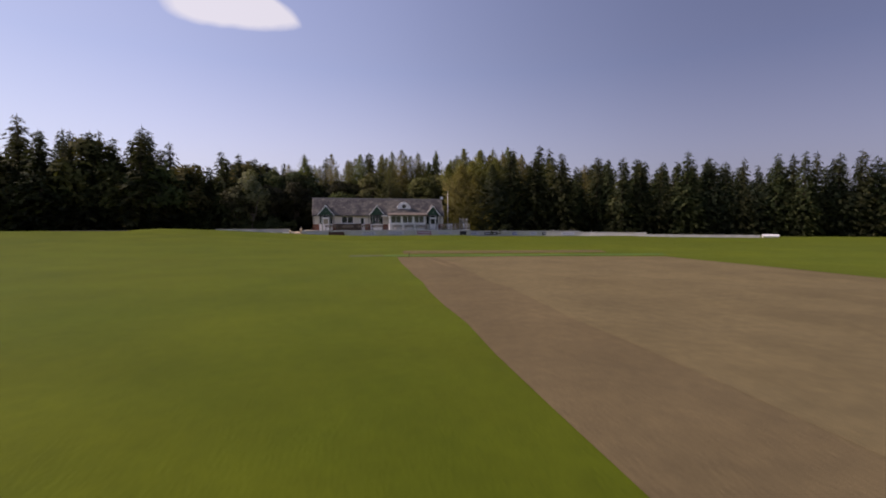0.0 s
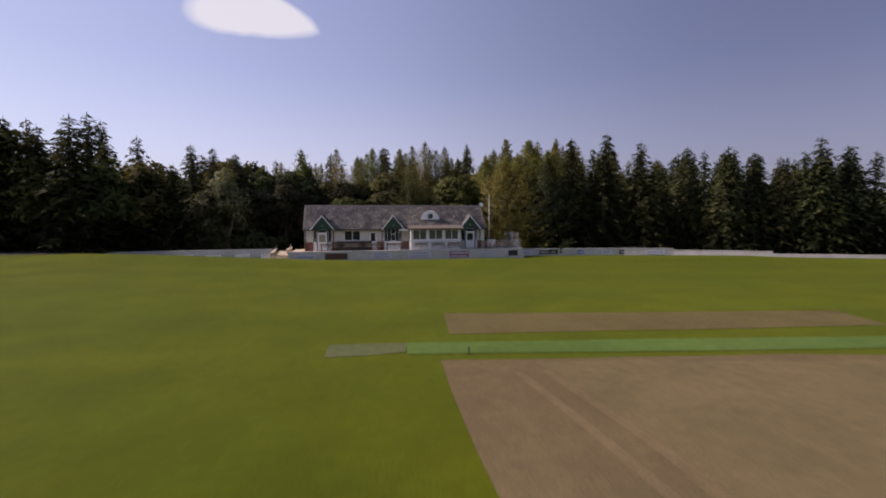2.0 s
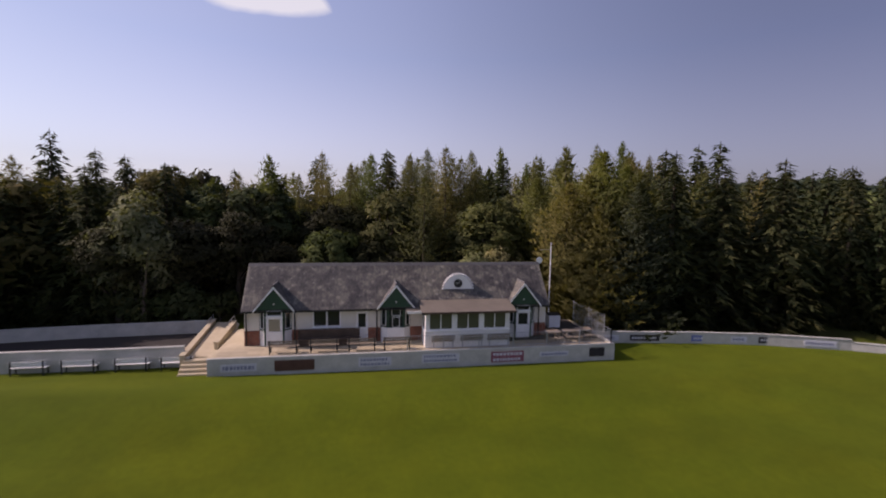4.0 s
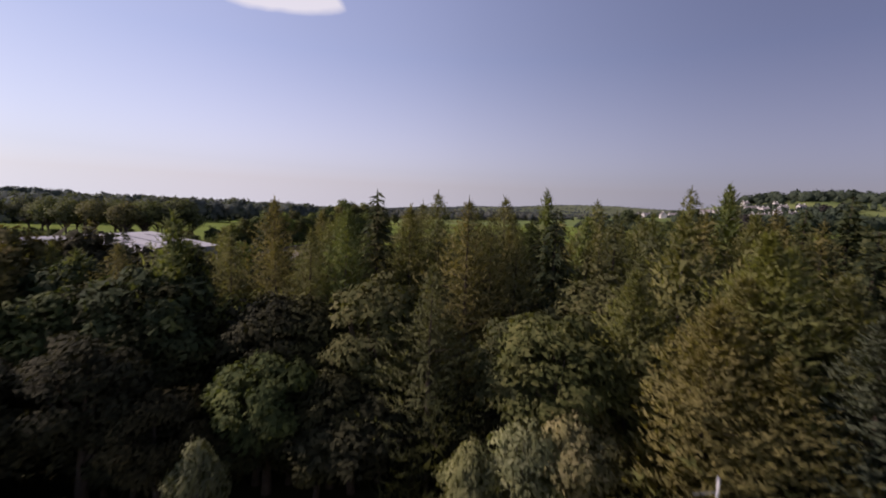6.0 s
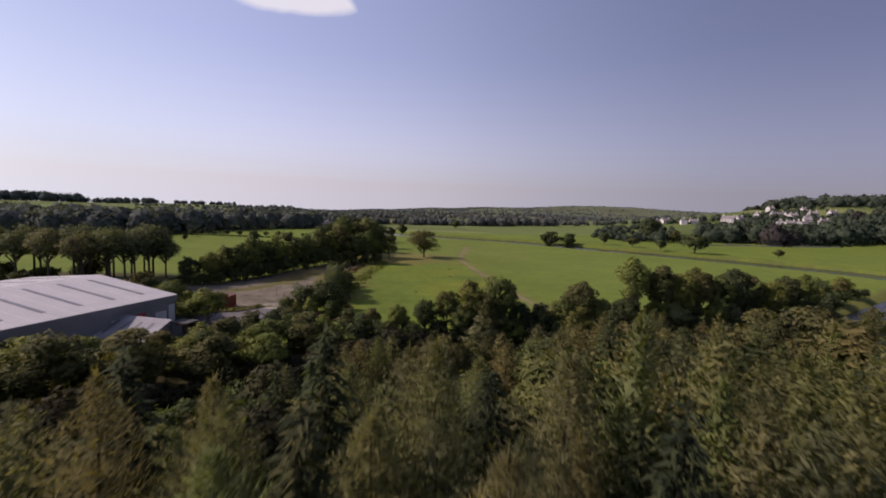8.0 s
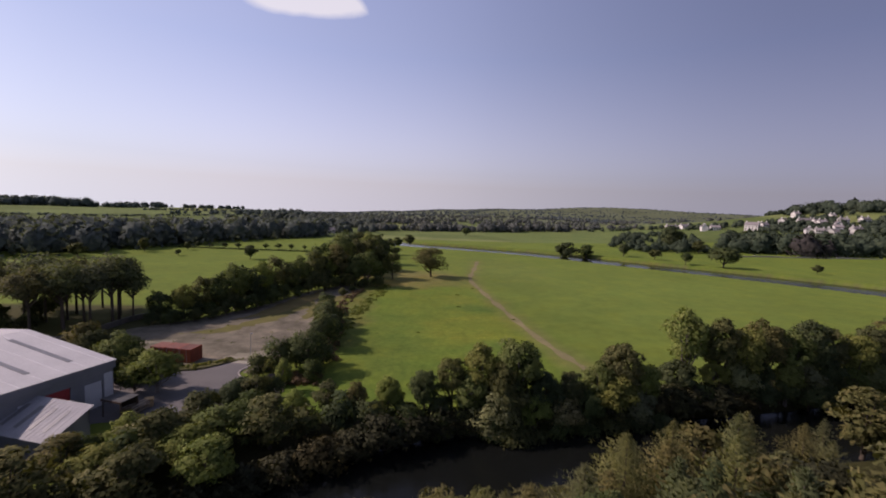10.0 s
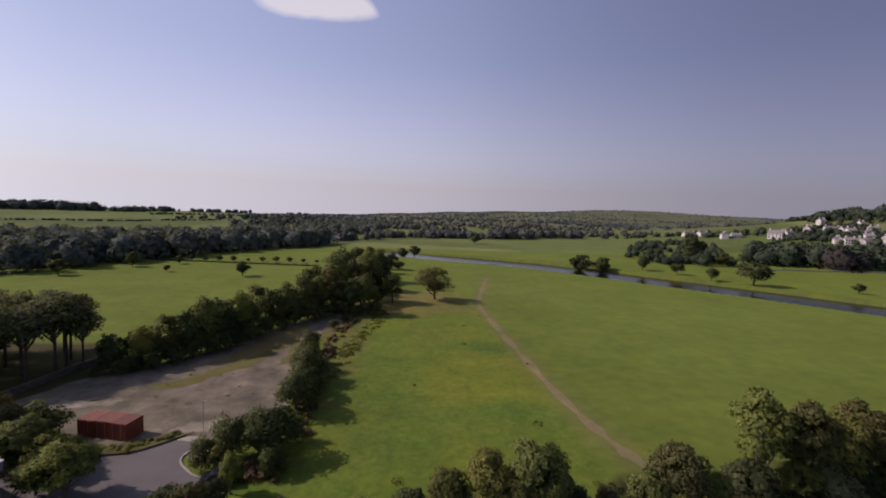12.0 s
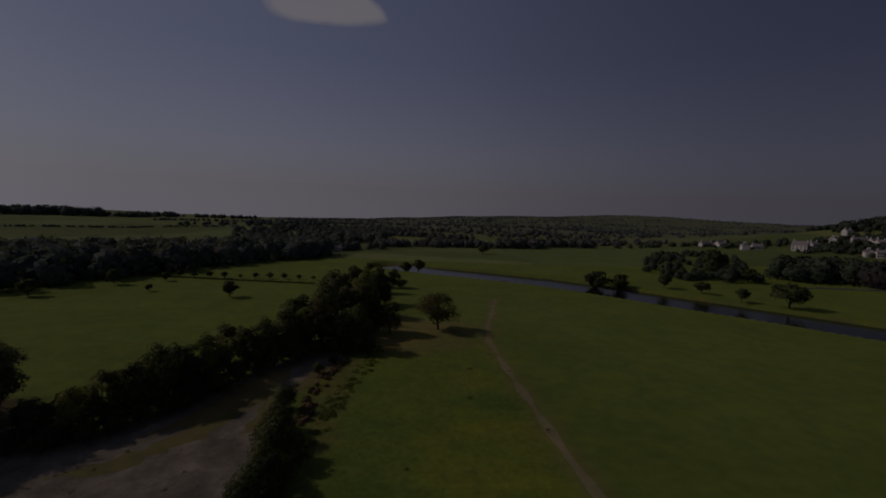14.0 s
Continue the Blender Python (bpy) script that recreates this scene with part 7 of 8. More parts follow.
# ramp walls beside the terrace
for k, (x0, y0, x1, y1, w_) in enumerate([(-8.55, 66.9, -9.5, 75.9, 0.28), (-7.15, 68.6, -7.5, 74.2, 0.26)]):
    L = math.hypot(x1 - x0, y1 - y0)
    m_ = Matrix.LocRotScale((x0, y0, 0), Euler((0, 0, math.atan2(y1 - y0, x1 - x0))), None)
    w = thing("ramp_wall", "sandstone-coloured parapet wall of the entrance ramp", "wall", m_, "walls of the ramp", "structure")
    part("wall", boxes((0, L, -w_ / 2, w_ / 2, -0.3, 0.95 + 0.25 * k), bevel=0.02), M["sandstone"], w)
    part("coping", boxes((-0.04, L + 0.04, -w_ / 2 - 0.05, w_ / 2 + 0.05, 0.952 + 0.25 * k, 1.03 + 0.25 * k), bevel=0.015), M["sandstone"], w)
    for q in range(3):
        part("rail_post", tube(bmesh.new(), (L - 0.1 - 0.9 * q, 0, 1.03 + 0.25 * k), (L - 0.1 - 0.9 * q, 0, 1.4 + 0.25 * k), 0.02, 0.02, 6), M["grey_metal"], w)
    part("rail", tube(bmesh.new(), (L - 2.0, 0, 1.4 + 0.25 * k), (L, 0, 1.4 + 0.25 * k), 0.025, 0.025, 6), M["grey_metal"], w)
patch("ramp", [(-8.4, 67.4), (-7.2, 67.2), (-6.8, 66.2), (-6.78, 72), (-7.5, 75.4), (-9.2, 75.8)], M["sandstone"], 0.75, "pale paved ramp up to the terrace", "ramp", 1.5, 0.0, 3)
steps = thing("steps", "short flight of pale stone steps up to the terrace", "steps", pose(-7.6, 66.5, 0))
for k in range(4):
    part("step", boxes((-8.5, TX0 - 0.01, 65.9 + 0.28 * k, 67.3, 0.18 * k - (0.2 if k == 0 else 0), 0.18 * (k + 1)), bevel=0.01), M["sandstone"], steps, placed=True)
patch("car_park", [(-40, 67.9), (-8.7, 67.9), (-9.6, 75.3), (-17.4, 74.7), (-30, 73.0), (-40, 73)], M["tarmac"], 0.02, "dark tarmac beside the pavilion", "car park", 2.5, 0.05, 4)

# ---- boundary walls, benches and fences ----
def low_wall(name, pts, h_, thick, label, mat="wall_white", coping=True):
    w = thing(name, label, "wall", pose(pts[0][0], pts[0][1], 0), kind="structure")
    for (ax, ay), (bx, by) in zip(pts[:-1], pts[1:]):
        L = math.hypot(bx - ax, by - ay)
        m_ = Matrix.LocRotScale((ax, ay, min(hgt(ax, ay), hgt(bx, by)) if ay > 150 or ay < 70 and ax < -5 else 0), Euler((0, 0, math.atan2(by - ay, bx - ax))), None)
        bm = boxes((-thick * 0.3, L, -thick / 2, thick / 2, -0.3, h_), bevel=0.012)
        bmesh.ops.transform(bm, matrix=m_, verts=bm.verts)
        part("wall_panel", bm, M[mat], w, placed=True)
        if coping:
            bm = boxes((-thick * 0.3, L, -thick / 2 - 0.04, thick / 2 + 0.04, h_ + 0.002, h_ + 0.07), bevel=0.012)
            bmesh.ops.transform(bm, matrix=m_, verts=bm.verts)
            part("coping", bm, M[mat], w, placed=True)
    return w


low_wall("boundary_wall", [(-18.7, 67.6), (-14.0, 67.6), (-8.7, 67.75)], 1.25, 0.16, "low white boundary wall beside the car park")
low_wall("back_wall", [(-30.0, 73.2), (-17.6, 74.9), (-13.5, 75.2), (-9.7, 75.5)], 0.95, 0.2, "plain white wall behind the car park")
RIGHT_WALL = [(19.0, 69.4), (22, 69.2), (27.5, 68.4), (32.5, 67.3), (38.0, 65.2)]
low_wall("boundary_wall", RIGHT_WALL, 0.82, 0.16, "low white boundary wall with advertising boards")
low_wall("boundary_wall", [(38.0, 65.2), (42.5, 62.6), (46.8, 60.0)], 0.62, 0.16, "lower plain white length of the boundary wall")
low_wall("boundary_wall", [(46.8, 60.0), (54.0, 56.4), (61.2, 52.7)], 0.4, 0.16, "lowest plain white length of the boundary wall", coping=False)


def wall_board(s0, length, mat, label, ink, seed):
    """An advertising board hung on the boundary wall s0 metres along it."""
    left = s0
    for (ax, ay), (bx, by) in zip(RIGHT_WALL[:-1], RIGHT_WALL[1:]):
        L = math.hypot(bx - ax, by - ay)
        if left < L:
            dx, dy = (bx - ax) / L, (by - ay) / L
            m_ = Matrix.LocRotScale((ax + dx * left + dy * 0.085, ay + dy * left - dx * 0.085, 0.18), Euler((0, 0, math.atan2(dy, dx))), None)
            b_ = thing("advert_board", label, "sign", m_, "advertising boards on the boundary walls")
            part("panel", boxes((0, length, -0.03, -0.002, 0, 0.46), bevel=0.004), M[mat], b_)
            if ink:
                r_ = random.Random(seed)
                x_, rows = 0.15, []
                while x_ < length - 0.3:
                    w_ = r_.uniform(0.08, 0.2)
                    rows.append((x_, x_ + w_, -0.036, -0.031, 0.14, 0.32))
                    x_ += w_ + 0.06
                for row in rows:
                    part("lettering_bar", boxes(row), M[ink], b_)
            return
        left -= L


for s0, ln, mt, lb, ik in [(0.5, 2.0, "board_pale", "pale grey advertising board on the boundary wall", "ink"), (3.4, 2.3, "board_black", "black advertising board with faded lettering", "board_pale"), (8.2, 2.4, "board_blue", "blue advertising board on the boundary wall", "board_pale"), (11.2, 1.2, "board_pale", "small pale advertising board", "ink"), (13.3, 2.3, "board_black", "black advertising board with pale lettering", "board_pale"), (16.4, 2.2, "board_pale", "pale lilac advertising board", "ink")]:
    wall_board(s0, ln, mt, lb, ik, int(s0 * 10))
sheet = thing("rolled_cover", "long white rolled pitch cover lying by the boundary", "pitch cover", pose(61.5, 52.5, 0))
part("roll", tube(bmesh.new(), (61.4, 52.5, 0.27), (63.2, 51.4, 0.27), 0.26, 0.26, 12), M["white_paint"], sheet, placed=True)


def bench(m_, label, slat="bench_wood", leg="black_metal", length=1.8):
    b_ = thing("bench", label, "bench", m_, "benches on the terrace")
    for x_ in (0.12, length - 0.12):
        part("leg", boxes((x_ - 0.035, x_ + 0.035, 0.0, 0.06, 0, 0.86), (x_ - 0.035, x_ + 0.035, 0.06, 0.48, 0.38, 0.43), (x_ - 0.035, x_ + 0.035, 0.42, 0.48, 0, 0.38), bevel=0.008), M[leg], b_, "black metal bench end")
    for k in range(3):
        part("slat", boxes((0, length, 0.1 + 0.13 * k, 0.21 + 0.13 * k, 0.432, 0.462), bevel=0.005), M[slat], b_)
    for k in range(2):
        part("slat", boxes((0, length, 0.062, 0.09, 0.56 + 0.15 * k, 0.67 + 0.15 * k), bevel=0.005), M[slat], b_)
    return b_


for x_ in (-3.5, -1.1, 1.2, 3.4):
    bench(pose(x_, 66.05, FLOOR_Z, 0, 0, 0), "wooden slatted bench with black metal ends on the terrace")
for x_ in (6.5, 8.4, 10.2):
    bench(pose(x_, 66.0, FLOOR_Z, 0, 0, 0), "grey weathered slatted bench before the veranda", "bench_wood", "grey_metal", 1.5)
for x_ in (-15.2, -12.4, -9.9, -17.8):
    bench(pose(x_, 67.05, hgt(x_, 67.05), 0, 0, 0), "low dark-legged bench against the boundary wall", "white_paint", "black_metal", 1.9)
settle = thing("settle", "long dark-stained settle with a solid back against the plinth", "bench", pose(-1.95, 67.35, FLOOR_Z))
part("seat", boxes((0, 3.9, 0.0, 0.5, 0.42, 0.47), bevel=0.008), M["dark_wood"], settle)
part("backrest", boxes((0, 3.9, 0.5, 0.55, 0.3, 1.02), bevel=0.008), M["dark_wood"], settle)
part("front_panel", boxes((0.05, 3.85, 0.06, 0.09, 0.05, 0.42)), M["dark_wood"], settle)
for x_ in (0.0, 1.27, 2.57, 3.84):
    part("leg", boxes((x_, x_ + 0.06, 0.0, 0.5, 0, 0.42), (x_, x_ + 0.06, 0.44, 0.5, 0.47, 0.98)), M["dark_wood"], settle)


def railing(pts, z0, h_, label, gap=0.14):
    f = thing("railing", label, "railing", pose(pts[0][0], pts[0][1], z0), "terrace railings")
    for (ax, ay), (bx, by) in zip(pts[:-1], pts[1:]):
        L = math.hypot(bx - ax, by - ay)
        n = max(1, round(L / 2.2))
        for k in range(n + 1):
            x_, y_ = ax + (bx - ax) * k / n, ay + (by - ay) * k / n
            part("post", boxes((x_ - 0.03, x_ + 0.03, y_ - 0.03, y_ + 0.03, z0, z0 + h_ + 0.05)), M["grey_metal"], f, placed=True)
        for z_ in (z0 + 0.1, z0 + h_):
            part("rail", tube(bmesh.new(), (ax, ay, z_), (bx, by, z_), 0.018, 0.018, 6), M["grey_metal"], f, placed=True)
        bm = bmesh.new()
        m = int(L / gap)
        for k in range(1, m):
            x_, y_ = ax + (bx - ax) * k / m, ay + (by - ay) * k / m
            box(bm, x_ - 0.006, x_ + 0.006, y_ - 0.006, y_ + 0.006, z0 + 0.1, z0 + h_)
        b_ = part("bars", bm, M["grey_metal"], f, "thin upright bars", placed=True)
        b_["kind"] = "stuff"


railing([(4.9, 65.75), (18.8, 65.75), (18.8, 69.4)], FLOOR_Z + 0.06, 0.9, "grey metal bar railing along the terrace edge")
mesh_fence = thing("mesh_fence", "tall pale wire mesh screen at the terrace end", "fence", pose(18.4, 69, FLOOR_Z))
for y_ in (66.2, 68.4, 70.8):
    part("post", tube(bmesh.new(), (18.5, y_, FLOOR_Z - 0.1), (18.5, y_, FLOOR_Z + 1.9), 0.03, 0.03, 8), M["grey_metal"], mesh_fence, placed=True)
bm = bmesh.new()
for k in range(46):
    y_ = 66.2 + 0.1 * k
    box(bm, 18.497, 18.503, y_ - 0.004, y_ + 0.004, FLOOR_Z, FLOOR_Z + 1.88)
for k in range(19):
    box(bm, 18.498, 18.502, 66.2, 70.8, FLOOR_Z + 0.1 * k, FLOOR_Z + 0.1 * k + 0.006)
part("mesh", bm, M["grey_metal"], mesh_fence, "fine wire mesh", placed=True)
for x_, y_ in ((14.9, 66.6), (16.3, 66.7), (17.4, 67.0)):
    tb = thing("picnic_table", "pale wooden picnic table on the terrace", "table", pose(x_, y_, FLOOR_Z), "picnic tables")
    part("tabletop", boxes((-0.55, 0.55, -0.35, 0.35, 0.7, 0.74), bevel=0.01), M["bench_wood"], tb)
    for s_ in (-1, 1):
        part("seat", boxes((-0.55, 0.55, s_ * 0.62 - 0.12, s_ * 0.62 + 0.12, 0.42, 0.455), bevel=0.008), M["bench_wood"], tb)
        part("frame", boxes((s_ * 0.4 - 0.03, s_ * 0.4 + 0.03, -0.68, 0.68, 0.34, 0.4), (s_ * 0.4 - 0.03, s_ * 0.4 + 0.03, -0.3, -0.22, 0, 0.7), (s_ * 0.4 - 0.03, s_ * 0.4 + 0.03, 0.22, 0.3, 0, 0.7)), M["bench_wood"], tb)
fb = thing("tank", "small white cabinet beside the pavilion's end wall", "cabinet", pose(16.6, 70.4, FLOOR_Z - 0.05))
part("body", boxes((-0.45, 0.45, -0.4, 0.4, 0, 1.0), bevel=0.03), M["white_paint"], fb)
part("lid", boxes((-0.5, 0.5, -0.45, 0.45, 1.0, 1.06), bevel=0.015), M["black_metal"], fb, "dark lid")
pole = thing("flagpole", "slim white flagpole beside the pavilion", "flagpole", pose(16.5, 71.0, 0.9))
part("pole", tube(bmesh.new(), (0, 0, -0.2), (0, 0, 6.6), 0.05, 0.035, 10), M["white_paint"], pole)
part("cap", tube(bmesh.new(), (0, 0, 6.6), (0, 0, 6.68), 0.055, 0.03, 10), M["grey_metal"], pole)
part("arm", boxes((-0.9, 0, -0.015, 0.015, 6.1, 6.13)), M["grey_metal"], pole)
dish = thing("satellite_dish", "small grey satellite dish at the ridge's end", "satellite dish", pose(PX1 + 0.2, RIDGE_Y, RIDGE_Z - 0.1))
bm = bmesh.new()
tube(bm, (0, -0.02, 0.28), (0, 0.1, 0.28), 0.25, 0.1, 14)
part("bowl", bm, M["white_paint"], dish)
part("arm", tube(bmesh.new(), (-0.2, 0.1, -0.1), (0, 0.08, 0.28), 0.02, 0.02, 6), M["grey_metal"], dish)
stump = thing("wicket_stump", "single dark wooden stump standing at the matting's edge", "stump", pose(3.5, 30.55, 0))
part("stake", tube(bmesh.new(), (0, 0, -0.1), (0, 0, 0.26), 0.03, 0.025, 8), M["dark_wood"], stump)

# ---- the works across the river ----
WA = Vector((-26.6, 156.4, 0.95))
along, into = Vector((-0.42, -0.91, 0)).normalized(), Vector((-0.91, 0.42, 0)).normalized()
works = thing("works_building", "low pale-roofed industrial shed with grey cladding", "industrial building", Matrix.LocRotScale(WA, Euler((0, 0, math.atan2(along.y, along.x))), None))
# local x runs along the eave, local -y into the building
LEN, HALF, EAVE, RISE = 44.0, 17.5, 5.6, 1.9
part("wall", boxes((0, LEN, -HALF * 2, -HALF * 2 + 0.3, -0.4, EAVE), (0, 0.3, -HALF * 2 + 0.3, -0.3, -0.4, EAVE), (LEN - 0.3, LEN, -HALF * 2 + 0.3, -0.3, -0.4, EAVE), *wall_rows(0, LEN, -0.3, 0, -0.4, EAVE, [(1.4, 3.6, -0.4, 3.4), (5.2, 8.4, -0.4, 3.8)])), M["cladding"], works, "grey clad walls")
part("gable", prism([(0, EAVE), (-HALF, EAVE + RISE), (-HALF * 2, EAVE)], 0.3, "x", 0.0), M["cladding"], works)
part("gable", prism([(0, EAVE), (-HALF, EAVE + RISE), (-HALF * 2, EAVE)], 0.3, "x", LEN - 0.3), M["cladding"], works)
part("fascia", boxes((-0.25, LEN + 0.25, 0.02, 0.2, EAVE - 0.9, EAVE + 0.1)), M["cladding"], works, "deep grey eaves fascia")
for nm, a_, b_ in (("roof", (0.25, EAVE - 0.02), (-HALF, EAVE + RISE)), ("roof", (-HALF * 2 - 0.25, EAVE - 0.02), (-HALF, EAVE + RISE))):
    r_ = part(nm, prism([a_, b_, (b_[0], b_[1] + 0.12), (a_[0], a_[1] + 0.12)], LEN + 0.7, "x", -0.35), M["roof_sheet"], works, "pale sheet roof with dark rooflights")
    for k in range(9):
        f0, f1 = 0.18, 0.86
        p0 = (a_[0] + (b_[0] - a_[0]) * f0, a_[1] + (b_[1] - a_[1]) * f0 + 0.124)
        p1 = (a_[0] + (b_[0] - a_[0]) * f1, a_[1] + (b_[1] - a_[1]) * f1 + 0.124)
        part("rooflight", prism([p0, p1, (p1[0], p1[1] + 0.05), (p0[0], p0[1] + 0.05)], 0.6, "x", 3.0 + 4.7 * k), M["rooflight"], r_)
    for k in range(18):
        p0, p1 = (a_[0], a_[1] + 0.121), (b_[0], b_[1] + 0.121)
        part("seam", prism([p0, p1, (p1[0], p1[1] + 0.03), (p0[0], p0[1] + 0.03)], 0.06, "x", 0.8 + 2.4 * k), M["cladding_white"], r_)
part("door", boxes((1.45, 3.55, -0.2, -0.1, -0.3, 3.38)), M["cladding_white"], works, "pale loading door")
part("door", boxes((5.25, 8.35, -0.2, -0.1, -0.3, 3.78)), M["red_paint"], works, "red roller door")
part("panel", boxes((8.8, 10.6, 0.004, 0.06, -0.3, 3.6)), M["cladding_white"], works, "white wall panel")
part("panel", boxes((0.1, 1.2, 0.004, 0.06, 0.8, 4.2)), M["cladding_white"], works, "white wall panel")
annex = thing("annex", "small lean-to with a ribbed grey roof beside the shed", "outbuilding", Matrix.LocRotScale((-27.1, 147.2, 0.9), Euler((0, 0, math.atan2(-0.326, 0.945))), None))
part("wall", boxes((-4.4, 4.4, -0.25, 0, -1.0, 3.9), (-4.4, 4.4, -4.3, -4.05, -1.0, 2.15), (-4.4, -4.15, -4.05, -0.25, -1.0, 2.2), (4.15, 4.4, -4.05, -0.25, -1.0, 2.2)), M["cladding"], annex, "grey clad walls")
for x_ in (-4.4, 4.15):
    part("gable", prism([(-4.3, 2.2), (0, 2.2), (0, 3.95)], 0.25, "x", x_), M["cladding"], annex)
lean = part("roof", prism([(0.25, 4.1), (-4.75, 2.06), (-4.75, 2.18), (0.25, 4.22)], 9.6, "x", -4.8), M["annex_roof"], annex, "ribbed grey sheet roof")
for k in range(16):
    part("rib", prism([(0.2, 4.205), (-4.7, 2.205), (-4.7, 2.225), (0.2, 4.225)], 0.05, "x", -4.5 + 0.6 * k), M["annex_roof"], lean)
for k in range(4):
    part("rooflight", prism([(-0.9, 3.756), (-3.7, 2.613), (-3.7, 2.65), (-0.9, 3.793)], 0.5, "x", -3.3 + 1.95 * k), M["rooflight"], lean)

# containers in the yard
ca = math.radians(77.5)
cdir, cside = Vector((math.cos(ca), math.sin(ca), 0)), Vector((math.sin(ca), -math.cos(ca), 0))
for k in range(3):
    o = Vector((-29.9, 172.1, 1.02)) + cside * (2.47 * k) + cdir * (0.12 if k == 1 else 0)
    c_ = thing("shipping_container", "weathered orange-red steel shipping container in the yard", "container", Matrix.LocRotScale(o, Euler((0, 0, ca)), None), "containers in the yard")
    part("body", boxes((0.06, 2.94, -2.38, -0.06, 0.12, 2.36)), M["container"], c_)
    for row in ((0, 0.12, -2.44, -2.3, 0, 2.4), (0, 0.12, -0.14, 0, 0, 2.4), (2.88, 3.0, -2.44, -2.3, 0, 2.4), (2.88, 3.0, -0.14, 0, 0, 2.4), (0.12, 2.88, -2.44, -2.34, 2.3, 2.4), (0.12, 2.88, -0.1, 0, 2.3, 2.4), (0.12, 2.88, -2.44, -2.34, 0, 0.14), (0.12, 2.88, -0.1, 0, 0, 0.14)):
        part("frame", boxes(row), M["container"], c_)
    part("roof", boxes((0.1, 2.9, -2.36, -0.08, 2.36, 2.385)), M["container_roof"], c_, "dusty rusted roof sheet")
    for q in range(9):
        part("corrugation", boxes((0.25 + 0.285 * q, 0.39 + 0.285 * q, -2.42, -2.375, 0.16, 2.28)), M["container"], c_)
    for s_ in (-1.82, -0.62):
        part("door", boxes((0.02, 0.062, s_ - 0.56, s_ + 0.56, 0.16, 2.26), bevel=0.006), M["container"], c_)
        part("locking_bar", tube(bmesh.new(), (0.0, s_ + 0.2, 0.16), (0.0, s_ + 0.2, 2.26), 0.02, 0.02, 6), M["grey_metal"], c_)


def car(m_, mat, label):
    c_ = thing("car", label, "car", m_)
    bm = prism([(-2.1, 0.3), (-2.15, 0.75), (-1.9, 0.95), (-1.2, 1.0), (-0.75, 1.55), (1.3, 1.6), (1.95, 1.05), (2.1, 0.7), (2.05, 0.3)], 1.7, "y", -0.85)
    bmesh.ops.bevel(bm, geom=bm.edges[:], offset=0.07, segments=2, affect="EDGES")
    part("body", bm, mat, c_)
    part("windows", prism([(-1.1, 1.02), (-0.7, 1.46), (1.2, 1.5), (1.75, 1.05)], 1.72, "y", -0.86), M["glass"], c_, "dark side windows")
    for x_ in (-1.3, 1.3):
        for y_ in (-0.75, 0.75):
            w = part("wheel", tube(bmesh.new(), (x_, y_ - 0.1, 0.32), (x_, y_ + 0.1, 0.32), 0.32, 0.32, 16), M["rubber"], c_)
            part("rim", tube(bmesh.new(), (x_, y_ + (0.11 if y_ > 0 else -0.11), 0.32), (x_, y_ + (0.1 if y_ > 0 else -0.1), 0.32), 0.2, 0.2, 12), M["grey_metal"], w)


car(pose(-6.9, 161.0, hgt(-6.9, 161.0) + 0.05, 0, 0, 8), M["car_black"], "black estate car parked beside the bushes")
car(pose(-9.0, 155.9, hgt(-9.0, 155.9) + 0.05, 0, 0, 20), M["car_red"], "red car parked beside the bushes")
for k, (x_, y_) in enumerate([(-14.0, 173.5), (-9.5, 168.0)]):
    lp = thing("lamp_post", "thin grey lamp post beside the yard", "lamp post", pose(x_, y_, hgt(x_, y_)), "lamp posts of the works road")
    part("post", tube(bmesh.new(), (0, 0, -0.2), (0, 0, 4.3), 0.06, 0.04, 8), M["grey_metal"], lp)
    part("lantern", boxes((-0.1, 0.45, -0.08, 0.08, 4.3, 4.4), bevel=0.02), M["grey_metal"], lp)
# the open shelter and the timber and scrap lying by the works
shelter = thing("shelter", "low dark flat-roofed open shelter beside the works", "shelter", Matrix.LocRotScale((-23.6, 152.05, hgt(-23.6, 152.05)), Euler((0, 0, math.atan2(-0.36, 0.93))), None))
part("roof", boxes((-1.6, 1.6, -0.9, 1.65, 2.3, 2.42), bevel=0.02), M["felt_dark"], shelter, "dark felted flat roof")
part("fascia", boxes((-1.64, 1.64, -0.95, -0.905, 2.18, 2.44)), M["dark_wood"], shelter)
for x_ in (-1.45, 1.45):
    for y_ in (-0.8, 1.5):
        part("post", boxes((x_ - 0.06, x_ + 0.06, y_ - 0.06, y_ + 0.06, -0.3, 2.3)), M["dark_wood"], shelter)
part("back_panel", boxes((-1.4, 1.4, 1.4, 1.46, 0.0, 2.25)), M["dark_wood"], shelter)
srng = random.Random(17)
for k in range(15):
    x_, y_ = -21.9 + srng.uniform(-0.7, 0.7), 153.0 + srng.uniform(-0.35, 0.35)
    plank = thing("plank", "loose weathered sawn plank beside the works", "plank", pose(x_, y_, hgt(x_, y_) + 0.1 + 0.085 * k, 0, srng.uniform(-2, 2), 66 + srng.uniform(-7, 7)), "loose planks by the works")
    part("board", boxes((-1.5 + srng.uniform(0, 0.5), 1.5 - srng.uniform(0, 0.5), -0.11, 0.11, 0, 0.06), bevel=0.006), M["plank_pale"] if k % 3 == 0 else M["bench_wood"], plank)
crate = thing("crate", "ochre wooden crate standing by the planks", "crate", pose(-21.3, 154.8, hgt(-21.3, 154.8), 0, 0, 24))
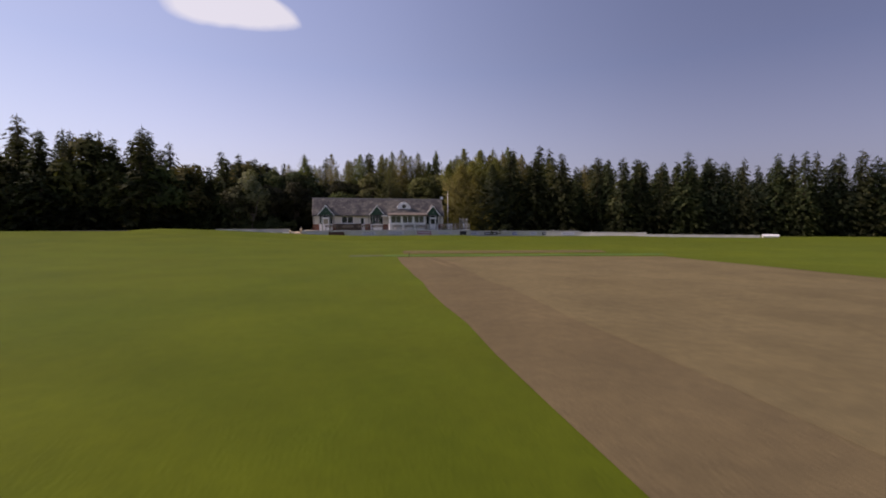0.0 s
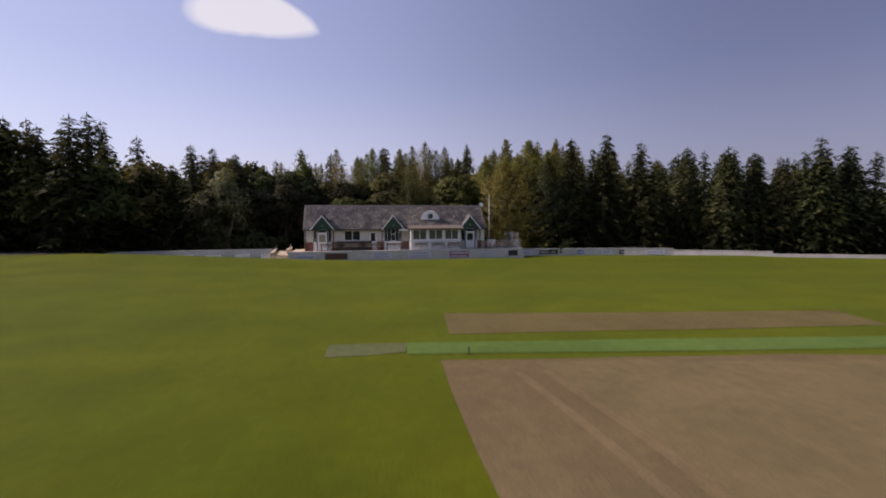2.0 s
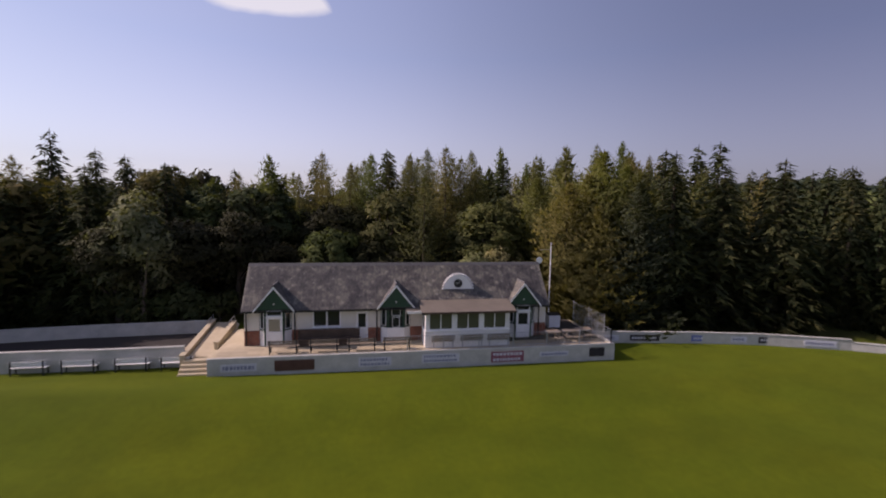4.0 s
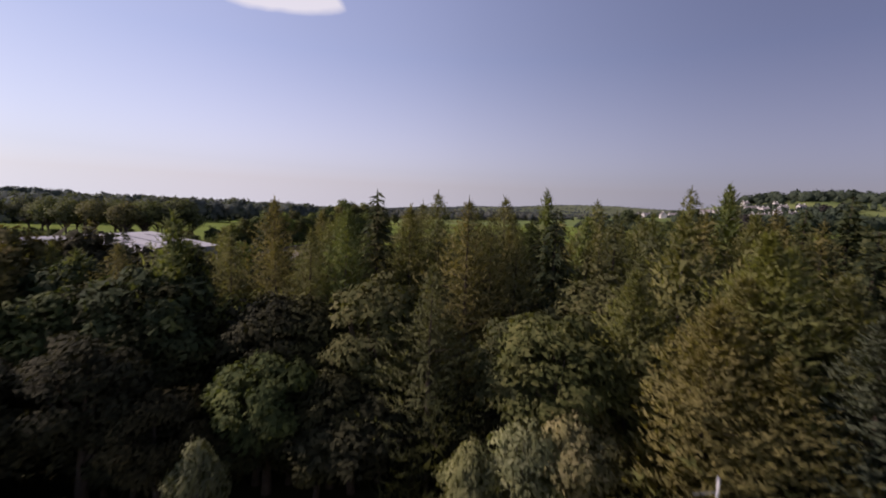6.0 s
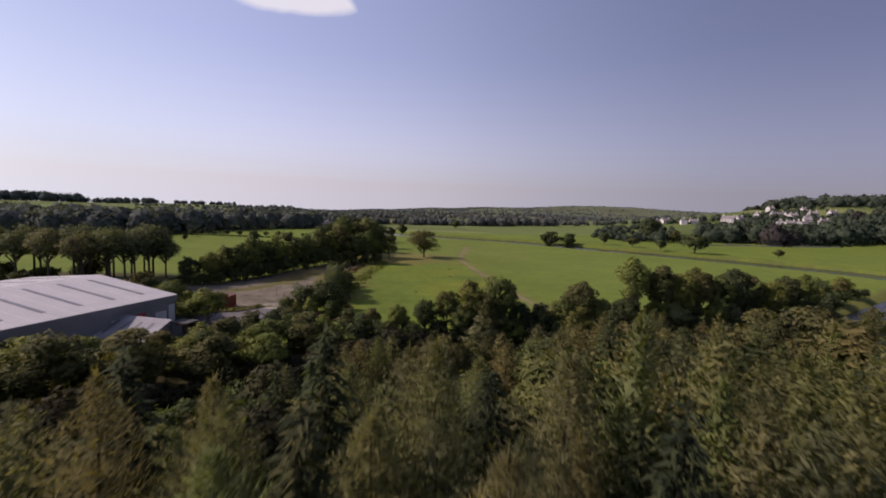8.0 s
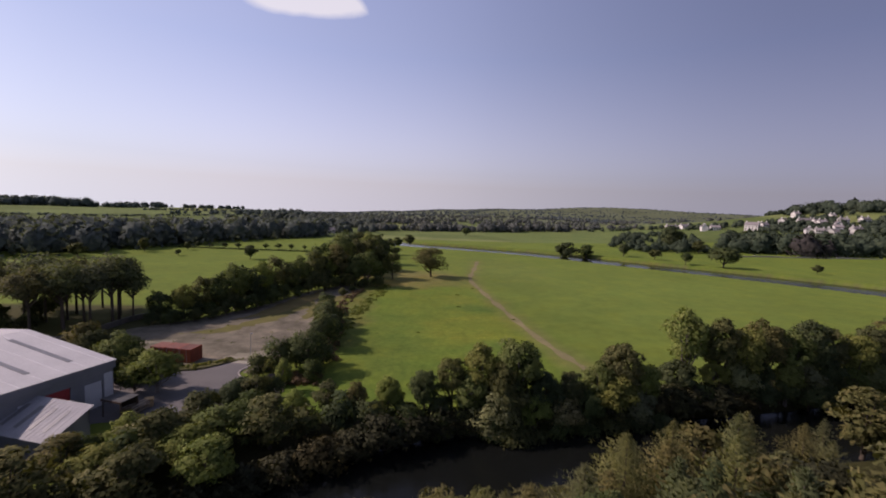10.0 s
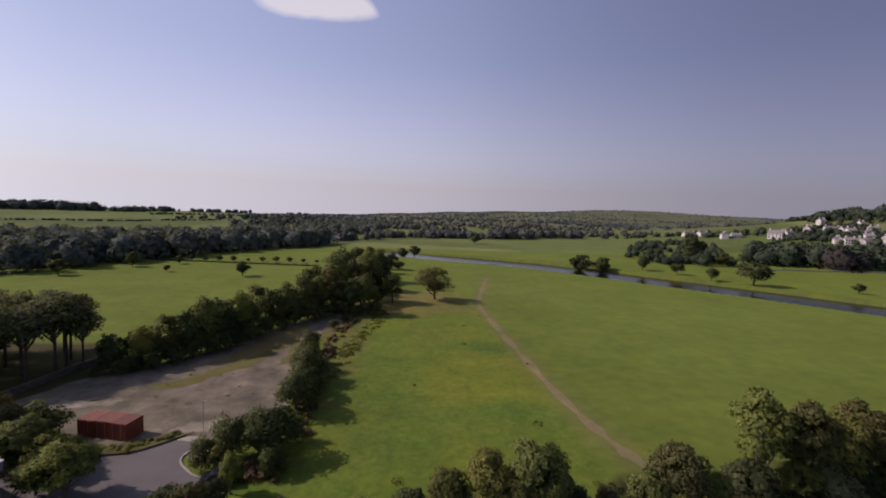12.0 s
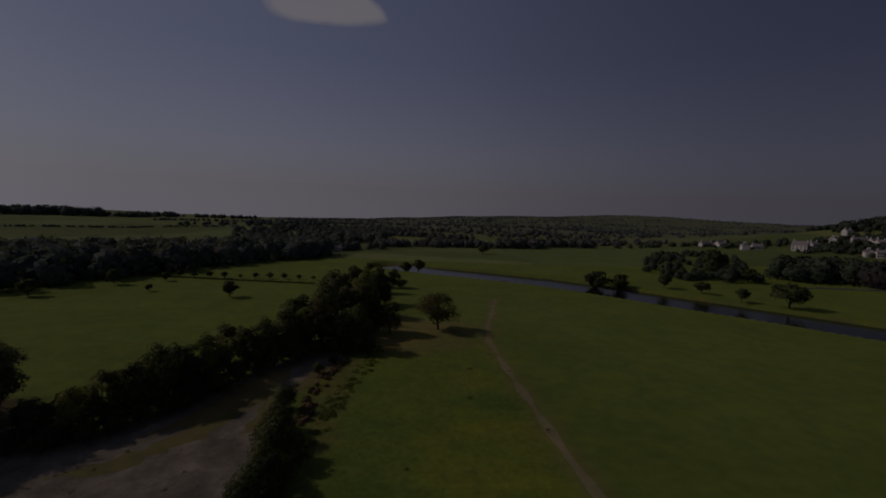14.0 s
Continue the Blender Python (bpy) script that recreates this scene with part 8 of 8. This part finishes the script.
for z_ in (0.06, 0.32, 0.58, 0.84):
    part("slat", boxes((-0.5, 0.5, -0.44, -0.41, z_, z_ + 0.22)), M["crate_wood"], crate)
    part("slat", boxes((-0.5, 0.5, 0.41, 0.44, z_, z_ + 0.22)), M["crate_wood"], crate)
    part("slat", boxes((-0.5, -0.47, -0.41, 0.41, z_, z_ + 0.22)), M["crate_wood"], crate)
    part("slat", boxes((0.47, 0.5, -0.41, 0.41, z_, z_ + 0.22)), M["crate_wood"], crate)
part("lid", boxes((-0.53, 0.53, -0.47, 0.47, 1.07, 1.11)), M["crate_wood"], crate)
part("base", boxes((-0.5, 0.5, -0.44, 0.44, 0.0, 0.055)), M["crate_wood"], crate)
for k in range(26):
    x_, y_ = -15.6 + srng.uniform(-2.2, 2.2), 152.3 + srng.uniform(-0.9, 0.9)
    scrap = thing("scrap_piece", "bent grey piece of scrap lying by the works road", "scrap", pose(x_, y_, hgt(x_, y_) + srng.uniform(0.05, 0.5), srng.uniform(-30, 30), srng.uniform(-30, 30), srng.uniform(0, 180)), "scrap by the works road")
    a_, b_ = srng.uniform(0.3, 1.0), srng.uniform(0.12, 0.4)
    part("sheet", prism([(-a_, 0), (-a_ * 0.2, 0.09), (a_, 0.02), (a_, 0.05), (-a_ * 0.2, 0.13), (-a_, 0.04)], b_, "y", -b_ / 2), M[("cladding", "grey_metal", "bench_wood", "dark_wood")[k % 4]], scrap)
low_wall("kerb", smooth_line([(-12.8, 169.4), (-13.5, 167.6), (-13.6, 166.2), (-12.8, 164.7), (-10.4, 162.5), (-8.4, 161.9)], 4), 0.15, 0.24, "pale curved concrete kerb at the yard's entrance", "stone_wall", False)
bund = ribbon("bund", smooth_line([(-33, 168.5), (-27, 168.0), (-21, 168.6), (-16.5, 172.6)], 5), 2.2, M["weedy_bank"], 0.28, "weedy earth bank beside the containers", "earth bank", None, 3)


# ---- houses of the village ----
def house(x_, y_, w_, d_, h_, turn, label, chim=1, roof_h=None):
    w_, d_, h_ = w_ * 0.82, d_ * 0.82, h_ * 0.86
    z_ = sheet_z(x_, y_)
    c_ = thing("house", label, "house", Matrix.LocRotScale((x_, y_, z_), Euler((0, 0, radians(turn))), None), "houses of the village")
    rows = wall_rows(-w_ / 2, w_ / 2, -d_ / 2, -d_ / 2 + 0.3, -1.5, h_, [(-w_ / 2 + (i + 0.5) * w_ / 4 - 0.5, -w_ / 2 + (i + 0.5) * w_ / 4 + 0.5, 0.9, 2.3) for i in range(4)])
    part("wall", boxes(*rows, (-w_ / 2, w_ / 2, d_ / 2 - 0.3, d_ / 2, -1.5, h_), (-w_ / 2, -w_ / 2 + 0.3, -d_ / 2 + 0.3, d_ / 2 - 0.3, -1.5, h_), (w_ / 2 - 0.3, w_ / 2, -d_ / 2 + 0.3, d_ / 2 - 0.3, -1.5, h_)), M["house_white"], c_, "whitewashed wall")
    rh = roof_h or d_ * 0.36
    part("roof", prism([(-d_ / 2 - 0.4, h_ - 0.1), (0, h_ + rh), (d_ / 2 + 0.4, h_ - 0.1), (d_ / 2 + 0.4, h_ + 0.1), (0, h_ + rh + 0.25), (-d_ / 2 - 0.4, h_ + 0.1)], w_ + 0.6, "x", -w_ / 2 - 0.3), M["house_roof"], c_, "grey slate roof")
    for s_ in (-1, 1):
        part("gable", prism([(-d_ / 2, h_), (0, h_ + rh), (d_ / 2, h_)], 0.3, "x", s_ * (w_ / 2 - 0.15) - 0.15), M["house_white"], c_)
    for i in range(4):
        xx = -w_ / 2 + (i + 0.5) * w_ / 4
        w = part("window", boxes((xx - 0.5, xx + 0.5, -d_ / 2 + 0.1, -d_ / 2 + 0.16, 0.9, 2.3)), M["glass"], c_)
        if h_ > 4:
            part("window", boxes((xx - 0.5, xx + 0.5, -d_ / 2 - 0.03, -d_ / 2 - 0.004, 3.3, 4.6)), M["glass"], c_)
    for i in range(chim):
        part("chimney", boxes(((w_ / 2 - 0.9) * (1 if i else -1) - 0.45, (w_ / 2 - 0.9) * (1 if i else -1) + 0.45, -0.4, 0.4, h_ + rh - 0.8, h_ + rh + 1.5)), M["house_white"], c_)


for x_, y_, w_, d_, h_, tn, lb in [(357, 625, 17, 8, 3.2, 5, "long low white farm building on the slope"), (366, 612, 16, 9, 3.0, 12, "dark-roofed farm shed on the slope"), (357, 564, 9, 8, 5.4, 70, "white gabled farmhouse on the slope"), (367, 560, 12, 7, 3.8, -15, "white cottage beside the farmhouse"), (387, 531, 15, 10, 6.6, -55, "large cream-coloured house above the trees"), (402, 533, 11, 8, 5.0, 10, "cream-coloured house beside a larger one")]:
    house(x_, y_, w_, d_, h_, tn, lb, 2)
for k, (x_, y_, w_, tn) in enumerate([(442, 552, 9, 10), (483, 579, 10, 5), (433, 544, 8, 40), (445, 529, 15, -25), (452, 522, 11, 5), (446, 510, 9, -15), (468, 508, 10, -10), (483, 500, 10, -5), (454, 500, 9, 65), (403, 481, 8, 60), (406, 473, 9, -30), (412, 470, 8, 50), (417, 466, 11, -15), (432, 480, 9, -20), (427, 461, 9, 35), (436, 466, 10, -10), (489, 540, 7, 0)]):
    house(x_, y_, w_, 7.5, 5.0 if k % 4 else 3.6, tn, "white village house with grey slate roof", 2)
for k, (x_, y_) in enumerate([(-93, 470), (-80, 501), (-62, 511), (-120, 500), (-50, 530), (-104, 486)]):
    house(x_, y_, 10, 7, 3.6, 12 * k - 20, "pale distant house half hidden by trees", 1)
low_wall("field_wall", [(-64, 176), (-49.5, 182.5), (-48.2, 189.5), (-47, 197), (-45, 201)], 1.15, 0.45, "dry-stone wall under the pines, darkened for their shade", "stone_shaded", False)
low_wall("field_wall", [(226, 372), (257, 376), (285, 371), (311, 367), (340, 362)], 1.1, 0.4, "grey dry-stone field wall below the trees", "stone_wall", False)
